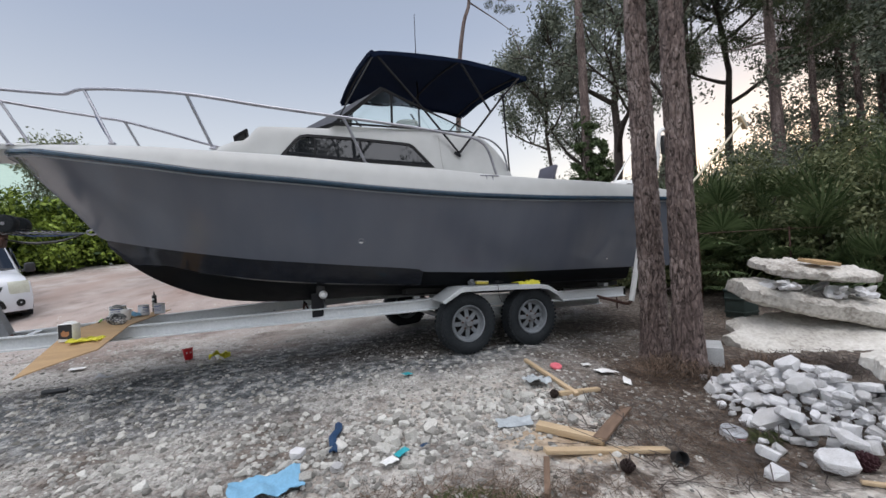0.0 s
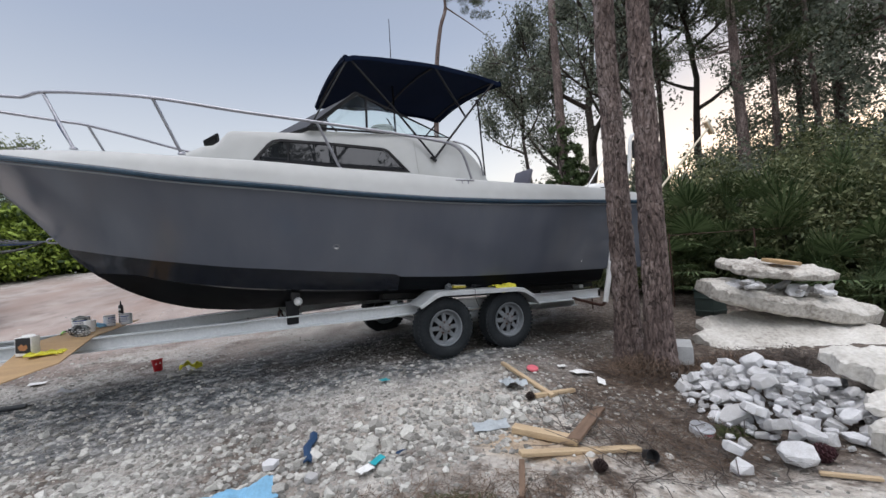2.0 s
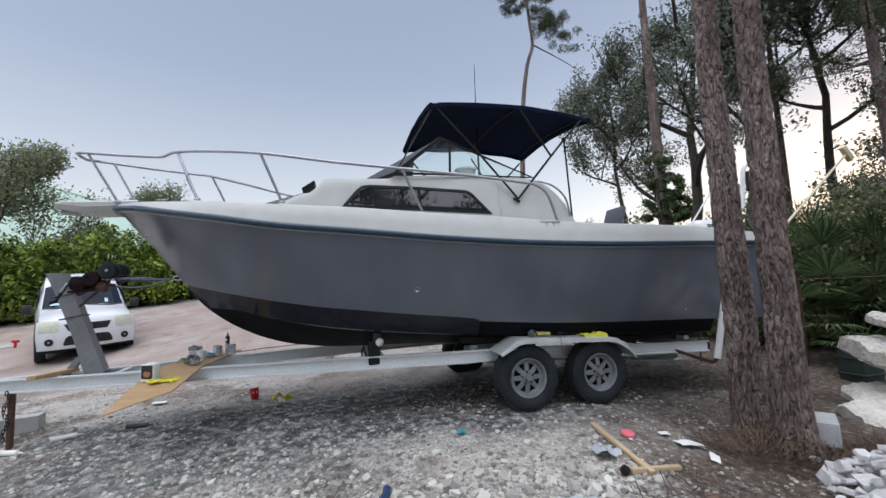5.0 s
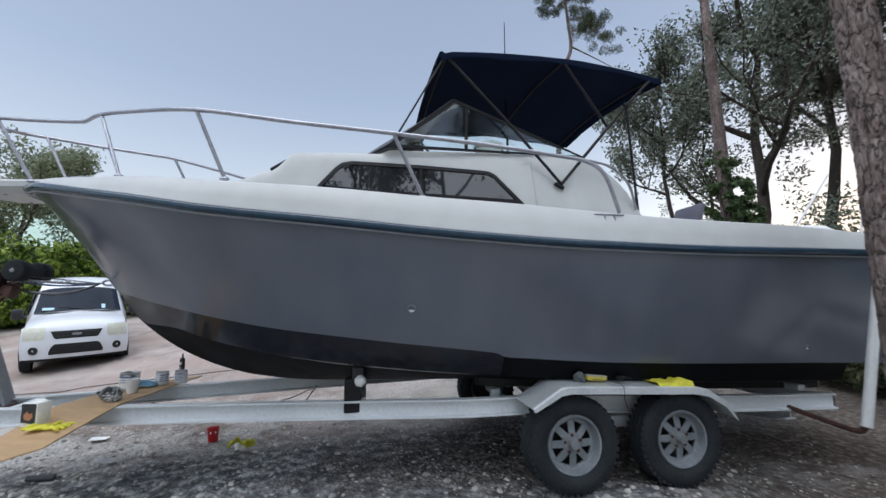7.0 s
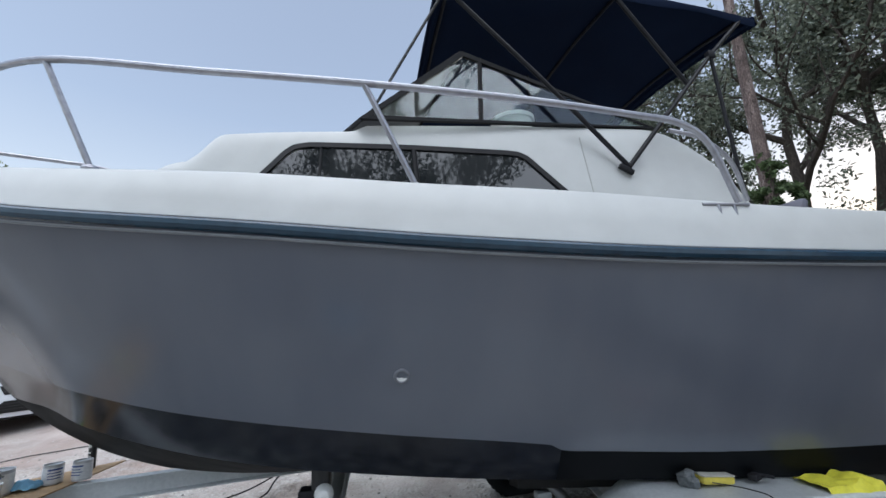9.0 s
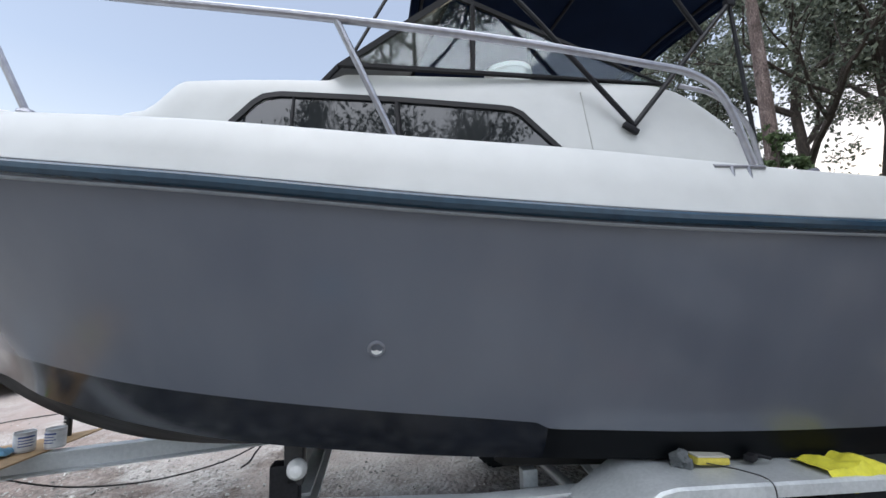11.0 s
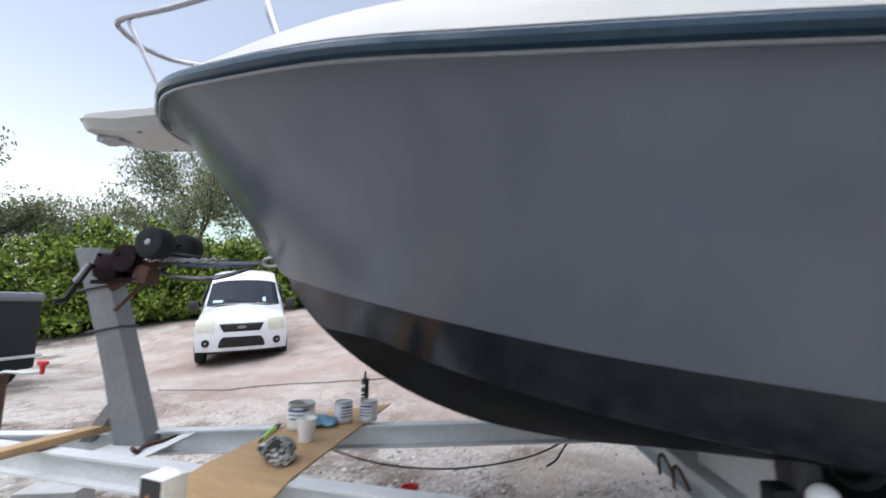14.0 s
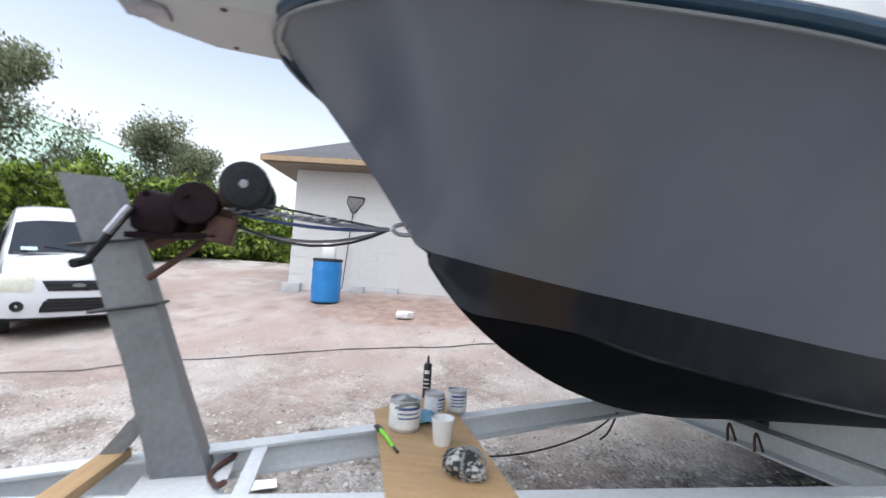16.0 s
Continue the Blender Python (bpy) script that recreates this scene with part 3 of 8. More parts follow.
cab_v = pchip([(1.95, 0.72), (2.25, 0.85), (2.55, 0.918), (3.0, 0.99), (4.3, 1.10), (5.45, 1.17)])
cab_z = pchip([(1.95, 2.67), (2.13, 2.735), (2.30, 2.795), (2.36, 2.80), (2.51, 2.948), (2.54, 2.96), (3.20, 2.955), (3.23, 2.958), (3.30, 2.992), (4.90, 2.975), (5.05, 2.935), (5.17, 2.85), (5.32, 2.68), (5.42, 2.44)])


def cab_side(s, z):
    """Half breadth of the cabin side at height z."""
    base = sheer(s) + deck_h(s)
    return cab_v(s) - 0.22 * max(0.0, z - base)


def build_cabin():
    bm = BM()
    xs = sorted(list(np.linspace(1.95, 5.42, 46)) + [2.13, 2.30, 2.36, 2.51, 2.54, 3.20, 3.23, 3.30, 4.90, 5.05, 5.17])
    for sign in (-1, 1):
        rows = []
        for s in xs:
            zt = cab_z(s)
            zb = min(sheer(s) + deck_h(s) - 0.06, zt - 0.02)
            r = [(cab_side(s, zb + (zt - zb) * k / 5), zb + (zt - zb) * k / 5) for k in range(5)]
            ve = cab_side(s, zt)
            r += [(ve + 0.0, zt - 0.03), (ve - 0.012, zt - 0.008), (ve - 0.04, zt)]
            if s <= 3.42:
                r += [(ve * (1 - t), zt + 0.035 * (1 - (1 - t) ** 2)) for t in (0.35, 0.7, 1.0)]
            else:
                r += [(ve - 0.11, zt), (ve - 0.13, zt - 0.02), (ve - 0.14, zb)]
            rows.append([(s, sign * v, z) for v, z in r])
        grid(bm, rows)
    cabin = part("cabin", bm, M_GEL, boat, "off-white moulded cabin trunk", angle=30)
    bm = BM()
    zb = [(5.42, y, z) for y, z in ((-1.03, 1.3), (1.03, 1.3), (1.03, 2.44), (-1.03, 2.44))]
    bm.faces.new([bm.verts.new(p) for p in zb])
    box(bm, (3.9, 0, 2.44), (2.9, 1.8, 0.03))
    part("helm_floor", bm, M_CABIN, cabin)
    # faint panel seam on the side
    seam = plain("seam_grey", (0.4, 0.4, 0.38))
    for sign in (-1, 1):
        bm = BM()
        pts = [Vector((4.50, sign * (cab_side(4.5, z) + 0.001), z)) for z in (2.47, 2.6, 2.75, 2.9)]
        tube(bm, pts, 0.003, 4)
        part("panel_seam", bm, seam, cabin)
    # deck hatch in front of the cabin
    bm = BM()
    box(bm, (2.33, -0.20, 2.985), (0.18, 0.42, 0.035), Matrix.Rotation(-0.6, 3, "Y"), 0.012)
    for y in (-0.38, -0.02):
        box(bm, (2.38, y, 2.93), (0.02, 0.02, 0.16))
    part("hatch", bm, M_RUBBER, boat, "dark framed deck hatch propped open")


def frame_loop(bm, outer, inset, depth, out):
    """A flat frame round a polygon of 3D corners; inset towards its middle."""
    c = sum((Vector(p) for p in outer), Vector()) / len(outer)
    inner = [Vector(p).lerp(c, inset) for p in outer]
    o = [Vector(p) for p in outer]
    n = len(o)
    layers = []
    for d in (0.0, depth):
        layers.append(([bm.verts.new(p + out * d) for p in o], [bm.verts.new(p + out * d) for p in inner]))
    (a0, b0), (a1, b1) = layers
    for i in range(n):
        j = (i + 1) % n
        bm.faces.new((a1[i], a1[j], b1[j], b1[i]))
        bm.faces.new((a0[i], a0[j], a1[j], a1[i]))
        bm.faces.new((b0[i], b0[j], b1[j], b1[i]))
    return inner


def inset_loop(corners, d):
    """The outline moved inwards by d in its plane (corners near one plane)."""
    p = [Vector(c) for c in corners]
    nrm = (p[1] - p[0]).cross(p[2] - p[1]).normalized()
    n, out = len(p), []
    for i in range(n):
        e0, e1 = (p[i] - p[i - 1]).normalized(), (p[(i + 1) % n] - p[i]).normalized()
        n0, n1 = nrm.cross(e0), nrm.cross(e1)
        bis = (n0 + n1)
        out.append(p[i] + bis * (d / max(0.3, 1 + n0.dot(n1))))
    return out


def pane_window(name, parent, corners, width, out, glass_mat, label, mullions=()):
    """A gasket frame round a pane, proud of the wall by its depth; corners run so that their inset goes inwards."""
    p = [Vector(c) for c in corners]
    q = inset_loop(p, width)
    cen = sum(p, Vector()) / len(p)
    if (q[0] - cen).length > (p[0] - cen).length:
        q = inset_loop(p, -width)
    bm = BM()
    n = len(p)
    v = [[bm.verts.new(x + out * d) for x in loop] for loop, d in ((p, -0.01), (p, 0.014), (q, 0.014), (q, -0.006))]
    for a, b in ((0, 1), (1, 2), (2, 3)):
        for i in range(n):
            j = (i + 1) % n
            bm.faces.new((v[a][i], v[a][j], v[b][j], v[b][i]))
    for a, b, r in mullions:
        tube(bm, [Vector(a) + out * 0.004, Vector(b) + out * 0.004], r, 6)
    w = part(name, bm, M_RUBBER, parent, label)
    bm = BM()
    a = [bm.verts.new(x + out * 0.003) for x in q]
    b = [bm.verts.new(x - out * 0.003) for x in q]
    bm.faces.new(a)
    bm.faces.new(b[::-1])
    for i in range(n):
        j = (i + 1) % n
        bm.faces.new((a[i], b[i], b[j], a[j]))
    pane = part("pane", bm, glass_mat, w, smooth=False)
    pane.visible_shadow = False
    return w


def cabin_window(sign, cs, cp, mul):
    """Smoked side window: gasket, a black sheet for the unlit inside and curved panes that follow the cabin side."""
    lo = [(2.75, 2.617), (3.55, 2.585), (4.32, 2.535)]
    hi = [(2.75, 2.625), (2.91, 2.80), (3.0, 2.836), (3.55, 2.812), (4.06, 2.772), (4.14, 2.745), (4.32, 2.54)]

    def lin(tab, s):
        return float(np.interp(s, [a for a, b in tab], [b for a, b in tab]))

    def sheet(a, b, off, bend=0.0):
        bm = BM()
        grid(bm, [[(s, sign * (cab_side(s, z) + off), z) for z in np.linspace(lin(lo, s), lin(hi, s), 4)] for s in np.linspace(a, b, 22)])
        return bm

    bm = BM()
    n = len(cs)
    inner = inset_loop(cs, 0.032)
    cen = sum(cs, Vector()) / n
    if (inner[0] - cen).length > (cs[0] - cen).length:
        inner = inset_loop(cs, -0.032)
    outv = Vector((0, sign, 0))
    fine = 6

    def dense(loop):
        return [loop[i].lerp(loop[(i + 1) % n], k / fine) for i in range(n) for k in range(fine)]

    o, q = dense(cs), dense(inner)
    o = [Vector((p.x, sign * cab_side(p.x, p.z), p.z)) for p in o]
    q = [Vector((p.x, sign * cab_side(p.x, p.z), p.z)) for p in q]
    grid(bm, [[a - outv * 0.004, a + outv * 0.014, b + outv * 0.018, b + outv * 0.002] for a, b in zip(o, q)], True)
    w = part("cabin_window", bm, M_RUBBER, boat, "black-gasketed smoked cabin side window")
    # near-black sheet on the wall stands in for the cabin's shaded interior
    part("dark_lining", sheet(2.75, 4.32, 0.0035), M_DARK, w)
    for a, b in ((2.75, 3.545), (3.565, 4.32)):
        pane = part("pane", sheet(a, b, 0.008), M_SMOKE, w)
    for a, b, r in mul:
        bm = BM()
        tube(bm, [a + outv * 0.006, b + outv * 0.006], r, 6)
        part("mullion", bm, M_RUBBER, w)


def build_windows():
    for sign in (-1, 1):
        def cp(s, z):
            return Vector((s, sign * (cab_side(s, z) + 0.002), z))

        # rounded trapezoid, bowed to follow the cabin side
        cs = [cp(2.69, 2.60), cp(2.87, 2.815), cp(2.92, 2.853), cp(3.0, 2.866), cp(3.55, 2.84), cp(4.06, 2.803), cp(4.12, 2.795), cp(4.17, 2.768), cp(4.39, 2.505), cp(3.55, 2.555)]
        out = Vector((0, sign, 0))
        mul = [(cp(3.56, 2.56), cp(3.55, 2.81), 0.014), (cp(3.06, 2.60), cp(3.065, 2.83), 0.008)]
        cabin_window(sign, cs, cp, mul)
    # windscreen: side panes, and three front panes
    ap, fb, ab = (3.855, 0.945, 3.45), (3.27, 0.965, 2.985), (5.0, 0.985, 2.978)
    for sign in (-1, 1):
        p = [Vector((x, sign * y, z)) for x, y, z in (fb, ap, ab)]
        mul = [(p[0].lerp(p[2], 0.385) + Vector((0, 0, 0.01)), p[1].lerp(p[2], 0.09), 0.014)]
        pane_window("windscreen_side", boat, p, 0.03, Vector((0, sign, 0)), M_GLASS, "triangular side pane of the windscreen in a black frame", mul)
    # two raked front panes that meet at a centre post
    base = [Vector((3.27, -0.965, 2.985)), Vector((2.70, 0.0, 3.0)), Vector((3.27, 0.965, 2.985))]
    top = [Vector((3.855, -0.945, 3.45)), Vector((3.70, 0.0, 3.465)), Vector((3.855, 0.945, 3.45))]
    for i in range(2):
        pane_window("windscreen_front", boat, [base[i], base[i + 1], top[i + 1], top[i]], 0.025, Vector((-0.35, 0, 0.93)), M_SCREEN, "raked dark front windscreen pane")
    # things behind the glass: helm console, wheel, white bucket
    bm = BM()
    box(bm, (3.75, 0.45, 2.78), (0.5, 0.8, 0.62), None, 0.04)
    part("helm_console", bm, M_GEL, boat)
    bm = BM()
    lathe(bm, [(0.0, 0.0), (0.095, 0.0), (0.12, 0.2), (0.135, 0.2), (0.135, 0.225), (0.11, 0.225)], 20, Matrix.Translation((4.20, -0.76, 2.90)))
    box(bm, (4.20, -0.72, 2.68), (0.4, 0.4, 0.44), None, 0.02)
    part("bucket_on_seat_box", bm, M_WHITEP, boat, "white plastic bucket on the helm seat box")
    bm = BM()
    tube(bm, [(4.1 + 0.06 * math.sin(a), 0.45 + 0.2 * math.cos(a), 3.0 + 0.2 * math.sin(a)) for a in np.linspace(0, 2 * math.pi, 25)], 0.015, 6)
    part("steering_wheel", bm, M_BLACKP, boat)


def build_canopy():
    zf = pchip([(3.72, 3.80), (3.80, 3.83), (4.79, 3.868), (5.4, 3.82), (5.80, 3.755)])
    bm = BM()
    xs = list(np.linspace(3.72, 5.80, 22))
    vs = list(np.linspace(-1.05, 0.86, 21))

    def pt(s, v, dz=0.0):
        sag = 0.018 * math.sin(math.pi * (s - 3.72) / 1.03) ** 2
        return (s, v, zf(s) + 0.09 * (1 - (v / 1.05) ** 2) + 0.045 * (v + 1.05) - sag * (1 - (v / 1.05) ** 4) + dz + 0.006 * noise.noise(Vector((s * 4, v * 4, 2))))

    top = [[pt(s, v) for v in vs] for s in xs]
    bot = [[pt(s, v, -0.008) for v in vs] for s in xs]
    grid(bm, top)
    grid(bm, bot)
    # short valance hanging along the sides, rolled hem at the front
    for v in (-1.05, 0.86):
        grid(bm, [[pt(s, v), (s + 0.0, v * 1.005, pt(s, v)[2] - 0.035), (s, v * 1.0, pt(s, v)[2] - 0.055 - 0.008 * math.sin(9 * s))] for s in xs])
    for s in (3.72, 5.80):
        grid(bm, [[pt(s, v), (s + (0.02 if s > 5 else -0.02), v, pt(s, v)[2] - 0.045)] for v in vs])
    can = part("canopy", bm, M_CANVAS, boat, "navy canvas bimini top stretched over bows", angle=60)
    for s, r in ((3.73, 0.030), (5.79, 0.024)):
        bm = BM()
        tube(bm, [pt(s, v, -0.01) for v in vs], r, 8)
        part("hem", bm, M_CANVAS, can)
    # bows and braces
    for sign in (-1, 1):
        b = Vector((4.73, sign * 1.085, 2.69))
        wd = 1.0 if sign < 0 else 0.82
        jt = Vector((5.42, sign * 1.05 * wd, 3.46))
        for name, pts in (("front_bow", [b, Vector((4.28, sign * 1.05 * wd, 3.24)), Vector((3.78, sign * 1.02 * wd, 3.80))]), ("aft_bow", [b, jt, Vector((5.72, sign * 1.04 * wd, 3.76))]),
                          ("middle_bow", [Vector((5.22, sign * 1.055 * wd, 3.24)), Vector((4.85, sign * 1.04 * wd, 3.82))])):
            bm = BM()
            tube(bm, pts, 0.0135, 8)
            part(name, bm, M_DARKTUBE, boat)
        bm = BM()
        tube(bm, [jt, (5.42, sign * 1.10, 2.43)], 0.011, 8)
        part("aft_leg", bm, M_DARKTUBE, boat)
        bm = BM()
        tube(bm, [(3.74, sign * 1.03 * wd, 3.76), (3.30, sign * 0.93, 3.0)], 0.009, 6)
        part("strap", bm, M_BLACKP, boat)
        bm = BM()
        box(bm, b + Vector((-0.02, 0, -0.015)), (0.09, 0.025, 0.03), Matrix.Rotation(0.5, 3, "Y"), 0.006)
        part("hinge", bm, M_DARKTUBE, boat)
        bm = BM()
        box(bm, jt, (0.05, 0.04, 0.05), None, 0.008)
        part("hinge", bm, M_DARKTUBE, boat)
    for s in (3.78, 4.85, 5.72):
        bm = BM()
        tube(bm, [pt(s, v, -0.020) for v in vs], 0.011, 8)
        part("canopy_bow", bm, M_DARKTUBE, can)
    bm = BM()
    tube(bm, [(4.66, 0, 3.95), (4.68, 0, 4.98)], [0.008, 0.004], 6)
    tube(bm, [(4.66, 0, 2.5), (4.66, 0, 3.99)], 0.014, 6)
    part("antenna", bm, M_DARKTUBE, boat, "thin dark whip antenna")


def build_rails():
    for sign in (-1, 1):
        def L(s, v, z):
            return Vector((s, sign * v, z + (0.10 * v if sign > 0 else 0.0) + (0.03 if sign > 0 else 0.0) * min(1, v * 4)))

        zk = (3.30, 3.275, 3.27, 3.265, 3.205) if sign > 0 else (3.28, 3.235, 3.235, 3.258, 3.21)
        top = spline([L(-0.13, 0.0, 3.345), L(-0.12, 0.15, 3.345), L(-0.04, 0.26, 3.34), L(0.4, 0.40, zk[0]), L(0.78, 0.53, zk[1]), L(0.86, 0.56, zk[2]), L(1.0, 0.64, zk[3]), L(1.35, 0.85, zk[4]), L(1.92, 1.19, 3.095), L(2.6, 1.32, 2.99), L(3.3, 1.40, 2.915), L(4.0, 1.43, 2.855), L(4.55, 1.43, 2.80), L(4.78, 1.43, 2.765), L(4.92, 1.43, 2.66), L(5.02, 1.43, 2.37)], 6)
        bm = BM()
        tube(bm, top, 0.0155, 10)
        part("top_rail", bm, M_STEEL, boat, "polished stainless bow rail")
        for a, b in ((L(0.02, 0.28, 3.335), L(0.30, 0.24, 2.80)), (L(1.01, 0.645, 3.265), L(1.24, 0.76, 2.72)), (L(1.92, 1.19, 3.10), L(2.11, 1.12, 2.62)), (L(3.30, 1.40, 2.915), L(3.52, 1.33, 2.47))):
            bm = BM()
            tube(bm, [a, b], 0.0135, 8)
            lathe(bm, [(0.0, 0.0), (0.034, 0.0), (0.03, 0.012), (0.016, 0.02)], 12, Matrix.Translation(b + Vector((0, 0, -0.006))))
            part("stanchion", bm, M_STEEL, boat)
        bm = BM()
        tube(bm, spline([L(4.98, 1.12, 2.90), L(5.15, 1.15, 2.84), L(5.30, 1.16, 2.70), L(5.36, 1.16, 2.47)], 6), 0.012, 8)
        part("grab_rail", bm, M_STEEL, boat)
        # cleat on the gunwale
        bm = BM()
        tube(bm, [L(4.78, 1.475, 2.345), L(5.02, 1.475, 2.345)], [0.008, 0.008], 8)
        for s in (4.86, 4.94):
            tube(bm, [L(s, 1.475, 2.345), L(s, 1.48, 2.29)], 0.010, 8)
        part("cleat", bm, M_STEEL, boat)
        # small mooring cleat on the foredeck edge
        bm = BM()
        tube(bm, [L(0.80, 0.56, 2.755), L(0.92, 0.62, 2.745)], 0.008, 8)
        for k in (0.84, 0.88):
            tube(bm, [L(k, 0.60, 2.75), L(k, 0.60, 2.70)], 0.009, 8)
        part("cleat", bm, M_STEEL, boat)
        # drains through the hull side
        for s, z, r in ((3.44, 1.672, 0.034), (6.83, 1.29, 0.022)):
            v = side_point(s, z)
            dv = (side_point(s, z + 0.05) - side_point(s, z - 0.05)) / 0.1
            nrm = Vector((0, sign, -sign * sign * dv)).normalized()
            m = Matrix.Translation((s, sign * v, z)) @ rot_to(nrm).to_4x4()
            bm = BM()
            lathe(bm, [(r * 0.62, -0.012), (r * 0.64, 0.004), (r * 0.80, 0.009), (r * 0.97, 0.006), (r * 1.03, 0.0)], 24, m)
            fit = part("drain_fitting", bm, plain("dull_fitting", (0.17, 0.18, 0.21), 0.3), boat, "round dull grey through-hull drain")
            # black disc puts the shade of the drain's mouth into its colour
            bm = BM()
            lathe(bm, [(0.0, -0.010), (r * 0.45, -0.010), (r * 0.63, -0.004)], 20, m)
            part("drain_throat", bm, M_RUBBER, fit, "throat coloured black for its shade")
            # white crescent paints the light caught by the mouth's lower half
            bm = BM()
            down = m.to_3x3().inverted() @ Vector((0, 0, -1))
            q0 = math.atan2(down.y, down.x)
            arc = [q0 + 1.25 * k / 8 for k in range(-8, 9)]
            grid(bm, [[m @ Vector((r * 0.66 * math.cos(q), r * 0.66 * math.sin(q), 0.006)), m @ Vector((r * (0.66 - 0.50 * math.cos(q - q0) ** 2) * math.cos(q), r * (0.66 - 0.50 * math.cos(q - q0) ** 2) * math.sin(q), 0.001)), m @ Vector((r * (0.64 - 0.50 * math.cos(q - q0) ** 2) * math.cos(q), r * (0.64 - 0.50 * math.cos(q - q0) ** 2) * math.sin(q), -0.008))] for q in arc])
            part("drain_lip", bm, M_WHITEP, fit, "white crescent for the lit lower half of the throat")


def build_bow():
    bm = BM()
    rows = []
    for s, w, zt, zb in ((-0.375, 0.02, 2.785, 2.76), (-0.37, 0.09, 2.80, 2.755), (-0.34, 0.15, 2.81, 2.75), (-0.25, 0.20, 2.82, 2.73), (-0.03, 0.225, 2.82, 2.70), (0.2, 0.24, 2.82, 2.705), (0.5, 0.26, 2.825, 2.725)):
        rows.append([(s, -w, zt - 0.02), (s, -w + 0.02, zt), (s, w - 0.02, zt), (s, w, zt - 0.02), (s, w, zb + 0.05), (s, w * 0.75, zb), (s, -w * 0.75, zb), (s, -w, zb + 0.05)])
    vs = grid(bm, rows, False, True)
    bm.faces.new(vs[0])
    pul = part("pulpit", bm, M_GEL, boat, "off-white moulded anchor pulpit")
    bm = BM()
    box(bm, (-0.25, 0, 2.725), (0.16, 0.10, 0.05), None, 0.01)
    tube(bm, [(-0.29, -0.05, 2.725), (-0.29, 0.05, 2.725)], 0.026, 10)
    part("anchor_roller", bm, M_STEEL, pul)
    for y in (-0.18, 0.18):
        bm = BM()
        lathe(bm, [(0, 0.006), (0.012, 0.004), (0.014, 0)], 8, Matrix.Translation((0.05, y * 0.8, 2.703)) @ Matrix.Rotation(math.pi, 4, "X"))
        part("bolt", bm, M_RUST, pul)
    # bow eye and its pale boot
    bm = BM()
    tube(bm, spline([(0.88, -0.0, 1.975), (0.80, 0, 1.965), (0.782, 0, 1.94), (0.82, 0, 1.922), (0.90, 0, 1.93)], 5), 0.010, 8)
    lathe(bm, [(0.0, 0.022), (0.013, 0.018), (0.016, 0.0)], 12, Matrix.Translation((0.87, 0, 1.955)) @ rot_to((-1, 0, -0.6)).to_4x4())
    part("bow_eye", bm, M_STEEL, boat, "steel bow eye")
    # blue tie on the rail stanchion
    bm = BM()
    tube(bm, [(1.09, -0.67, 3.07), (1.13, -0.70, 2.95), (1.20, -0.73, 2.80)], 0.013, 6)
    part("tie", bm, plain("blue_webbing", (0.03, 0.05, 0.16)), boat, "blue webbing tied to a stanchion")


build_hull()
build_deck()
build_cabin()
build_windows()
build_canopy()
build_rails()
build_bow()


# ---- the trailer under the boat ----
trailer = thing("boat_trailer", BOAT, "tandem-axle aluminium boat trailer with weathered frame", "trailer")
beam_top = pchip([(-2.4, 0.938), (0.0, 0.949), (3.0, 0.964), (4.3, 0.962), (5.4, 0.915), (6.4, 0.862), (7.4, 0.828)])


def beam_v(s):
    return min(0.90, max(0.062, 0.20 + 0.178 * s))


def i_beam(bm, path, h=0.135, w=0.085, t=0.012):
    """An I section swept along points of its top centre line."""
    prof = [(-w / 2, 0), (w / 2, 0), (w / 2, -t), (t / 2, -t * 1.6), (t / 2, -h + t * 1.6), (w / 2, -h + t), (w / 2, -h), (-w / 2, -h), (-w / 2, -h + t), (-t / 2, -h + t * 1.6), (-t / 2, -t * 1.6), (-w / 2, -t)]
    rings = []
    for i, p in enumerate(path):
        d = Vector(path[min(i + 1, len(path) - 1)]) - Vector(path[max(i - 1, 0)])
        d.z = 0
        side = Vector((d.y, -d.x, 0)).normalized()
        rings.append([Vector(p) + side * a + Vector((0, 0, b)) for a, b in prof])
    vs = grid(bm, rings, False, True)
    bm.faces.new(vs[0])
    bm.faces.new(vs[-1])


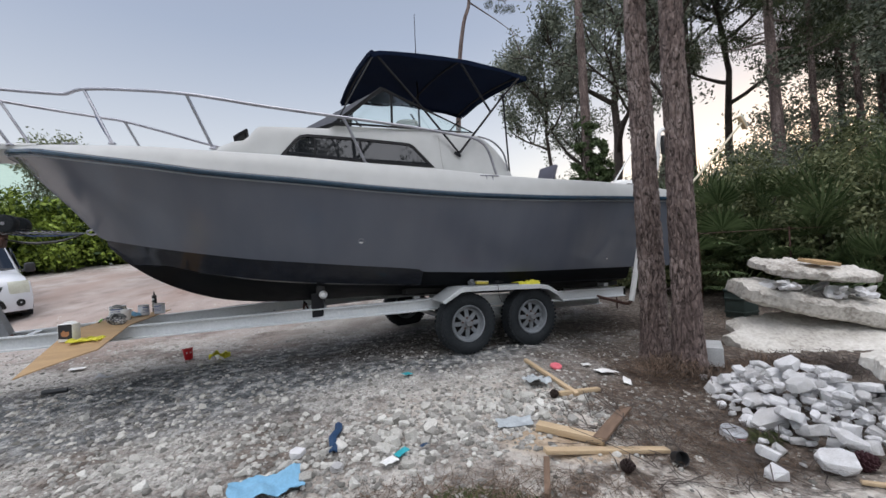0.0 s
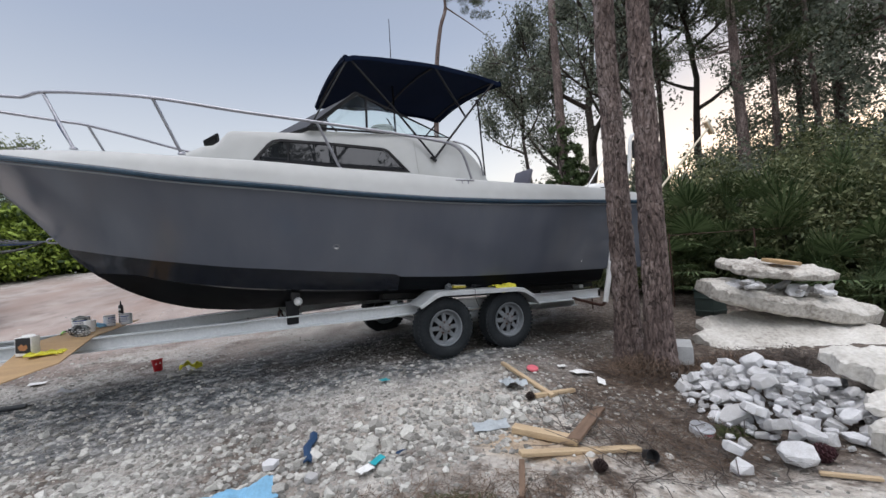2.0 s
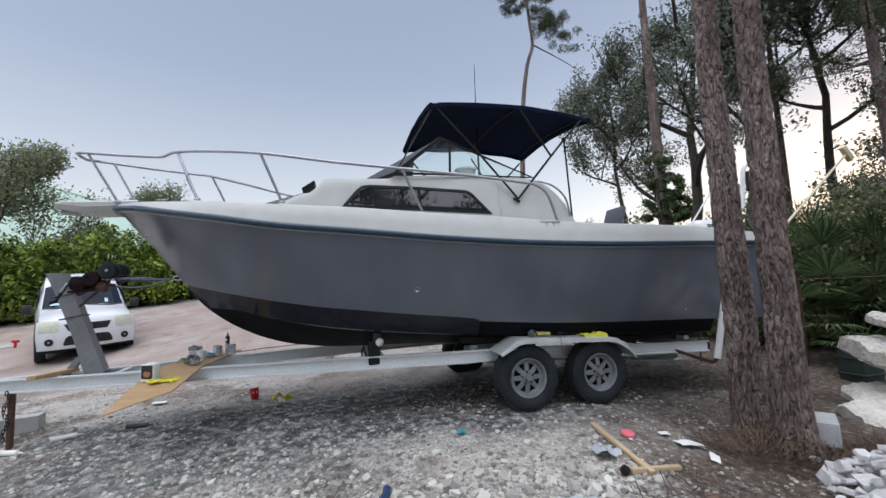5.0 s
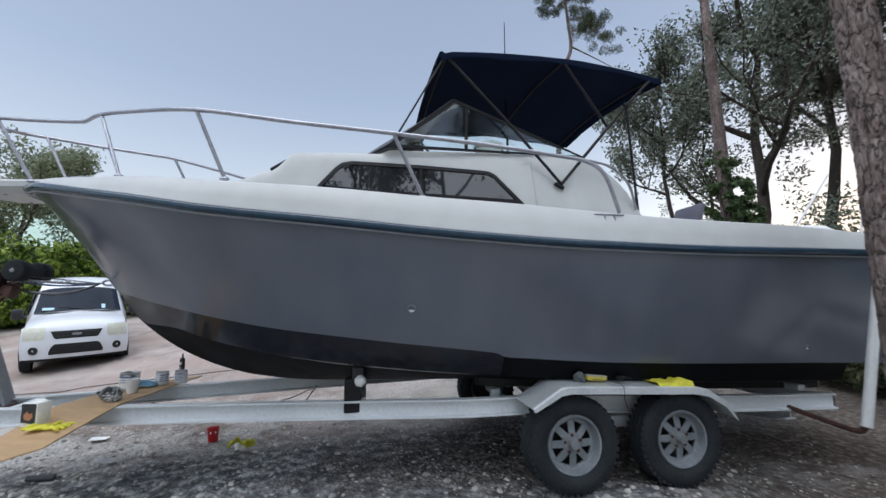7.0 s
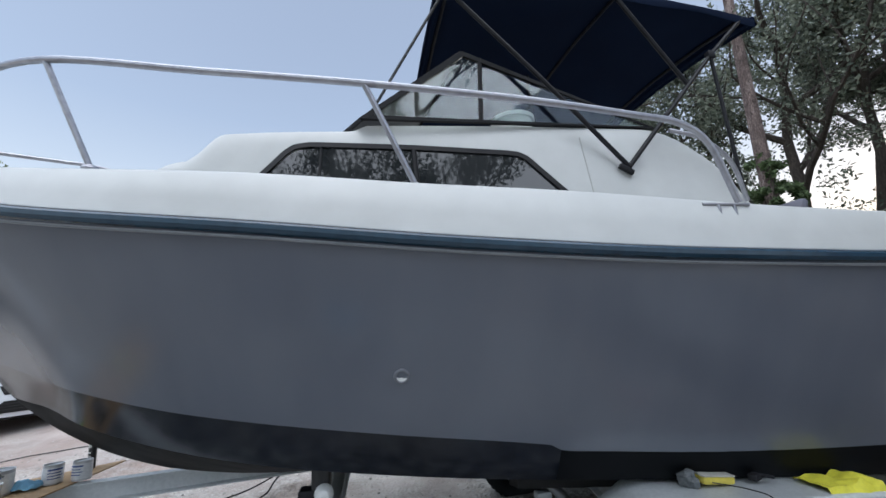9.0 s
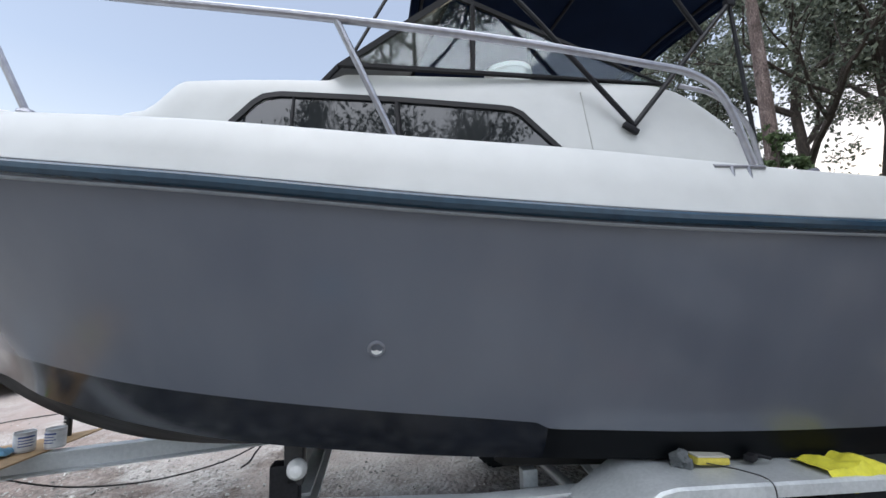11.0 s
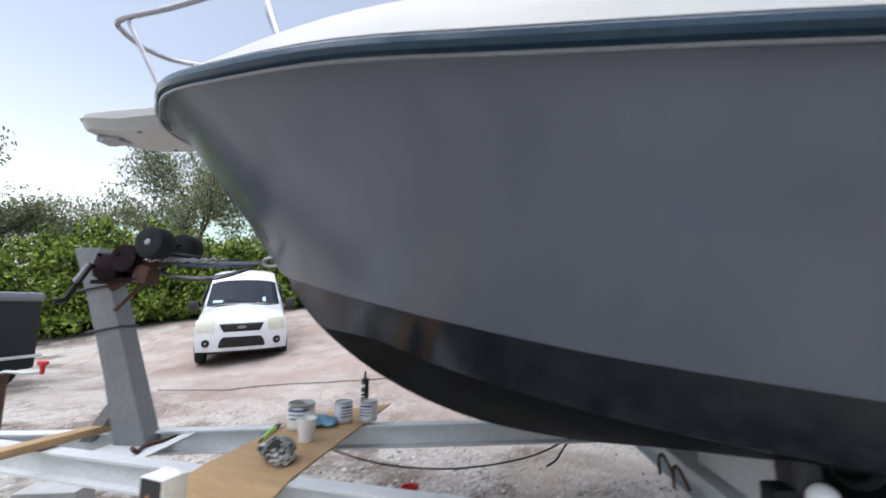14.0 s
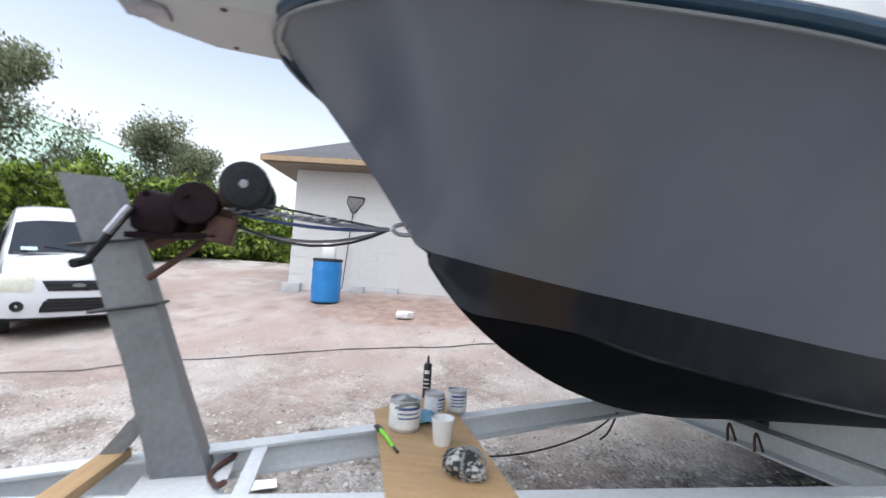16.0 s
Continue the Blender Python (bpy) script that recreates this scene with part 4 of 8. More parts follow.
def build_trailer():
    for sign in (-1, 1):
        bm = BM()
        i_beam(bm, [(s, sign * beam_v(s) - 0.03, beam_top(s)) for s in np.linspace(-2.4, 7.4, 40)])
        part("frame_beam", bm, M_ALU, trailer, "weathered aluminium I-beam")
    for s in (3.05, 5.0, 6.95):
        v, z = beam_v(s), beam_top(s)
        bm = BM()
        if s < 4:
            i_beam(bm, [(s, -v + 0.045, z + 0.005), (s, 0, z + 0.005), (s, v - 0.045, z + 0.005)], 0.135, 0.15, 0.012)
            part("crossmember", bm, M_ALU, trailer)
            for sign in (-1, 1):
                bm = BM()
                top = [(q, 0.99 + 0.25 * (q / 0.85) ** 0.92) for q in (0.10, 0.25, 0.4, 0.55, 0.68)]
                prism(bm, [(sign * q, w) for q, w in [(0.10, 0.978)] + top + [(0.68, 0.978)]], 0.012, Matrix(((0, 0, 1, s - 0.006), (1, 0, 0, 0), (0, 1, 0, 0), (0, 0, 0, 1))))
                part("hull_bracket", bm, M_ALU, trailer, smooth=False)
            continue
        i_beam(bm, [(s, -v, z - 0.06), (s, -0.28, z - 0.15), (s, 0, z - 0.20), (s, 0.28, z - 0.15), (s, v, z - 0.06)], 0.17, 0.11, 0.012)
        part("crossmember", bm, M_ALU, trailer)
        bm = BM()
        tube(bm, [(s, -0.09, stem(s) - 0.045), (s, -0.03, stem(s) - 0.055), (s, 0.03, stem(s) - 0.055), (s, 0.09, stem(s) - 0.045)], [0.045, 0.035, 0.035, 0.045], 12)
        part("keel_roller", bm, M_BLACKP, trailer)
    for s, y in ((3.0, -0.10), (3.0, 0.06)):
        bm = BM()
        tube(bm, spline([(s, y, 0.845), (s - 0.05, y, 0.95), (s - 0.07, y, 0.93), (s - 0.07, y, 0.855)], 4), 0.008, 6)
        part("hook", bm, M_RUST, trailer)
    # flat tie bars and bracing at the tongue
    for a, b in (((0.25, -0.24, 0.905), (0.295, 0.25, 0.94)),):
        bm = BM()
        d = Vector(b) - Vector(a)
        box(bm, (Vector(a) + Vector(b)) / 2, (0.06, 0.012, d.length), rot_to(d), 0.003)
        part("tie_bar", bm, M_ALU, trailer)
    bm = BM()
    box(bm, (0.03, 0.03, 0.883), (0.32, 0.36, 0.02), None, 0.004)
    part("base_plate", bm, M_ALU, trailer)
    bm = BM()
    tube(bm, spline([(0.20, 0.22, 0.93), (0.18, 0.19, 0.905), (0.12, 0.05, 0.903), (0.16, -0.06, 0.905), (0.20, -0.14, 0.95)], 4), 0.012, 6)
    part("iron_strap", bm, M_RUST, trailer, "bent rusty iron rod")
    # bunks along the hull, on short posts
    for sign in (-1, 1):
        bm = BM()
        xs = np.linspace(4.05, 7.45, 12)
        rows = []
        for s in xs:
            ci, zi = chine_v(s) - 0.06, chine_z(s) - 0.015
            v0, v1 = 0.62, 0.78
            zz = [zi + (stem(s) - zi) * ((1 - v / ci) ** 0.92) - 0.004 for v in (v0, v1)]
            rows.append([(s, sign * v0, zz[0]), (s, sign * v1, zz[1]), (s, sign * v1, zz[1] - 0.06), (s, sign * v0, zz[0] - 0.06)])
        vs = grid(bm, rows, False, True)
        bm.faces.new(vs[0])
        bm.faces.new(vs[-1])
        part("bunk", bm, M_DARK, trailer, "black carpeted bunk board")
        for s in (4.2, 5.6, 7.1):
            bm = BM()
            box(bm, (s, sign * 0.72, 0.93), (0.08, 0.06, 0.12), None, 0.006)
            box(bm, (s, sign * 0.80, 0.885), (0.08, 0.22, 0.05), None, 0.006)
            part("bunk_post", bm, M_GALV, trailer)
        # guide post with pad and ball end
        bm = BM()
        box(bm, (3.02, sign * 0.74, 1.00), (0.13, 0.09, 0.26), None, 0.012)
        g = part("guide_post", bm, M_DARKTUBE, trailer)
        bm = BM()
        box(bm, (3.06, sign * 0.73, 1.15), (0.09, 0.11, 0.24), None, 0.02)
        part("pad", bm, M_BLACKP, g)
        bm = BM()
        lathe(bm, [(0.001, -0.046), (0.026, -0.038), (0.044, -0.014), (0.046, 0.0), (0.044, 0.014), (0.026, 0.038), (0.001, 0.046)], 16, Matrix.Translation((3.08, sign * 0.80, 1.115)) @ Matrix.Rotation(math.pi / 2, 4, "X"))
        part("ball_end", bm, M_WHITEP, g, "white plastic ball end cap")
    # wheels, axles, fenders
    for s, z in ((4.645, 0.655), (5.545, 0.635)):
        bm = BM()
        tube(bm, [(s, -1.02, z), (s, 1.02, z)], 0.035, 12)
        part("axle", bm, M_GALV, trailer)
        for sign in (-1, 1):
            wheel(s, sign, z)
    for sign in (-1, 1):
        fender(sign)
        bm = BM()
        box(bm, (5.06, sign * 0.93, 0.72), (0.95, 0.05, 0.09), None, 0.01)
        part("spring_hanger", bm, M_GALV, trailer)
        # tail lamp bracket
        bm = BM()
        ring = [(7.50 + 0.075 * math.copysign(abs(math.cos(a)) ** 0.6, math.cos(a)), sign * (0.80), 0.735 + 0.05 * math.copysign(abs(math.sin(a)) ** 0.6, math.sin(a))) for a in np.linspace(0, 2 * math.pi, 21)]
        tube(bm, ring, 0.014, 6)
        box(bm, (7.42, sign * 0.80, 0.685), (0.28, 0.06, 0.015), None, 0.003)
        part("tail_bracket", bm, M_DARKTUBE, trailer)
    bm = BM()
    i_beam(bm, [(7.36, -0.89, 0.815), (7.36, 0.83, 0.815)], 0.13, 0.08)
    part("rear_crossmember", bm, M_ALU, trailer)


def wheel(s, sign, z):
    m = Matrix.Translation((s, sign * 1.14, z)) @ Matrix.Rotation(-sign * math.pi / 2, 4, "X")
    tyre_prof = [(0.212, -0.085), (0.235, -0.105), (0.275, -0.113), (0.315, -0.108), (0.338, -0.094), (0.350, -0.078)]
    tread = []
    for h in np.linspace(-0.072, 0.072, 13):
        tread.append((0.356 - 0.25 * h * h, h))
    for k in (3, 6, 9):
        tread[k] = (tread[k][0] - 0.012, tread[k][1])
    prof = tyre_prof + tread + [(r, -h) for r, h in tyre_prof[::-1]]
    bm = BM()
    lathe(bm, prof, 48, m)
    # shoulder lugs
    for k in range(44):
        a = 2 * math.pi * k / 44
        for side in (-1, 1):
            r = Matrix.Rotation(a, 4, "Z") @ Matrix.Translation((0.348, 0, side * 0.078))
            box_m = m @ r
            bmesh.ops.create_cube(bm, size=1, matrix=box_m @ Matrix.Diagonal((0.022, 0.028, 0.030, 1)))
    w = part("wheel", bm, M_TYRE, trailer, "dusty trailer tyre")
    # rim: outer ring, eight spokes, hub
    bm = BM()
    lathe(bm, [(0.216, 0.088), (0.210, 0.100), (0.198, 0.097), (0.192, 0.07), (0.182, 0.042), (0.170, 0.036), (0.157, 0.037), (0.155, 0.028)], 40, m)
    lathe(bm, [(0.214, -0.09), (0.18, -0.05), (0.18, 0.03)], 40, m)
    rim = part("rim", bm, M_RIM, w, "grey steel spoke rim")
    for k in range(8):
        bm = BM()
        a = 2 * math.pi * k / 8
        r = m @ Matrix.Rotation(a, 4, "Z")
        prof = [(0.060, -0.024, 0.052), (0.060, 0.024, 0.052), (0.108, 0.026, 0.050), (0.166, 0.024, 0.038), (0.166, -0.024, 0.038), (0.108, -0.026, 0.050)]
        top = [bm.verts.new(r @ Vector((x, y, h))) for x, y, h in prof]
        bot = [bm.verts.new(r @ Vector((x, y, h - 0.012))) for x, y, h in prof]
        bm.faces.new(top)
        bm.faces.new(bot[::-1])
        for i in range(6):
            j = (i + 1) % 6
            bm.faces.new((top[i], top[j], bot[j], bot[i]))
        part("spoke", bm, M_RIM, rim, angle=20)
    bm = BM()
    lathe(bm, [(0.082, 0.036), (0.080, 0.054), (0.05, 0.057), (0.040, 0.062), (0.034, 0.100), (0.030, 0.106), (0.0, 0.107)], 24, m)
    part("hub", bm, M_POST, rim, "rusty hub cap" if s > 5 else "")
    for k in range(5):
        bm = BM()
        a = 2 * math.pi * (k + 0.3) / 5
        lathe(bm, [(0.011, 0.05), (0.011, 0.068), (0.006, 0.074), (0, 0.074)], 6, m @ Matrix.Translation((0.064 * math.cos(a), 0.064 * math.sin(a), 0)))
        part("lug_nut", bm, M_RUST, rim)
    bm = BM()
    lathe(bm, [(0.0, -0.04), (0.17, -0.04), (0.175, -0.01)], 24, m)
    part("brake_drum", bm, M_DARK, rim)


def fender(sign):
    line = [(4.30, 0.955), (4.52, 1.082), (4.59, 1.092), (5.62, 1.04), (5.74, 1.015), (5.88, 0.93), (5.97, 0.80)]
    bm = BM()
    y0, y1 = 0.945, 1.325
    t = 0.006
    outer = [[(s, sign * y0, z), (s, sign * (y1 - 0.012), z), (s, sign * y1, z - 0.010)] for s, z in line]
    for i, (s, z) in enumerate(line):
        drop = 0.055 if 0 < i < len(line) - 1 else 0.03
        outer[i].append((s + (0.02 if i == 0 else 0), sign * (y1 + 0.001), z - drop))
        outer[i] += [(s, sign * (y1 - t), z - drop), (s, sign * (y1 - t), z - 0.014), (s, sign * y0, z - t)]
    vs = grid(bm, outer, False, True)
    bm.faces.new(vs[0])
    bm.faces.new(vs[-1])
    part("fender", bm, M_GALV, trailer, "bare metal tandem fender", angle=25)


def build_winch():
    def slab(pts, y0, y1, name, mat, parent, label=""):
        bm = BM()
        prism(bm, pts, y1 - y0, Matrix(((1, 0, 0, 0), (0, 0, 1, y0), (0, 1, 0, 0), (0, 0, 0, 1))))
        return part(name, bm, mat, parent, label, smooth=False)

    # bent channel post: two cheeks and a face
    side = [(-0.09, 0.895), (0.11, 0.895), (-0.04, 1.30), (-0.205, 1.76), (-0.33, 2.05), (-0.495, 2.05), (-0.375, 1.76), (-0.297, 1.55), (-0.207, 1.30)]
    post = slab(side, 0.055, 0.067, "winch_post", M_POST, trailer, "dull aluminium bent winch stand")
    slab(side, 0.165, 0.177, "cheek", M_POST, post)
    bm = BM()
    front = [(0.11, 0.895), (-0.04, 1.30), (-0.205, 1.76), (-0.33, 2.05)]
    grid(bm, [[(s - 0.012, 0.067, z), (s, 0.067, z), (s, 0.165, z), (s - 0.012, 0.165, z)] for s, z in front], False, True)
    part("face", bm, M_POST, post)
    slab([(-0.34, 0.895), (-0.26, 0.895), (-0.13, 1.09), (-0.19, 1.11)], 0.085, 0.145, "strut", M_POST, post)
    for z, s0, s1 in ((1.80, -0.43, -0.215), (1.55, -0.345, -0.125)):
        bm = BM()
        tube(bm, [(s0, 0.047, z - 0.02), (s1, 0.047, z + 0.02), (s1, 0.185, z + 0.02), (s0, 0.185, z - 0.02), (s0, 0.047, z - 0.02)], 0.007, 6)
        part("lashing", bm, M_BLACKP, post)
    # hand winch: gear case, drum between flanges, base flange and handle
    bm = BM()
    box(bm, (-0.115, -0.045, 1.915), (0.175, 0.15, 0.165), Matrix.Rotation(0.12, 3, "Y"), 0.05)
    w = part("winch", bm, M_WINCH, trailer, "dark maroon hand winch")
    bm = BM()
    tube(bm, [(0.012, -0.115, 1.962), (0.012, 0.10, 1.962)], 0.066, 20)
    for k in range(9):
        y = -0.085 + 0.021 * k
        tube(bm, [(0.012 + 0.070 * math.cos(q), y + 0.008 * math.sin(2 * q), 1.962 + 0.070 * math.sin(q)) for q in np.linspace(0, 2 * math.pi, 17)], 0.010, 5, False)
    part("drum", bm, M_WINCH, w, "drum wound with dark webbing")
    for y in (-0.122, 0.105):
        bm = BM()
        lathe(bm, [(0.0, 0.006), (0.074, 0.006), (0.079, 0.0), (0.074, -0.006), (0, -0.006)], 20, Matrix.Translation((0.012, y, 1.962)) @ Matrix.Rotation(math.pi / 2, 4, "X"))
        lathe(bm, [(0.0, 0.016), (0.014, 0.016), (0.016, 0.006), (0, 0.005)], 6, Matrix.Translation((-0.02, y, 1.99)) @ Matrix.Rotation(math.pi / 2, 4, "X"))
        part("drum_flange", bm, M_WINCH, w)
    bm = BM()
    box(bm, (-0.06, -0.02, 1.838), (0.30, 0.15, 0.022), Matrix.Rotation(-0.06, 3, "Y"), 0.005)
    box(bm, (-0.15, -0.11, 1.985), (0.018, 0.02, 0.018), None, 0.003)
    part("base_flange", bm, M_WINCH, w)
    bm = BM()
    tube(bm, [(-0.18, -0.12, 1.93), (-0.24, -0.14, 1.81), (-0.285, -0.15, 1.725)], 0.014, 8)
    tube(bm, [(-0.28, -0.14, 1.73), (-0.30, -0.20, 1.715)], 0.016, 8)
    part("crank", bm, M_DARKTUBE, w)
    bm = BM()
    tube(bm, [(-0.185, -0.135, 1.925), (-0.235, -0.155, 1.825)], 0.014, 8)
    part("crank_grip", bm, M_STEEL, w)
    # brace from the post up to the roller arm, and a rusty block under the rollers
    bm = BM()
    tube(bm, [(-0.162, 0.045, 1.667), (0.0, 0.035, 1.81), (0.05, 0.02, 1.86)], 0.013, 8)
    part("brace", bm, M_RUST, trailer, "dark iron brace rod")
    bm = BM()
    box(bm, (0.098, -0.045, 1.872), (0.095, 0.10, 0.105), Matrix.Rotation(0.2, 3, "Y"), 0.010)
    part("roller_bracket", bm, M_RUST, trailer, "rusty square bracket under the rollers")
    # roller arm and two black bow rollers
    bm = BM()
    tube(bm, [(-0.16, 0, 1.80), (0.02, 0, 1.90), (0.16, 0, 2.06)], 0.028, 8)
    box(bm, (0.10, 0, 1.98), (0.06, 0.13, 0.12), None, 0.01)
    part("roller_arm", bm, M_RUST, trailer)
    for y in (-0.09, 0.155):
        bm = BM()
        lathe(bm, [(0.0, -0.062), (0.052, -0.062), (0.082, -0.055), (0.091, -0.04), (0.091, 0.04), (0.082, 0.055), (0.055, 0.062), (0.02, 0.062), (0.016, 0.052), (0.0, 0.052)], 28, Matrix.Translation((0.175, y, 2.048)) @ Matrix.Rotation(math.pi / 2, 4, "X"))
        r = part("bow_roller", bm, M_TYRE, trailer, "black rubber bow roller")
        bm = BM()
        lathe(bm, [(0, 0.004), (0.015, 0.003), (0.018, 0)], 10, Matrix.Translation((0.175, y + math.copysign(0.062, y), 2.048)) @ Matrix.Rotation(math.pi / 2 if y < 0 else -math.pi / 2, 4, "X"))
        part("axle_cap", bm, M_STEEL, r)
    # strap, chain and ropes to the bow eye
    eye = Vector((0.765, 0, 1.94))
    for k, (a, sag, r, mat, name) in enumerate((((0.04, -0.03, 2.0), 0.02, 0.010, plain("grey_webbing", (0.2, 0.22, 0.26)), "strap"), ((0.10, -0.06, 1.92), 0.09, 0.006, M_BLACKP, "rope"), ((0.06, 0.05, 1.97), 0.03, 0.008, plain("blue_rope", (0.06, 0.10, 0.25)), "rope"), ((0.0, 0.07, 2.03), 0.0, 0.005, M_BLACKP, "cord"), ((0.12, 0.02, 1.90), 0.06, 0.007, M_STEEL, "rope"))):
        a = Vector(a)
        bm = BM()
        tube(bm, [a.lerp(eye, t) + Vector((0, 0, -sag * 4 * t * (1 - t))) for t in np.linspace(0, 1, 9)], r, 6)
        part(name, bm, mat, trailer)
    bm = BM()
    a, b = Vector((0.12, -0.08, 1.955)), Vector((0.55, -0.02, 1.955))
    for k in range(16):
        c = a.lerp(b, k / 15)
        rot = Matrix.Rotation(math.pi / 2 * (k % 2), 4, "X")
        tube(bm, [Matrix.Translation(c) @ rot @ Vector((0.021 * math.cos(q), 0.011 * math.sin(q), 0)) for q in np.linspace(0, 2 * math.pi, 9)], 0.0035, 5, False)
    part("safety_chain", bm, M_STEEL, trailer, "galvanised safety chain")
    # tongue jack with a red crank grip
    bm = BM()
    tube(bm, [(-1.10, 0.22, 0.52), (-1.10, 0.22, 1.21)], 0.042, 14)
    tube(bm, [(-1.10, 0.22, 1.21), (-1.10, 0.22, 1.25)], 0.046, 14)
    box(bm, (-1.10, 0.10, 0.90), (0.10, 0.20, 0.08), None, 0.01)
    j = part("tongue_jack", bm, M_RUST, trailer, "rusty tubular tongue jack")
    bm = BM()
    tube(bm, spline([(-1.10, 0.22, 1.25), (-1.06, 0.23, 1.26), (-0.96, 0.26, 1.25), (-0.87, 0.285, 1.26)], 4), 0.011, 8)
    part("crank", bm, M_GALV, j)
    bm = BM()
    tube(bm, [(-0.87, 0.285, 1.24), (-0.87, 0.285, 1.31)], [0.012, 0.018], 8)
    box(bm, (-0.87, 0.285, 1.312), (0.075, 0.03, 0.03), None, 0.01)
    part("grip", bm, plain("red_grip", (0.55, 0.03, 0.03)), j, "red plastic grip")


build_trailer()
build_winch()


# ---- PVC guide posts, stern fittings, outboard cowl ----
def build_stern():
    for sign in (-1, 1):
        bm = BM()
        tube(bm, [(6.88, sign * 1.55, 0.72), (7.03, sign * 1.555, 1.25), (7.21, sign * 1.56, 1.86)], 0.036, 14)
        gp = part("guide_pole", bm, M_WHITEP, trailer, "white plastic guide pole")
        bm = BM()
        tube(bm, spline([(6.90, sign * 0.86, 0.74), (6.89, sign * 1.2, 0.70), (6.87, sign * 1.5, 0.68), (6.88, sign * 1.55, 0.76)], 4), 0.022, 8)
        part("bracket", bm, M_RUST, gp)
    # boarding ladder hung on the port quarter
    bm = BM()
    for y in (-1.22, -0.98):
        tube(bm, [(8.52, y, 1.50), (8.55, y, 1.1), (8.56, y, 0.72)], 0.012, 8)
    for z in (0.74, 0.98, 1.22):
        tube(bm, [(8.55, -1.22, z), (8.55, -0.98, z)], 0.011, 8)
    lad = part("boarding_ladder", bm, M_STEEL, boat, "stainless boarding ladder")
    for y in (-1.22, -0.98):
        bm = BM()
        box(bm, (8.48, y, 1.50), (0.14, 0.07, 0.03), None, 0.008)
        part("bracket", bm, M_WHITEP, lad)
    # outboard motor cowl with vents
    bm = BM()
    rows = []
    for z, l, w in ((2.05, 0.34, 0.20), (2.25, 0.36, 0.23), (2.42, 0.36, 0.23), (2.54, 0.32, 0.20), (2.60, 0.22, 0.14), (2.615, 0.05, 0.04)):
        rows.append([(8.62 + l * math.copysign(abs(math.cos(a)) ** 0.7, math.cos(a)) - 0.10 * (z - 2.05), w * math.copysign(abs(math.sin(a)) ** 0.7, math.sin(a)), z) for a in np.linspace(0, 2 * math.pi, 24, endpoint=False)])
    vs = grid(bm, rows, False, True)
    bm.faces.new(vs[-1])
    bm.faces.new(vs[0])
    out = part("outboard_cowl", bm, M_WHITEP, boat, "white outboard motor cowl")
    for k in range(4):
        bm = BM()
        box(bm, (8.50 + 0.0 * k, -0.214, 2.42 + 0.03 * k), (0.14, 0.012, 0.012))
        part("vent_slot", bm, M_DARK, out)
    bm = BM()
    box(bm, (8.70, 0, 1.75), (0.30, 0.22, 0.65), None, 0.05)
    box(bm, (8.78, 0, 1.25), (0.22, 0.10, 0.6), None, 0.03)
    part("leg", bm, M_WHITEP, out)
    # white rod holder arch
    bm = BM()
    tube(bm, spline([(9.06, -0.30, 2.75), (9.12, -0.30, 2.98), (9.18, -0.30, 3.36), (9.28, -0.30, 3.50), (9.45, -0.30, 3.47)], 6), 0.035, 10)
    tube(bm, [(8.9, -0.30, 2.1), (9.07, -0.30, 2.80)], 0.014, 8)
    part("vent_pipe", bm, M_WHITEP, boat, "white bent pipe at the stern")
    bm = BM()
    box(bm, (9.29, -0.30, 3.22), (0.09, 0.08, 0.34), None, 0.02)
    part("engine_hose", bm, M_BLACKP, boat)
    bm = BM()
    tube(bm, [(7.80, -0.3, 2.25), (8.62, -0.3, 3.20)], 0.014, 8)
    part("rod_holder", bm, M_WHITEP, boat)
    # folded seat back in the cockpit
    bm = BM()
    box(bm, (6.76, -0.10, 2.58), (0.07, 0.42, 0.45), Matrix.Rotation(0.35, 3, "Y"), 0.03)
    part("seat_back", bm, plain("grey_vinyl", (0.10, 0.10, 0.13)), boat, "dark grey vinyl seat back")
    # deck brush leaning out over the quarter
    m = BOAT
    br = thing("deck_brush", m, "long-handled deck brush leaning out of the cockpit", "brush")
    bm = BM()
    a, b = Vector((8.12, -1.0, 1.72)), Vector((10.40, -1.0, 3.47))
    tube(bm, [a, b], 0.018, 8)
    part("handle", bm, plain("pale_wood", (0.62, 0.55, 0.42)), br)
    d = (b - a).normalized()
    bm = BM()
    box(bm, b + d * 0.02, (0.07, 0.26, 0.04), rot_to(d), 0.008)
    hd = part("head", bm, M_WOOD, br)
    bm = BM()
    box(bm, b + d * 0.065, (0.075, 0.25, 0.06), rot_to(d), 0.01)
    part("bristles", bm, plain("pale_bristles", (0.55, 0.52, 0.42)), br)


build_stern()


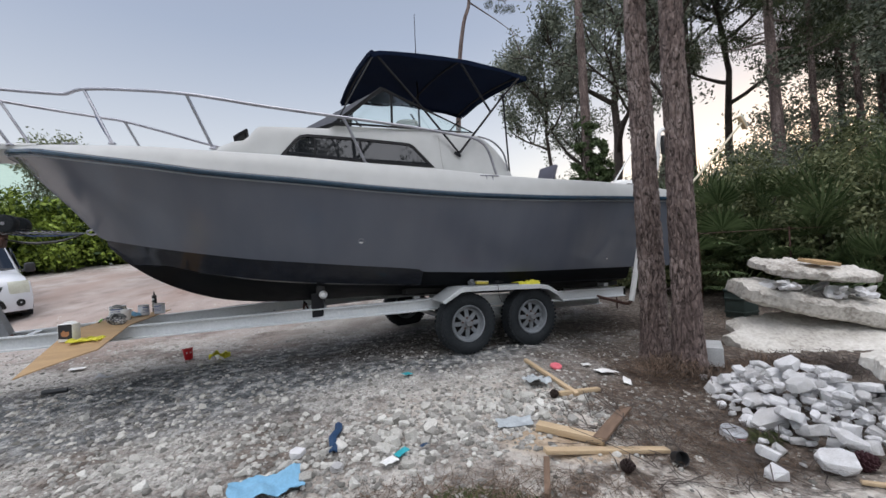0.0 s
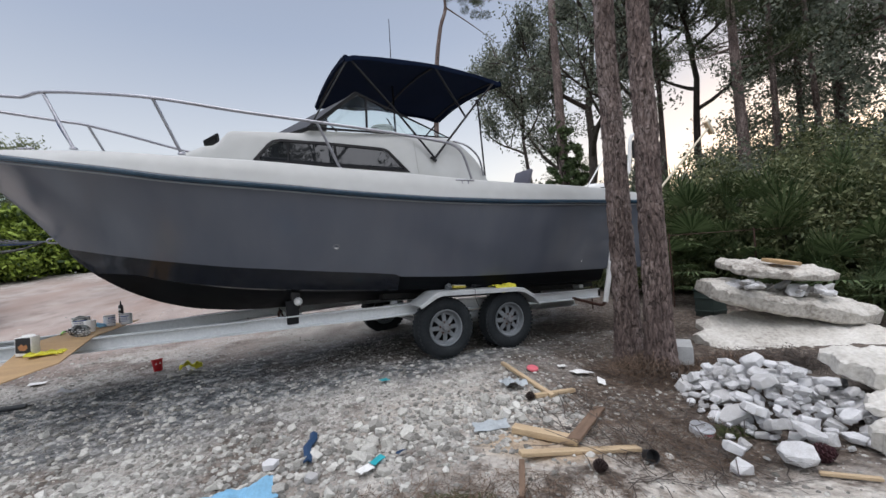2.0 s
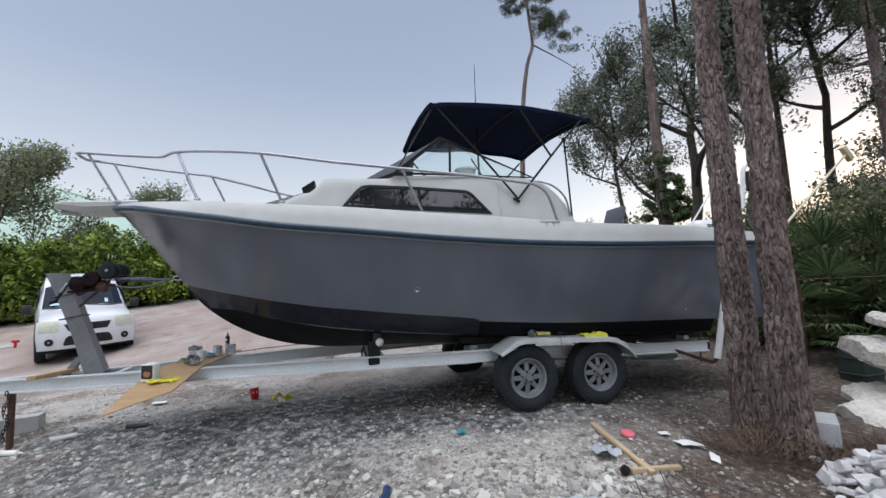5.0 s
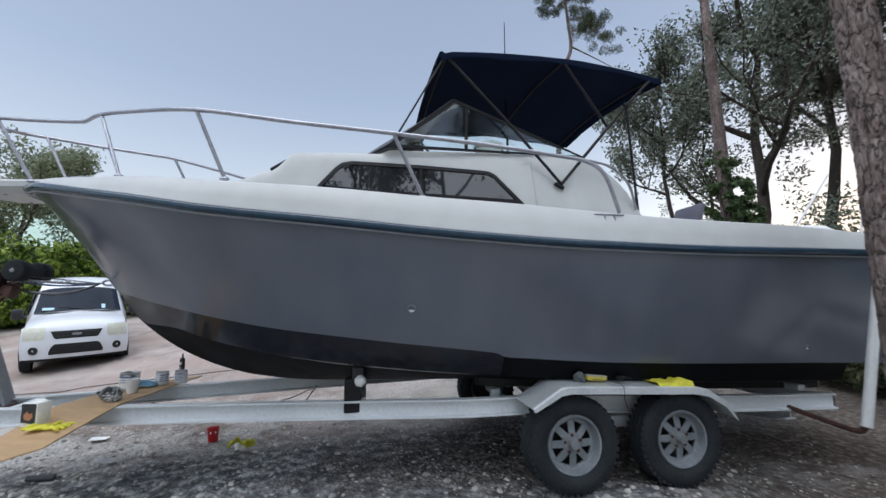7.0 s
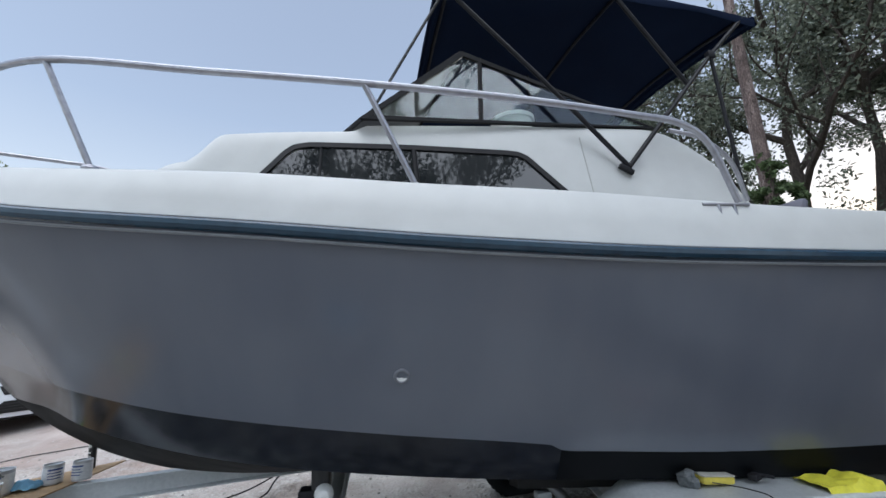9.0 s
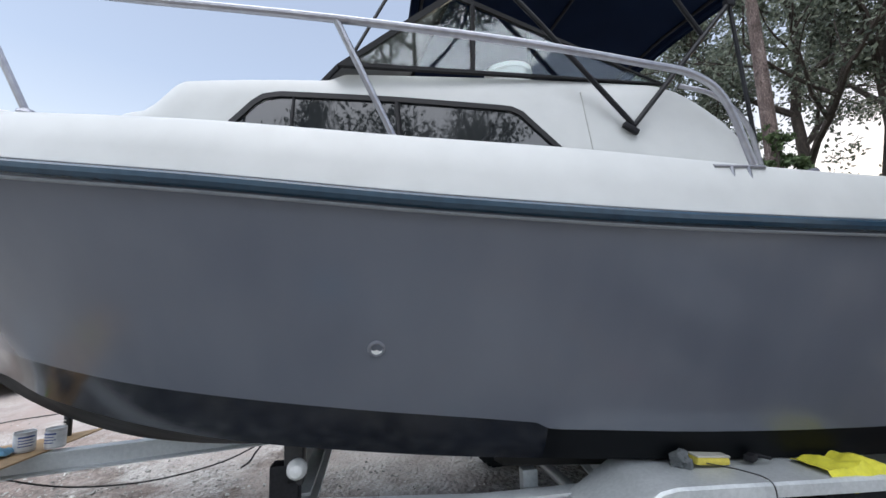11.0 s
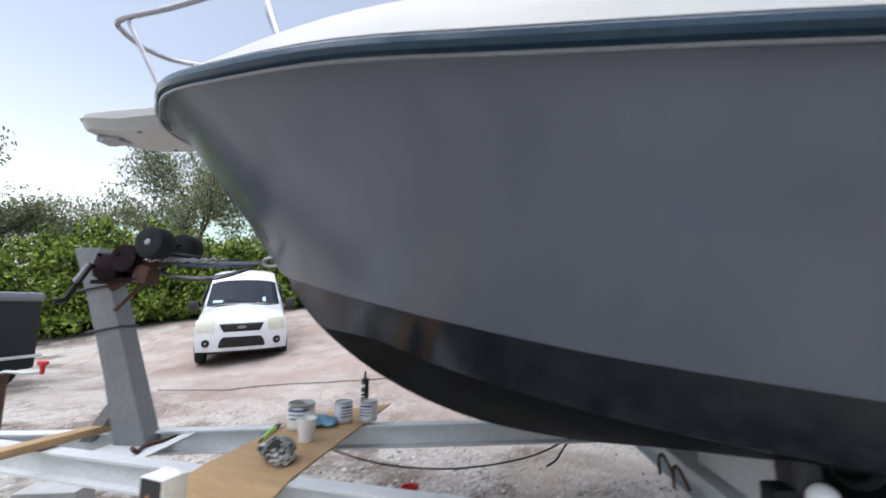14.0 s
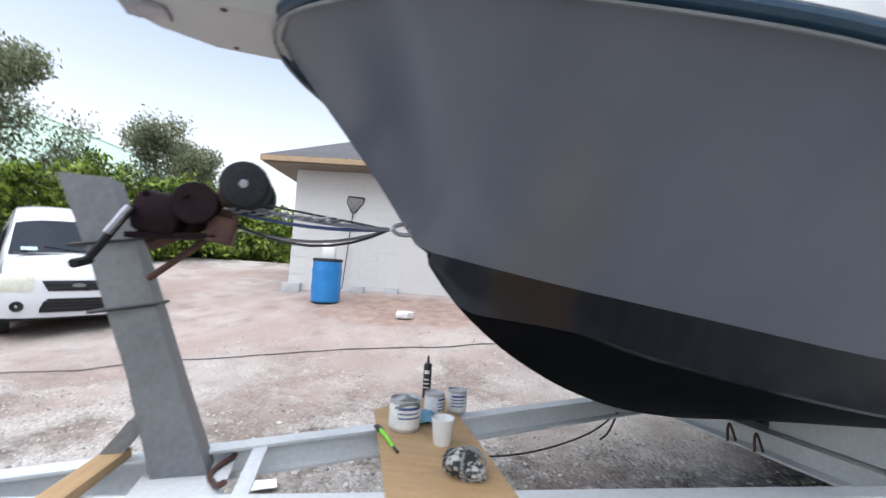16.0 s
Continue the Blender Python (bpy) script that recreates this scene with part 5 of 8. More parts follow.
# ---- white van ----
def build_van():
    x0, y0 = -9.63, 8.50
    van = thing("van", pose(x0, y0, floor_at(x0, y0) + 0.01, 2.6, 1.2, -36.7), "white compact panel van with cloudy headlights", "van")
    # local x points ahead from the front bumper (x = 0), so the body runs to x = -4.4
    nose = pchip([(0.20, -0.03), (0.30, 0.0), (0.45, 0.03), (0.58, 0.035), (0.64, 0.015), (0.80, 0.0), (0.92, -0.05), (1.0, -0.12)])

    def front(y, z, proud=0.0):
        """A spot on the rounded nose."""
        return Vector((nose(min(z, 1.0)) - 0.20 * (abs(y) / 0.88) ** 3 + proud, y, z))

    def patch(name, outline, mat, parent, label="", proud=0.008, n=9):
        """A panel that follows the nose; outline gives z and half-span rows (z, y_a, y_b)."""
        bm = BM()
        rows = [[front(a + (b - a) * k / (n - 1), z, proud) for k in range(n)] for z, a, b in outline]
        vs = grid(bm, rows)
        back = grid(bm, [[p - Vector((0.03, 0, 0)) for p in r] for r in rows])
        rim = [vs[0][k] for k in range(n)] + [vs[r][-1] for r in range(1, len(vs))] + [vs[-1][k] for k in range(n - 2, -1, -1)] + [vs[r][0] for r in range(len(vs) - 2, 0, -1)]
        rib = [back[0][k] for k in range(n)] + [back[r][-1] for r in range(1, len(vs))] + [back[-1][k] for k in range(n - 2, -1, -1)] + [back[r][0] for r in range(len(vs) - 2, 0, -1)]
        for k in range(len(rim)):
            q = (k + 1) % len(rim)
            bm.faces.new((rim[k], rib[k], rib[q], rim[q]))
        return part(name, bm, mat, parent, label, angle=40)

    # rows over the nose, then stations along the body: x, top z, half width at the top edge, bow of the plan
    span = np.linspace(-1, 1, 15)
    rows = [[front(0.87 * u, z) for u in span] for z in (0.30, 0.45, 0.60, 0.72, 0.84, 0.93)]
    for x, z, w, bow in ((-0.10, 0.985, 0.83, 0.20), (-0.26, 1.05, 0.83, 0.19), (-0.60, 1.125, 0.82, 0.16), (-0.93, 1.185, 0.80, 0.12), (-1.01, 1.215, 0.79, 0.11), (-1.30, 1.49, 0.755, 0.10), (-1.60, 1.775, 0.715, 0.09), (-1.80, 1.92, 0.70, 0.07), (-2.05, 2.02, 0.685, 0.04), (-2.5, 2.075, 0.68, 0.0), (-4.15, 2.075, 0.68, 0.0), (-4.34, 2.0, 0.67, 0.0), (-4.40, 1.2, 0.80, 0.0)):
        rows.append([Vector((x - bow * abs(u) ** 3, w * u, z - 0.05 * abs(u) ** 4 + 0.02 * (1 - u * u))) for u in span])
    bm = BM()
    vs = grid(bm, rows)
    # flanks from the top edge down to the sill
    for side in (0, -1):
        sign = -1 if side == 0 else 1
        flank = []
        for k, r in enumerate(rows):
            e = r[side]
            col = [vs[k][side]]
            for f in (0.25, 0.5, 0.75, 1.0):
                z = e.z + (0.27 - e.z) * f
                out = 0.89 - 0.13 * max(0.0, (z - 1.15) / 0.9) - 0.03 * max(0.0, (0.55 - z) / 0.3)
                y = max(abs(e.y) if k > 5 else 0.87, out) if z < e.z - 0.02 else abs(e.y)
                col.append(bm.verts.new((e.x - (0.02 * f if k < 7 else 0), sign * y, z)))
            flank.append(col)
        for k in range(len(flank) - 1):
            for q in range(4):
                f = (flank[k][q], flank[k][q + 1], flank[k + 1][q + 1], flank[k + 1][q])
                bm.faces.new(f if side else f[::-1])
    bmesh.ops.recalc_face_normals(bm, faces=bm.faces)
    body = part("body", bm, M_VAN, van, "glossy white body", angle=38)
    bm = BM()
    box(bm, (-2.3, 0, 0.29), (4.1, 1.6, 0.12), None, 0.02)
    part("underbody", bm, M_DARK, van)
    # windscreen
    screen = material("dark_car_glass", two((0.012, 0.018, 0.030), (0.02, 0.028, 0.042)), 0.06, 0, 2, 20, 0, 0.03, spec=0.08)
    bm = BM()
    rr = []
    for t in np.linspace(0.03, 1, 6):
        w, bow = 0.775 - 0.08 * t, 0.11 - 0.02 * t
        rr.append([Vector((-1.01 - 0.59 * t - bow * abs(u) ** 3 + 0.012, w * u, 1.222 + 0.553 * t - 0.05 * abs(u) ** 4 + 0.02 * (1 - u * u) + 0.012)) for u in np.linspace(-1, 1, 13)])
    grid(bm, rr)
    ws = part("windscreen", bm, screen, body, "dark windscreen with papers behind it")
    bm = BM()
    box(bm, (-0.985, 0, 1.215), (0.06, 1.44, 0.018), Matrix.Rotation(0.4, 3, "Y"), 0.006)
    part("scuttle", bm, M_BLACKP, ws)
    bm = BM()
    tube(bm, [(-0.975, 0.25, 1.26), (-1.10, -0.35, 1.35)], 0.011, 6)
    part("wiper", bm, M_BLACKP, ws)
    for y, w, h, c in ((-0.46, 0.34, 0.06, (0.42, 0.60, 0.66)), (-0.08, 0.24, 0.03, (0.30, 0.42, 0.52)), (0.34, 0.26, 0.11, (0.40, 0.58, 0.68))):
        bm = BM()
        box(bm, (-1.033 - 0.06 * abs(y) - h * 0.5, y, 1.278 + h * 0.47), (0.004, w, h * 1.3), Matrix.Rotation(-0.82, 3, "Y"))
        part("paper", bm, plain("dash_paper", c), ws, "pale papers on the dashboard")
    for sign in (-1, 1):
        bm = BM()
        cs = [(-1.30, sign * 0.896, 1.20), (-2.15, sign * 0.896, 1.20), (-2.15, sign * 0.822, 1.74), (-1.78, sign * 0.825, 1.72)]
        vs = [bm.verts.new(c) for c in cs] + [bm.verts.new((x, y - sign * 0.012, z)) for x, y, z in cs]
        bm.faces.new(vs[:4])
        for k in range(4):
            bm.faces.new((vs[k], vs[(k + 1) % 4], vs[4 + (k + 1) % 4], vs[4 + k]))
        part("side_window", bm, screen, body, smooth=False)
        bm = BM()
        box(bm, (-1.20, sign * 1.03, 1.22), (0.13, 0.20, 0.23), None, 0.05)
        tube(bm, [(-1.2, sign * 0.88, 1.14), (-1.2, sign * 0.98, 1.17)], 0.03, 8)
        part("mirror", bm, M_BLACKP, body, "black door mirror")
        a, b = sorted((sign * 0.50, sign * 0.845))
        patch("headlamp", [(0.68, a + (0.03 if sign > 0 else 0), b - (0.03 if sign < 0 else 0)), (0.72, a, b), (0.82, a, b), (0.92, a, b), (0.945, a, b)], material("cloudy_headlamp", two((0.50, 0.50, 0.40), (0.62, 0.63, 0.54)), 0.2, 0, 6, 30, 0.0, coat=0.5), body, "yellowed cloudy headlamp")
        bm = BM()
        lathe(bm, [(0.0, -0.01), (0.055, -0.006), (0.068, 0.014), (0.078, 0.004), (0.08, -0.02)], 20, Matrix.Translation(front(sign * 0.675, 0.475, 0.006)) @ Matrix.Rotation(sign * 0.42, 4, "Z") @ Matrix.Rotation(math.pi / 2, 4, "Y"))
        part("fog_lamp", bm, M_DARK, body, "black fog lamp well")
        for x in (-0.78, -3.55):
            m = Matrix.Translation((x, sign * 0.815, 0.32)) @ Matrix.Rotation(-sign * math.pi / 2, 4, "X")
            bm = BM()
            lathe(bm, [(0.19, -0.09), (0.27, -0.10), (0.31, -0.085), (0.325, -0.05), (0.325, 0.05), (0.31, 0.085), (0.27, 0.10), (0.19, 0.09)], 32, m)
            wh = part("wheel", bm, M_TYRE, van)
            bm = BM()
            lathe(bm, [(0.195, 0.085), (0.18, 0.06), (0.1, 0.05), (0.04, 0.07), (0, 0.07)], 24, m)
            part("rim", bm, M_GALV, wh)
            bm = BM()
            tube(bm, [(x + 0.37 * math.cos(q), sign * 0.893, max(0.30, 0.32 + 0.37 * math.sin(q))) for q in np.linspace(0, math.pi, 15)], 0.022, 6)
            part("wheel_arch", bm, M_BLACKP, body)
    g = patch("upper_grille", [(0.69, -0.345, 0.345), (0.77, -0.385, 0.385), (0.85, -0.42, 0.42)], M_DARK, body, "black upper grille")
    for z in (0.735, 0.805):
        patch("bar", [(z, -0.36, 0.36), (z + 0.016, -0.36, 0.36)], M_BLACKP, g, proud=0.016)
    g = patch("lower_grille", [(0.375, -0.43, 0.43), (0.42, -0.44, 0.44), (0.53, -0.40, 0.40), (0.585, -0.345, 0.345)], M_DARK, body, "black lower grille")
    for z in (0.43, 0.48, 0.53):
        patch("bar", [(z, -0.39, 0.39), (z + 0.012, -0.39, 0.39)], M_BLACKP, g, proud=0.016)
    patch("bumper_seam", [(0.635, -0.80, 0.80), (0.645, -0.80, 0.80)], M_BLACKP, body, proud=0.002, n=15)
    bm = BM()
    lathe(bm, [(0, 0.014), (0.05, 0.012), (0.058, 0.0)], 20, Matrix.Translation((0.018, 0, 0.775)) @ Matrix.Rotation(math.pi / 2, 4, "Y") @ Matrix.Diagonal((0.5, 1.5, 1, 1)))
    part("badge", bm, M_STEEL, body, "oval chrome badge")


build_van()


# ---- dark pickup bed seen at the edge of the drive ----
def build_box():
    m = pose(-12.3, 4.95, ground_z(-12.2, 5.0), 0, 0, 25)
    t = thing("utility_trailer", m, "dark grey box trailer with a pale grey lid", "trailer")
    bm = BM()
    box(bm, (0, 0, 0.90), (1.9, 1.25, 1.24), None, 0.05)
    body = part("body", bm, plain("slate_paint", (0.010, 0.012, 0.017), 0.85), t)
    bm = BM()
    box(bm, (0, 0, 1.52), (1.96, 1.3, 0.17), None, 0.06)
    part("lid", bm, plain("pale_grey_lid", (0.16, 0.175, 0.20), 0.5), t, "pale grey lid")
    bm = BM()
    box(bm, (0.03, 0, 0.50), (2.0, 1.32, 0.05), None, 0.02)
    part("trim_strip", bm, M_GALV, t)
    for sx in (-0.5, 0.5):
        for sy in (-0.6, 0.6):
            bm = BM()
            lathe(bm, [(0.14, -0.08), (0.23, -0.09), (0.26, -0.05), (0.26, 0.05), (0.23, 0.09), (0.14, 0.08), (0.0, 0.06)], 24, Matrix.Translation((sx, sy * 0.75, 0.26)) @ Matrix.Rotation(math.pi / 2, 4, "X"))
            part("wheel", bm, M_TYRE, t)


build_box()


# ---- block house on its raised pad ----
def build_house():
    h = thing("house", pose(-7.85, 11.75, 0.0, 0, 0, 5.5), "unfinished pale grey block house with shingle roof", "house")
    z0, z1 = 0.7, 4.05
    L, W = 4.8, 4.6
    bm = BM()
    for c, s in (((L / 2, 0.1, (z0 + z1) / 2), (L, 0.2, z1 - z0)), ((L / 2, W - 0.1, (z0 + z1) / 2), (L, 0.2, z1 - z0)), ((0.1, W / 2, (z0 + z1) / 2), (0.2, W - 0.4, z1 - z0)), ((L - 0.1, W / 2, (z0 + z1) / 2), (0.2, W - 0.4, z1 - z0))):
        box(bm, c, s)
    wall = part("wall", bm, M_BLOCK, h, "", smooth=False)
    bh, bl = 0.20, 0.40
    # block courses, slightly proud with recessed joints
    me = None
    n = 0
    for r in range(int((z1 - 1.15) / bh)):
        for c in range(11):
            x = 0.02 + c * bl + (0.2 if r % 2 else 0.0)
            if me is None:
                b2 = BM()
                box(b2, (bl / 2, 0, bh / 2), (bl - 0.003, 0.006, bh - 0.003), None, 0.002)
                me = bpy.data.meshes.new("block")
                b2.to_mesh(me)
                b2.free()
                me.materials.append(M_BLOCK)
            ob = new("block", me)
            ob.parent = wall
            ob.location = (x, -0.004, 1.17 + r * bh)
            n += 1
    # hip roof with overhang
    o, rise = 0.62, 1.75
    e = [(-o, -o, z1 + 0.12), (L + o, -o, z1 + 0.12), (L + o, W + o, z1 + 0.12), (-o, W + o, z1 + 0.12)]
    rdg = [(W / 2, W / 2, z1 + rise), (L - W / 2, W / 2, z1 + rise)]
    bm = BM()
    v = [bm.verts.new(p) for p in e + rdg]
    for f in ((0, 1, 5, 4), (1, 2, 5), (2, 3, 4, 5), (3, 0, 4)):
        bm.faces.new([v[i] for i in f])
    roof = part("roof", bm, M_SHINGLE, h, "dark grey shingle hip roof", smooth=False)
    bm = BM()
    for c, s in (((L / 2, -o + 0.02, z1 + 0.055), (L + 2 * o, 0.04, 0.12)), ((L / 2, W + o - 0.02, z1 + 0.055), (L + 2 * o, 0.04, 0.12)), ((-o + 0.02, W / 2, z1 + 0.055), (0.04, W + 2 * o - 0.08, 0.12)), ((L + o - 0.02, W / 2, z1 + 0.055), (0.04, W + 2 * o - 0.08, 0.12))):
        box(bm, c, s)
    part("fascia", bm, plain("bare_wood_fascia", (0.40, 0.28, 0.17)), roof, "bare timber fascia board")
    bm = BM()
    box(bm, (L / 2, W / 2, z1 - 0.02), (L + 2 * o - 0.1, W + 2 * o - 0.1, 0.03))
    part("soffit", bm, plain("brown_soffit", (0.17, 0.13, 0.10)), roof)
    for x in (0.12, 1.62, 2.40):
        bm = BM()
        box(bm, (x, -0.10, 1.22), (0.40 if x < 1 else 0.30, 0.2, 0.30), None, 0.01)
        part("footing_block", bm, M_CEMENT, h)
    bm = BM()
    lathe(bm, [(0.04, 0), (0.04, 0.35), (0, 0.35)], 10, Matrix.Translation((0.9, 1.2, z1 + 0.6)))
    part("vent_pipe", bm, M_WHITEP, roof)


build_house()


def build_drum():
    x, y = -6.55, 10.75
    d = thing("blue_drum", pose(x, y, floor_at(x, y) - 0.01), "blue plastic drum with an open dark top", "drum")
    bm = BM()
    lathe(bm, [(0.0, 0.0), (0.26, 0.0), (0.285, 0.03), (0.29, 0.2), (0.298, 0.28), (0.298, 0.30), (0.29, 0.36), (0.29, 0.55), (0.298, 0.62), (0.298, 0.64), (0.285, 0.72), (0.285, 0.86), (0.27, 0.86), (0.262, 0.5)], 28)
    part("shell", bm, M_BLUE, d)
    bm = BM()
    lathe(bm, [(0.288, 0.82), (0.30, 0.83), (0.30, 0.87), (0.27, 0.88), (0.25, 0.84), (0.0, 0.83)], 28)
    part("rim", bm, M_BLACKP, d, "black bag edge round the rim")
    bm = BM()
    box(bm, (0.03, -0.05, 1.0), (0.26, 0.20, 0.36), Matrix.Rotation(0.2, 3, "Z"), 0.03)
    part("white_sack", bm, M_WHITEP, d, "white sack standing in the drum")
    # landing net leaning on the wall above
    w = pose(-7.85, 11.75, 0.0, 0, 0, 5.5)
    nt = thing("landing_net", w, "small black landing net leaning on the wall", "net")
    bm = BM()
    hoop = [(1.62, -0.03, 3.42), (1.25, -0.03, 3.44), (1.23, -0.03, 3.30), (1.34, -0.03, 3.08), (1.42, -0.03, 3.06), (1.60, -0.03, 3.30), (1.62, -0.03, 3.42)]
    tube(bm, hoop, 0.014, 6)
    part("hoop", bm, M_BLACKP, nt)
    bm = BM()
    tube(bm, [(1.38, -0.03, 3.07), (1.27, -0.10, 1.3)], 0.012, 6)
    part("handle", bm, M_BLACKP, nt)
    bm = BM()
    for k in range(8):
        u = k / 7
        tube(bm, [(1.25 + 0.36 * u, -0.03, 3.43), (1.36 + 0.10 * u, -0.03, 3.09)], 0.004, 4)
        z = 3.12 + 0.3 * u
        tube(bm, [(1.33 - 0.09 * u, -0.03, z), (1.45 + 0.16 * u, -0.03, z)], 0.004, 4)
    part("mesh", bm, M_BLACKP, nt)


build_drum()


# ---- far house with a mint green metal roof ----
def build_far_house():
    h = thing("far_house", pose(-37.7, 24.5, 1.5, 0, 0, 49), "distant house with a broad mint green metal roof", "house")
    bm = BM()
    box(bm, (7, 0, 1.5), (24, 16, 3.0))
    part("wall", bm, plain("far_wall", (0.5, 0.52, 0.48), 0.9), h, smooth=False)
    e = [(-7, -10.5, 3.0), (21, -10.5, 3.0), (21, 10.5, 3.0), (-7, 10.5, 3.0), (0.0, 0, 10.3), (1.8, 0, 10.3)]
    bm = BM()
    v = [bm.verts.new(p) for p in e]
    for f in ((0, 1, 5, 4), (1, 2, 5), (2, 3, 4, 5), (3, 0, 4)):
        bm.faces.new([v[i] for i in f])
    roof = part("roof", bm, M_MINT, h, "mint green metal roof", smooth=False)
    for a, b in ((4, 0), (5, 1), (5, 2), (4, 3), (4, 5)):
        bm = BM()
        tube(bm, [Vector(e[a]) + Vector((0, 0, 0.03)), Vector(e[b]) + Vector((0, 0, 0.03))], 0.09, 6)
        part("ridge_cap", bm, M_MINT, roof)


build_far_house()


# ---- plants ----
def leaf_mesh(name, centres, size, mat, aspect=0.45, jitter=0.5, droop=0.0, normal_bias=None):
    """Many small folded leaves, one quad each, at random turns."""
    n = len(centres)
    c = np.asarray(centres)
    d = RNG.normal(size=(n, 3))
    d[:, 2] -= droop
    d /= np.linalg.norm(d, axis=1, keepdims=True)
    u = RNG.normal(size=(n, 3))
    s = np.cross(d, u)
    s /= np.linalg.norm(s, axis=1, keepdims=True)
    L = (size * (1 + jitter * (RNG.random(n) - 0.5)))[:, None]
    a = c - d * L * 0.5
    b = c + s * L * aspect * 0.5 - d * L * 0.05
    e = c + d * L * 0.5
    f = c - s * L * aspect * 0.5 - d * L * 0.05
    verts = np.stack([a, b, e, f], 1).reshape(-1, 3)
    me = bpy.data.meshes.new(name)
    me.vertices.add(4 * n)
    me.vertices.foreach_set("co", verts.astype(np.float32).ravel())
    me.loops.add(4 * n)
    me.loops.foreach_set("vertex_index", np.arange(4 * n, dtype=np.int32))
    me.polygons.add(n)
    me.polygons.foreach_set("loop_start", np.arange(0, 4 * n, 4, dtype=np.int32))
    me.update(calc_edges=True)
    me.materials.append(mat)
    return me


def clumps(points, per, spread, flat=0.8):
    """Leaf places gathered round points."""
    p = np.repeat(np.asarray(points, float), per, axis=0)
    o = RNG.normal(size=p.shape)
    o *= spread * 1.75 * RNG.random((len(p), 1)) ** 0.4 / np.linalg.norm(o, axis=1, keepdims=True)
    o[:, 2] *= flat
    return p + o


def limbs(bm, base, direction, length, radius, depth, tips, seed, spread=0.6, seg=7, sub=3, up=0.15, shrink=0.72):
    """Branching limbs; gathers the places of the twigs."""
    rnd = random.Random(seed)
    d = Vector(direction).normalized()
    pts, p = [Vector(base)], Vector(base)
    n = 5
    for k in range(n):
        d = (d + Vector((rnd.uniform(-1, 1), rnd.uniform(-1, 1), rnd.uniform(-0.6, 1) + up)) * 0.16).normalized()
        p = p + d * (length / n)
        pts.append(p)
        if depth <= 1:
            tips.append(tuple(p))
    tube(bm, pts, [radius * (1 - 0.55 * k / n) for k in range(n + 1)], seg, False)
    if depth <= 0:
        return
    for k in range(sub):
        t = pts[rnd.randint(2, n)]
        nd = (d + Vector((rnd.uniform(-1, 1), rnd.uniform(-1, 1), rnd.uniform(-0.5, 0.9))) * spread * 1.4).normalized()
        limbs(bm, t, nd, length * shrink * rnd.uniform(0.8, 1.15), radius * 0.5, depth - 1, tips, seed * 7 + k + 1, spread, max(4, seg - 1), sub, up, shrink)


def tree(name, x, y, height, trunk_r, lean, crown_from, reach, depth, seed, leaf, size, per, spread, bark, label, sub=3, category="tree"):
    z = floor_at(x, y) - 0.05
    t = thing(name, pose(x, y, z), label, category, "trees")
    rnd = random.Random(seed)
    bm = BM()
    tips = []
    top = Vector((lean[0], lean[1], height))
    pts = [top * k / 8 + Vector((0.06 * height / 8 * math.sin(k * 1.7 + seed), 0.05 * height / 8 * math.cos(k * 2.1 + seed), 0)) * (k > 0) for k in range(9)]
    tube(bm, pts, [trunk_r * (1.25 if k == 0 else 1 - 0.09 * k) for k in range(9)], 12, False)
    n = 7
    for k in range(n):
        f = crown_from + (1 - crown_from) * k / n
        i = min(7, int(f * 8))
        p = pts[i].lerp(pts[i + 1], f * 8 - i)
        a = 2.4 * k + seed
        limbs(bm, p, (math.cos(a), math.sin(a), 0.55), reach * rnd.uniform(0.75, 1.2) * (1 - 0.35 * k / n), trunk_r * 0.45, depth, tips, seed * 31 + k, 0.6, 7, sub)
    part("trunk", bm, bark, t)
    part("crown", leaf_mesh(name + "_crown", clumps(tips, per, spread), size, leaf), leaf, t)
    return t


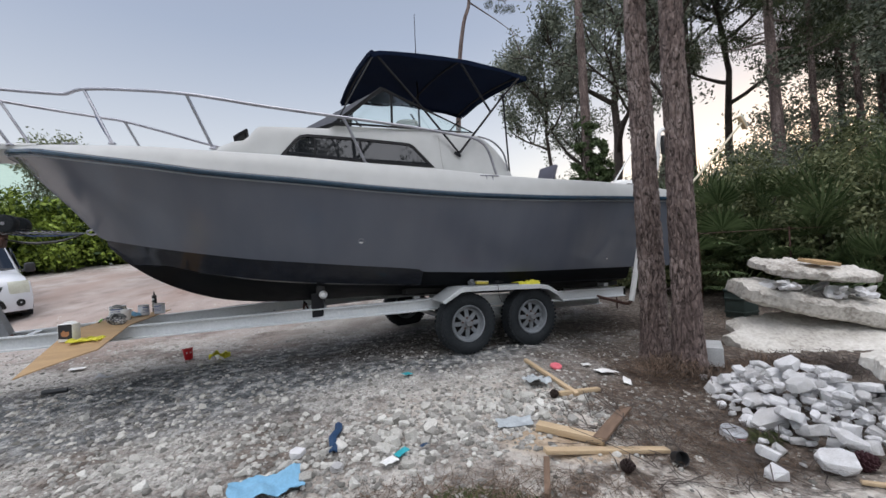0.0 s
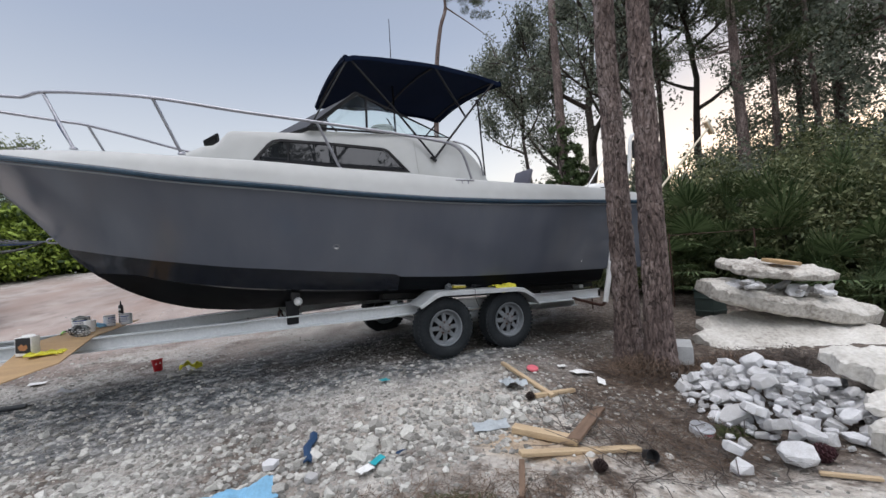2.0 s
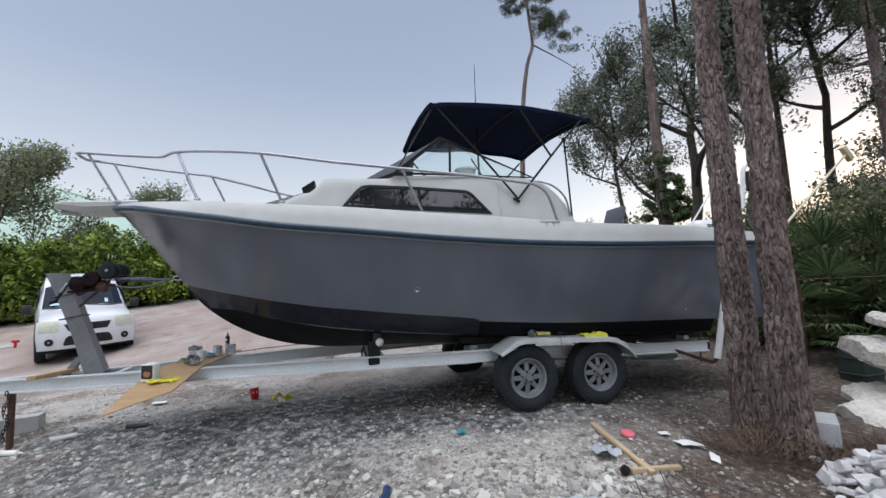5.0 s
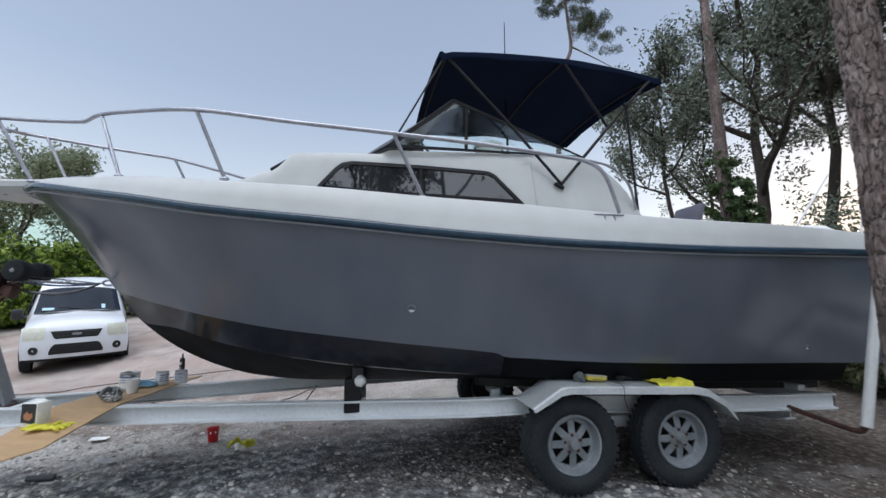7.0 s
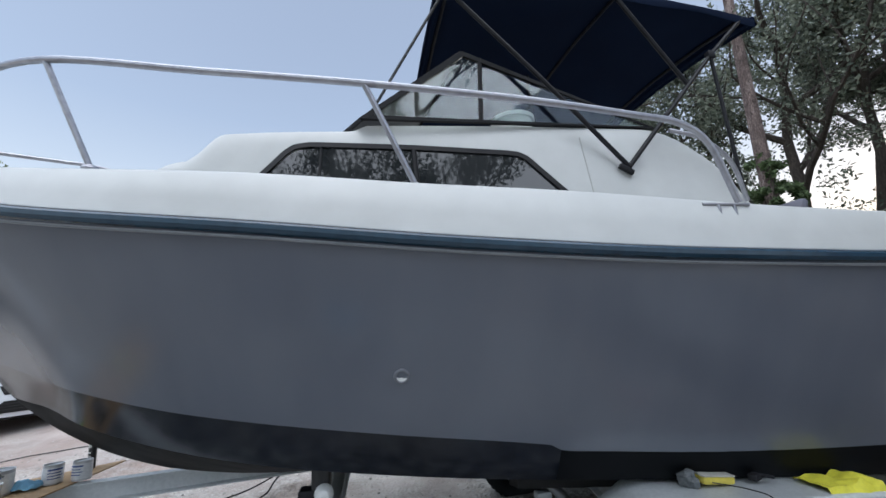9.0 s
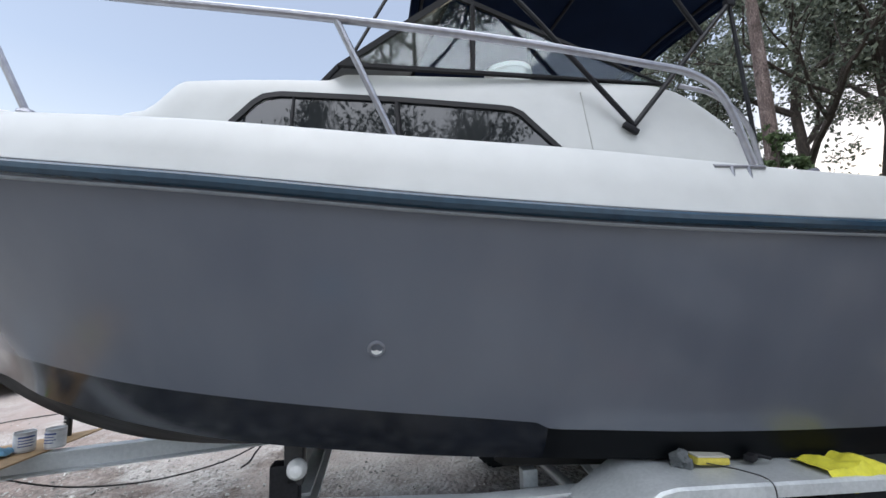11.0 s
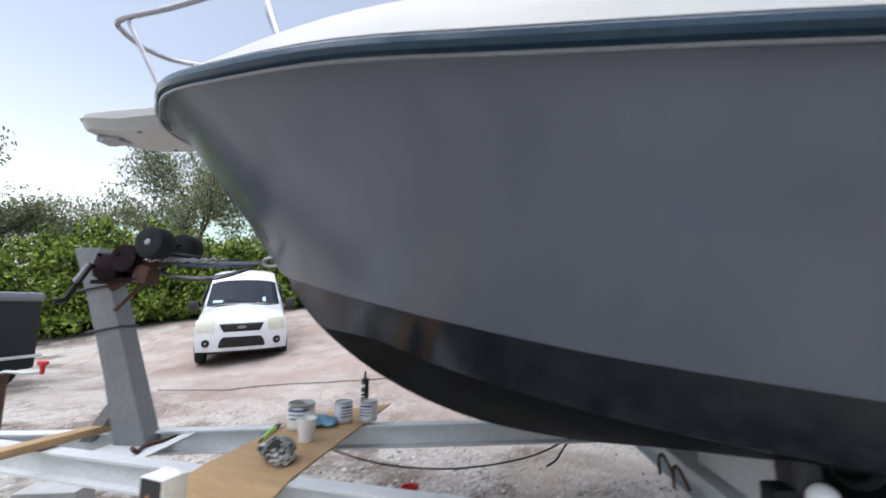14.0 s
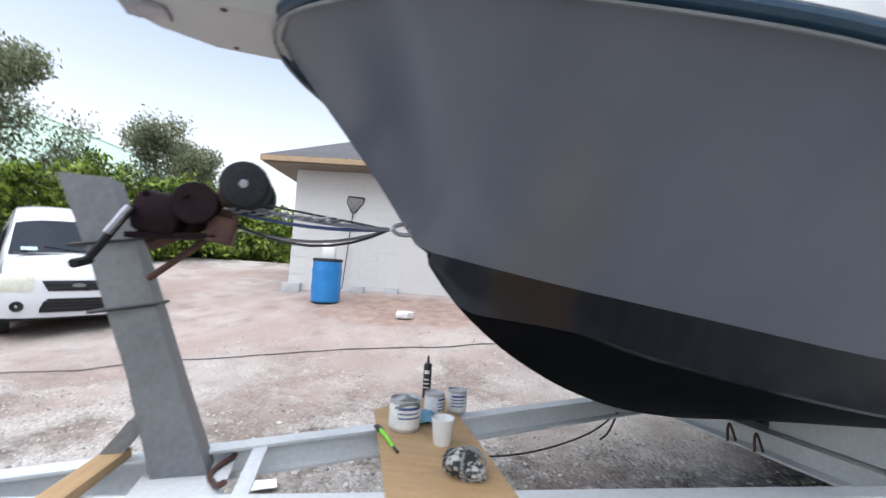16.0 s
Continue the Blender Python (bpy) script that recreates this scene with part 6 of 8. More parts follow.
def bark_trunk(name, foot, top, r0, r1, seed, label):
    """A pine trunk with raised plates of bark, flared at its foot."""
    rnd = random.Random(seed)
    foot, top = Vector(foot), Vector(top)
    t = thing(name, Matrix.Translation(foot), label, "tree", "pines by the boat")
    axis = top - foot
    rings, seg, n = [], 72, 260
    d = axis.normalized()
    ex = d.orthogonal().normalized()
    ey = d.cross(ex)
    for k in range(n + 1):
        h = axis.length * (k / n)
        r = r0 + (r1 - r0) * (k / n) + 0.07 * math.exp(-h / 0.22)
        wob = Vector((noise.noise(Vector((h * 0.7, seed, 0))), noise.noise(Vector((h * 0.7, seed, 9))), 0)) * 0.03
        row = []
        for q in range(seg):
            a = 2 * math.pi * q / seg
            cx, cy = math.cos(a), math.sin(a)
            pp = Vector((cx * r * 11, cy * r * 11, h * 4.6 + seed))
            pp += Vector((noise.noise(pp * 1.5), noise.noise(pp * 1.5 + Vector((5, 0, 0))), noise.noise(pp * 1.5 + Vector((0, 5, 0))))) * 0.35
            dist = noise.voronoi(pp)[0]
            crack = min(1.0, (dist[1] - dist[0]) / 0.22)
            plate = 0.024 * crack ** 0.6 + 0.008 * noise.noise(pp * 2.3) - 0.016
            root = 0.03 * math.exp(-h / 0.18) * max(0, math.sin(a * 4 + seed))
            row.append(d * h + wob + (ex * cx + ey * cy) * (r + plate + root))
        rings.append(row)
    bm = BM()
    grid(bm, rings, False, True)
    part("trunk", bm, M_BARK, t, "scaly reddish brown bark")
    # short dead stubs
    for k in range(4):
        h = rnd.uniform(0.8, axis.length * 0.9)
        a = rnd.uniform(0, 6.28)
        bm = BM()
        o = ex * math.cos(a) + ey * math.sin(a)
        tube(bm, [d * h + o * (r0 - 0.02), d * (h + 0.02) + o * (r0 + 0.05)], [0.018, 0.010], 6)
        part("branch_stub", bm, M_BARK2, t)
    return t


def pine(x, y, height, r, seed, label, bare=0.6, needles=26, lean=(0, 0), kink=0.0, dense=110):
    z = floor_at(x, y) - 0.05
    t = thing("pine_tree", pose(x, y, z), label, "tree", "pines")
    rnd = random.Random(seed)
    bm = BM()
    pts = [Vector((lean[0] * k / 10 + kink * math.sin(k * 0.9 + seed) * k / 10, lean[1] * k / 10, height * k / 10)) for k in range(11)]
    tube(bm, pts, [r * (1.15 - 0.085 * k) for k in range(11)], 10, False)
    tips = []
    for k in range(needles):
        f = bare + (1 - bare) * (k + rnd.random()) / needles
        i = min(9, int(f * 10))
        p = pts[i].lerp(pts[i + 1], f * 10 - i)
        a = rnd.uniform(0, 6.28)
        ln = height * 0.13 * (1.25 - f) * rnd.uniform(0.7, 1.3) + 0.5
        q = [p + Vector((math.cos(a) * ln * u, math.sin(a) * ln * u, 0.35 * ln * u * u - 0.1 * ln * u)) for u in (0, 0.35, 0.7, 1.0)]
        tube(bm, q, [0.05 * r / 0.2, 0.035 * r / 0.2, 0.02, 0.01], 5, False)
        tips += [tuple(q[1]), tuple(q[2]), tuple(q[2].lerp(q[3], 0.5)), tuple(q[3])]
    part("trunk", bm, M_BARK, t)
    c = clumps(tips, dense, 0.26, 0.7)
    part("crown", leaf_mesh("pine_crown", c, 0.24, M_NEEDLE, 0.085), M_NEEDLE, t)
    return t


def frond_fan(verts, faces, origin, d, up, radius, blades=26):
    """One palmetto fan: narrow folded blades spread from the end of its stalk."""
    d = Vector(d).normalized()
    side = d.cross(Vector(up)).normalized()
    nrm = side.cross(d).normalized()
    for k in range(blades):
        a = radians(-105 + 210 * k / (blades - 1))
        v = (d * math.cos(a) + side * math.sin(a)).normalized()
        w = v.cross(nrm) * 0.016 * radius / 0.5
        L = radius * (0.75 + 0.25 * math.cos(a)) * random.uniform(0.88, 1.08)
        o = Vector(origin)
        mid = o + v * L * 0.55 + nrm * 0.02
        tip = o + v * L - nrm * 0.10 * L * random.uniform(0.4, 1.6)
        i = len(verts)
        verts += [o, mid + w, tip, mid - w]
        faces.append((i, i + 1, i + 2, i + 3))


def palmetto(x, y, size, seed, fronds=13):
    random.seed(seed)
    z = floor_at(x, y) - 0.02
    t = thing("palmetto", pose(x, y, z), "saw palmetto with fan fronds", "shrub", "palmettos")
    stalk = bpy.data.materials.get("palm_stalk") or plain("palm_stalk", (0.10, 0.13, 0.05))
    for k in range(fronds):
        verts, faces, bm = [], [], BM()
        a = random.uniform(0, 6.28)
        el = random.uniform(0.15, 1.25)
        d = Vector((math.cos(a) * math.cos(el), math.sin(a) * math.cos(el), math.sin(el)))
        end = d * size * random.uniform(0.7, 1.1)
        tube(bm, [(0, 0, 0.1), end * 0.6 + Vector((0, 0, 0.08)), end], [0.014, 0.011, 0.008], 5, False)
        frond_fan(verts, faces, end, d + Vector((0, 0, -0.25)), (0, 0, 1) if el < 1 else (math.cos(a), math.sin(a), 0), min(size, 1.35) * random.uniform(0.42, 0.6))
        st = part("stalk", bm, stalk, t)
        part("frond", mesh_from("frond", [tuple(v) for v in verts], faces, M_PALM), M_PALM, st)
    return t


def bush(name, x, y, rx, ry, h, n, size, leaf, seed, label, group, stems=5):
    """A dense shrub: bare stems inside an uneven shell of leaf clumps."""
    rnd = np.random.default_rng(seed)
    z = floor_at(x, y) - 0.03
    t = thing(name, pose(x, y, z), label, "shrub", group)
    for k in range(stems):
        bm = BM()
        a, q = rnd.uniform(0, 6.28), rnd.uniform(0.2, 0.8)
        e = Vector((math.cos(a) * rx * q, math.sin(a) * ry * q, h * rnd.uniform(0.6, 0.95)))
        tube(bm, [(e.x * 0.25, e.y * 0.25, 0), (e.x * 0.6, e.y * 0.6, e.z * 0.5), tuple(e)], [0.03, 0.018, 0.006], 5, False)
        part("stem", bm, M_BARK2, t)
    m = n // 60
    rx, ry = rx * rnd.uniform(0.9, 1.1), ry * rnd.uniform(0.9, 1.1)
    a, u = rnd.uniform(0, 6.28, m), rnd.uniform(-0.2, 1, m)
    rr = np.sqrt(np.maximum(0.05, 1 - np.maximum(0, u) ** 2.2)) * rnd.uniform(0.6, 1.08, m)
    cen = np.stack([np.cos(a) * rx * rr, np.sin(a) * ry * rr, np.maximum(0.08 * h, h * (0.15 + 0.85 * np.maximum(u, 0)) * rnd.uniform(0.6, 1.12, m))], 1)
    part("crown", leaf_mesh(name + "_crown", clumps(cen, 60, min(rx, ry, h) * 0.15), size, leaf), leaf, t)
    return t


bark_trunk("pine_tree", (2.52, 5.03, 0.02), (2.50, 5.0, 6.6), 0.150, 0.098, 3, "tall pine with scaly brown bark beside the boat")
bark_trunk("pine_tree", (2.60, 4.50, 0.0), (2.70, 4.52, 6.6), 0.146, 0.090, 11, "tall pine with scaly brown bark standing close to its twin")

# hedge along the drive
hedge_line = [(-21.5, 4.5), (-20.0, 7.5), (-18.2, 10.2), (-16.2, 12.6), (-14.2, 14.9), (-12.2, 17.0), (-10.2, 19.2), (-7.5, 21.0)]
for i in range(len(hedge_line) - 1):
    for u in (0.0, 0.5):
        hx = hedge_line[i][0] * (1 - u) + hedge_line[i + 1][0] * u
        hy = hedge_line[i][1] * (1 - u) + hedge_line[i + 1][1] * u
        hh = (3.7, 3.5, 3.4, 3.15, 2.5, 2.25, 2.15)[i] * (0.92 + 0.16 * ((i * 7 + int(u * 2)) % 3) / 2)
        bush("hedge_bush", hx - 1.2, hy + 0.9, 1.9, 1.7, hh, 7800, 0.21, M_HEDGE, 100 + 2 * i + int(2 * u), "dense bright green hedge bush along the drive", "hedge bushes")
tree("tree", -21.8, 14.3, 6.3, 0.13, (0.2, 0.3), 0.25, 2.5, 2, 5, M_TREE, 0.17, 30, 0.42, M_BARK2, "airy grey-green tree behind the hedge", 4)
tree("tree", -18.4, 20.9, 4.5, 0.10, (0.3, 0.2), 0.42, 1.9, 2, 9, M_TREE, 0.16, 24, 0.34, M_BARK2, "small airy tree behind the hedge", 4)
tree("tree", -24.5, 8.0, 5.0, 0.13, (0.0, 0.2), 0.30, 2.6, 2, 15, M_TREE, 0.17, 30, 0.42, M_BARK2, "airy grey-green tree behind the hedge", 4)

# oak, ivy-grown pine and the sparse pine behind the boat
tree("oak_tree", 7.0, 16.8, 11.0, 0.25, (0.9, 0.4), 0.34, 3.5, 2, 21, M_OAK, 0.15, 17, 0.27, M_BARK2, "dark spreading oak behind the boat", 4)
tree("oak_tree", 5.3, 18.6, 10.0, 0.12, (-0.3, 0.3), 0.55, 2.3, 2, 28, M_OAK, 0.15, 20, 0.30, M_BARK2, "slender dark oak behind the boat", 4)
tree("oak_tree", 9.2, 17.6, 12.4, 0.22, (1.0, -0.8), 0.56, 3.0, 2, 33, M_OAK, 0.15, 34, 0.28, M_BARK2, "tall dark oak among the pines", 4)
tree("oak_tree", 12.4, 17.2, 12.5, 0.20, (-0.6, -0.5), 0.52, 3.0, 2, 37, M_OAK, 0.15, 50, 0.32, M_BARK2, "tall dark oak among the pines", 4)
pine(4.75, 13.0, 15.0, 0.17, 2, "tall straight pine with ivy round its foot", 0.82, 14)


def crooked_pine(x, y):
    """A thin far pine with a bent stem, a few tufts and one long bare bough."""
    z = floor_at(x, y)
    t = thing("pine_tree", pose(x, y, z), "thin crooked pine with sparse tufts and a bare bough", "tree", "pines")
    bm = BM()
    stem_line = [Vector(p) for p in ((0, 0, -0.1), (0.0, 0, 4.5), (0.15, 0, 8.2), (0.4, 0, 11.0), (0.75, 0, 13.0), (1.1, 0, 14.1), (1.0, 0, 15.8), (0.95, 0, 18.0), (1.2, 0, 20.5))]
    path = spline(stem_line, 4)
    tube(bm, path, [0.17 * (1 - 0.75 * k / (len(path) - 1)) for k in range(len(path))], 9, False)
    tips = []
    rnd = random.Random(77)
    boughs = [((1.1, 0, 14.1), (2.5, 0.2, 13.2), (4.0, 0.1, 11.9)), ((1.05, 0, 14.9), (2.0, -0.2, 15.0), (3.1, 0.2, 14.1)), ((1.0, 0, 15.6), (1.8, 0.2, 15.8), (2.5, 0, 15.2)),
              ((0.95, 0, 16.6), (0.3, 0.2, 16.8), (-0.3, 0, 17.6)), ((0.95, 0, 17.2), (1.5, -0.1, 17.3), (1.9, 0.1, 16.7)), ((1.0, 0, 18.4), (0.2, 0.1, 18.9), (-0.5, 0, 19.0)), ((1.1, 0, 19.3), (1.9, 0.1, 19.6), (2.4, 0, 19.3))]
    for k, (a, b, c) in enumerate(boughs):
        q = spline([a, b, c], 5)
        tube(bm, q, [0.05 * (1 - 0.8 * i / (len(q) - 1)) for i in range(len(q))], 5, False)
        if k == 0:
            continue
        for i in range(3, len(q)):
            for _ in range(3):
                e = q[i] + Vector((rnd.uniform(-0.5, 0.5), rnd.uniform(-0.5, 0.5), rnd.uniform(-0.35, 0.4)))
                tube(bm, [q[i], q[i].lerp(e, 0.6) + Vector((0, 0, 0.05)), e], [0.014, 0.01, 0.006], 4, False)
                tips.append(tuple(e))
    part("trunk", bm, M_BARK, t)
    part("crown", leaf_mesh("pine_crown", clumps(tips, 95, 0.17, 0.8), 0.30, M_NEEDLE, 0.07), M_NEEDLE, t)


crooked_pine(1.2, 23.0)
bush("ivy_clump", 4.80, 12.95, 0.60, 0.5, 2.3, 6000, 0.12, M_PALM, 61, "green ivy climbing a pine trunk", "")
bpy.data.objects["ivy_clump"].location.z += 2.9
for k, (px, py, ph, pr) in enumerate(((9.7, 11.6, 14, 0.17), (11.4, 12.4, 15, 0.11), (12.6, 12.0, 15, 0.10), (12.0, 14.4, 16, 0.15), (14.2, 14.4, 16, 0.12), (15.2, 13.6, 15, 0.14), (13.4, 10.6, 15, 0.13), (16.5, 12.0, 16, 0.12), (14.8, 8.8, 15, 0.12), (17.5, 16.0, 17, 0.15), (10.8, 17.5, 17, 0.13), (19.0, 12.5, 16, 0.14), (18.0, 9.2, 16, 0.13))):
    pine(px, py, ph, pr, 40 + k, "slender pine in the dark woods", 0.42, 20, (0.4 * math.sin(k * 2.1), 0.3))

# shrub wall with palmettos behind the rocks
for k, (bx, by, rx, ry, bh, leaf) in enumerate(((5.6, 9.6, 1.3, 1.1, 2.3, M_SHRUB), (6.9, 9.4, 1.4, 1.2, 2.9, M_SHRUB), (7.6, 7.9, 1.3, 1.2, 2.5, M_SHRUB), (8.6, 6.6, 1.4, 1.3, 2.7, M_SHRUB), (9.3, 5.0, 1.5, 1.4, 2.6, M_SHRUB), (8.9, 8.7, 1.6, 1.4, 3.4, M_SHRUB), (10.3, 7.2, 1.7, 1.5, 3.4, M_SHRUB), (11.0, 9.4, 1.8, 1.6, 3.4, M_OAK), (6.4, 11.4, 1.6, 1.4, 3.2, M_OAK), (8.6, 11.2, 1.7, 1.5, 3.6, M_OAK), (11.4, 5.2, 1.8, 1.6, 3.2, M_SHRUB), (4.2, 11.5, 1.4, 1.2, 1.5, M_SHRUB), (2.2, 12.6, 1.6, 1.2, 1.3, M_SHRUB), (0.0, 13.6, 1.6, 1.2, 1.2, M_SHRUB), (10.4, 2.9, 1.6, 1.6, 2.6, M_SHRUB), (13.0, 7.2, 2.0, 1.8, 3.6, M_OAK))):
    bush("shrub", bx, by, rx, ry, bh, 13000, 0.105, leaf, 200 + k, "dense dark green shrub at the edge of the woods", "shrubs")
for k, (bx, by, sz) in enumerate(((5.9, 8.3, 1.1), (6.7, 7.6, 1.0), (7.4, 6.6, 1.1), (7.9, 5.7, 1.2), (6.3, 9.0, 1.6), (7.3, 8.3, 1.8), (8.1, 7.4, 1.6), (6.9, 6.2, 0.8), (8.4, 4.6, 1.3), (5.4, 9.3, 1.5), (8.8, 5.9, 1.7), (6.0, 9.9, 2.3), (7.0, 9.2, 2.4), (8.2, 8.6, 2.5), (9.4, 7.6, 2.5), (7.7, 7.2, 1.9), (10.2, 6.0, 2.4), (6.5, 10.3, 2.6), (8.9, 9.3, 2.8))):
    palmetto(bx, by, sz, 300 + k)
# dense low growth and the tree masses of the far woods
low = []
for k in range(2100):
    a, dd = radians(RNG.uniform(3, 82)), RNG.uniform(13.5, 25)
    lim = 0.6 + 0.19 * dd if a > 0.60 else 0.6 + 0.105 * dd
    low.append((dd * math.sin(a), dd * math.cos(a), 0.2 + lim * RNG.random() ** 0.9))
far = part("woods_undergrowth", leaf_mesh("woods_undergrowth", clumps(low, 105, 0.42), 0.135, M_SHRUB), M_SHRUB)
tagged(far, "dense green undergrowth of the woods", "woods", "", "stuff")
high = []
for k in range(130):
    a, dd = radians(RNG.uniform(40.5, 84)), RNG.uniform(15, 34)
    if RNG.random() < 0.10:
        a = radians(RNG.uniform(16, 27))
    z, n_ = RNG.uniform(3.0, 10.5) * (0.6 + dd / 50), int(RNG.uniform(8, 18))
    o = RNG.normal(size=(n_, 3)) * np.array([1.0, 1.0, 0.75])
    high += [(dd * math.sin(a) + p[0], dd * math.cos(a) + p[1], max(0.5, z + p[2])) for p in o]
far = part("far_woods", leaf_mesh("far_woods", clumps(high, 66, 0.30), 0.15, M_OAK), M_OAK)
tagged(far, "dark tree crowns of the woods in the distance", "woods", "", "stuff")
# woods across the yard, mirrored in the cabin windows
for k, (px, py, ph) in enumerate(((-16, -17, 18), (-9, -19, 19), (-3.5, -16, 17), (1.5, -19, 19), (6, -16, 18), (12, -18, 18), (19, -10, 17))):
    pine(px, py, ph, 0.16, 90 + k, "slender pine across the yard", 0.3, 22)
for k, (px, py) in enumerate(((-5.5, -7.5), (0.2, -8.5), (5.2, -7.0))):
    tree("oak_tree", px, py, 17.0, 0.24, (0.4, 0.2), 0.42, 3.4, 2, 71 + k, M_OAK, 0.24, 20, 0.5, M_BARK2, "leafy oak across the yard", 3)
wood = [(RNG.uniform(-30, 26), RNG.uniform(-25, -19), 0.2 + 4.6 * RNG.random() ** 1.2) for k in range(420)]
far = part("yard_edge_woods", leaf_mesh("yard_edge_woods", clumps(wood, 45, 0.8), 0.42, M_OAK), M_OAK)
tagged(far, "dark bushes across the yard", "woods", "", "stuff")


# ---- rocks ----
def rock_mesh(seed, points, mat, flat=0.8):
    """An angular broken stone of about unit size."""
    rnd = random.Random(seed)
    bm = BM()
    sides, thick = rnd.choice((4, 5, 5, 6, 7)), flat * rnd.uniform(0.26, 0.5)
    long = rnd.uniform(0.92, 1.12)
    for k in range(sides):  # a broken plate: uneven outline, two faces that do not quite agree
        a = 2 * math.pi * (k + rnd.uniform(-0.28, 0.28)) / sides
        q = rnd.uniform(0.40, 0.56)
        for side in (-1, 1):
            f = rnd.uniform(0.74, 1.0)
            bm.verts.new((q * f * long * math.cos(a), q * f / long * math.sin(a), side * thick * rnd.uniform(0.6, 1.1)))
            if rnd.random() < 0.3:
                bm.verts.new((q * long * math.cos(a + 0.1), q / long * math.sin(a + 0.1), thick * rnd.uniform(-0.5, 0.5)))
    for _ in range(points - 11):
        bm.verts.new((rnd.uniform(-0.25, 0.25), rnd.uniform(-0.25, 0.25), rnd.choice((-1, 1)) * thick * 1.05))
    bmesh.ops.convex_hull(bm, input=bm.verts)
    loose = [v for v in bm.verts if not v.link_faces]
    bmesh.ops.delete(bm, geom=loose, context="VERTS")
    bmesh.ops.dissolve_limit(bm, angle_limit=0.2, verts=bm.verts, edges=bm.edges)
    bmesh.ops.bevel(bm, geom=list(bm.edges), offset=0.007, segments=1, affect="EDGES")
    bmesh.ops.recalc_face_normals(bm, faces=bm.faces)
    me = bpy.data.meshes.new("rock")
    bm.to_mesh(me)
    bm.free()
    me.materials.append(mat)
    return me


ROCKS = [rock_mesh(k + 1, 12 + k % 4, M_ROCK, 0.62) for k in range(18)]
STONES = [rock_mesh(k + 40, 12 + k % 3, M_STONE, 0.95) for k in range(12)]


def slab_mesh(name, lx, ly, lz, seed, mat=None):
    """A broken limestone slab with a pitted edge."""
    bm = BM()
    nx, ny = 56, 40
    off = seed * 11.3

    def pt(i, j, top):
        u, v = -1 + 2 * i / nx, -1 + 2 * j / ny
        a = math.atan2(v, u)
        lim = 1 + 0.24 * noise.noise(Vector((2.2 * math.cos(a), 2.2 * math.sin(a), off))) + 0.05 * noise.noise(Vector((7 * math.cos(a), 7 * math.sin(a), off)))
        r = max(abs(u), abs(v))
        g = math.hypot(u, v)
        k = (r / g if g > 1e-6 else 1) ** 0.75 * lim
        x, y = u * k * lx / 2, v * k * ly / 2
        edge = max(0.0, (r - 0.72) / 0.28)
        rough_ = 0.22 * noise.noise(Vector((x * 3, y * 3, off))) + 0.20 * noise.noise(Vector((x * 9, y * 9, off + 3))) + 0.12 * noise.noise(Vector((x * 22, y * 22, off + 5)))
        h = lz / 2 * (1 - 0.45 * edge ** 4) + 0.17 * (rough_ if top else rough_ * 0.6)
        return Vector((x, y, h if top else -h * 0.9))

    top = [[pt(i, j, True) for j in range(ny + 1)] for i in range(nx + 1)]
    bot = [[pt(i, j, False) for j in range(ny + 1)] for i in range(nx + 1)]
    tv, bv = grid(bm, top), grid(bm, bot)
    rim = [(i, 0) for i in range(nx)] + [(nx, j) for j in range(ny)] + [(i, ny) for i in range(nx, 0, -1)] + [(0, j) for j in range(ny, 0, -1)]
    for k in range(len(rim)):
        (a, b), (c, d) = rim[k], rim[(k + 1) % len(rim)]
        bm.faces.new((tv[a][b], tv[c][d], bv[c][d], bv[a][b]))
    return bm


def slab(x, y, z, rx, ry, rz, lx, ly, lz, seed, label):
    return solo("stone_slab", slab_mesh("slab", lx, ly, lz, seed), M_SLAB, pose(x, y, z, rx, ry, rz), label, "rock", "stacked slabs", smooth=True, angle=30)


slab(4.75, 5.15, 0.09, 16, 3, -14, 2.4, 1.25, 0.20, 1, "large pale limestone slab lying at the bottom of a stack")
slab(5.14, 5.55, 0.50, 12, 12, -6, 2.2, 1.0, 0.26, 2, "thick rough limestone slab leaning across a stack")
slab(4.90, 5.52, 0.96, 12, 8, -4, 1.5, 0.75, 0.13, 3, "flat limestone slab on top of a stack")
slab(3.98, 3.22, 0.25, 10, 8, 10, 1.25, 0.85, 0.17, 4, "broad limestone slab leaning on the rubble pile")
slab(3.62, 2.72, 0.13, 6, 6, -6, 1.0, 0.6, 0.15, 5, "thin limestone slab beside the rubble pile")
slab(3.38, 2.42, 0.05, 5, 4, -22, 1.0, 0.55, 0.15, 6, "low limestone slab on the dirt beside the rubble pile")
bm = BM()
box(bm, (0, 0, 0), (0.46, 0.26, 0.045), None, 0.006)
solo("short_board", bm, M_PLY, pose(4.92, 5.42, 1.075, 12, 6, 22), "short orange-brown timber board lying on the stacked slabs", "board")

pile = thing("rubble_pile", pose(0, 0, 0), "heap of white broken limestone rubble", "rock pile")


def pile_h(x, y):
    u, v = (x - 2.98) / 0.72, (y - 3.42) / 0.82
    return 0.30 * max(0.0, 1 - u * u - v * v)


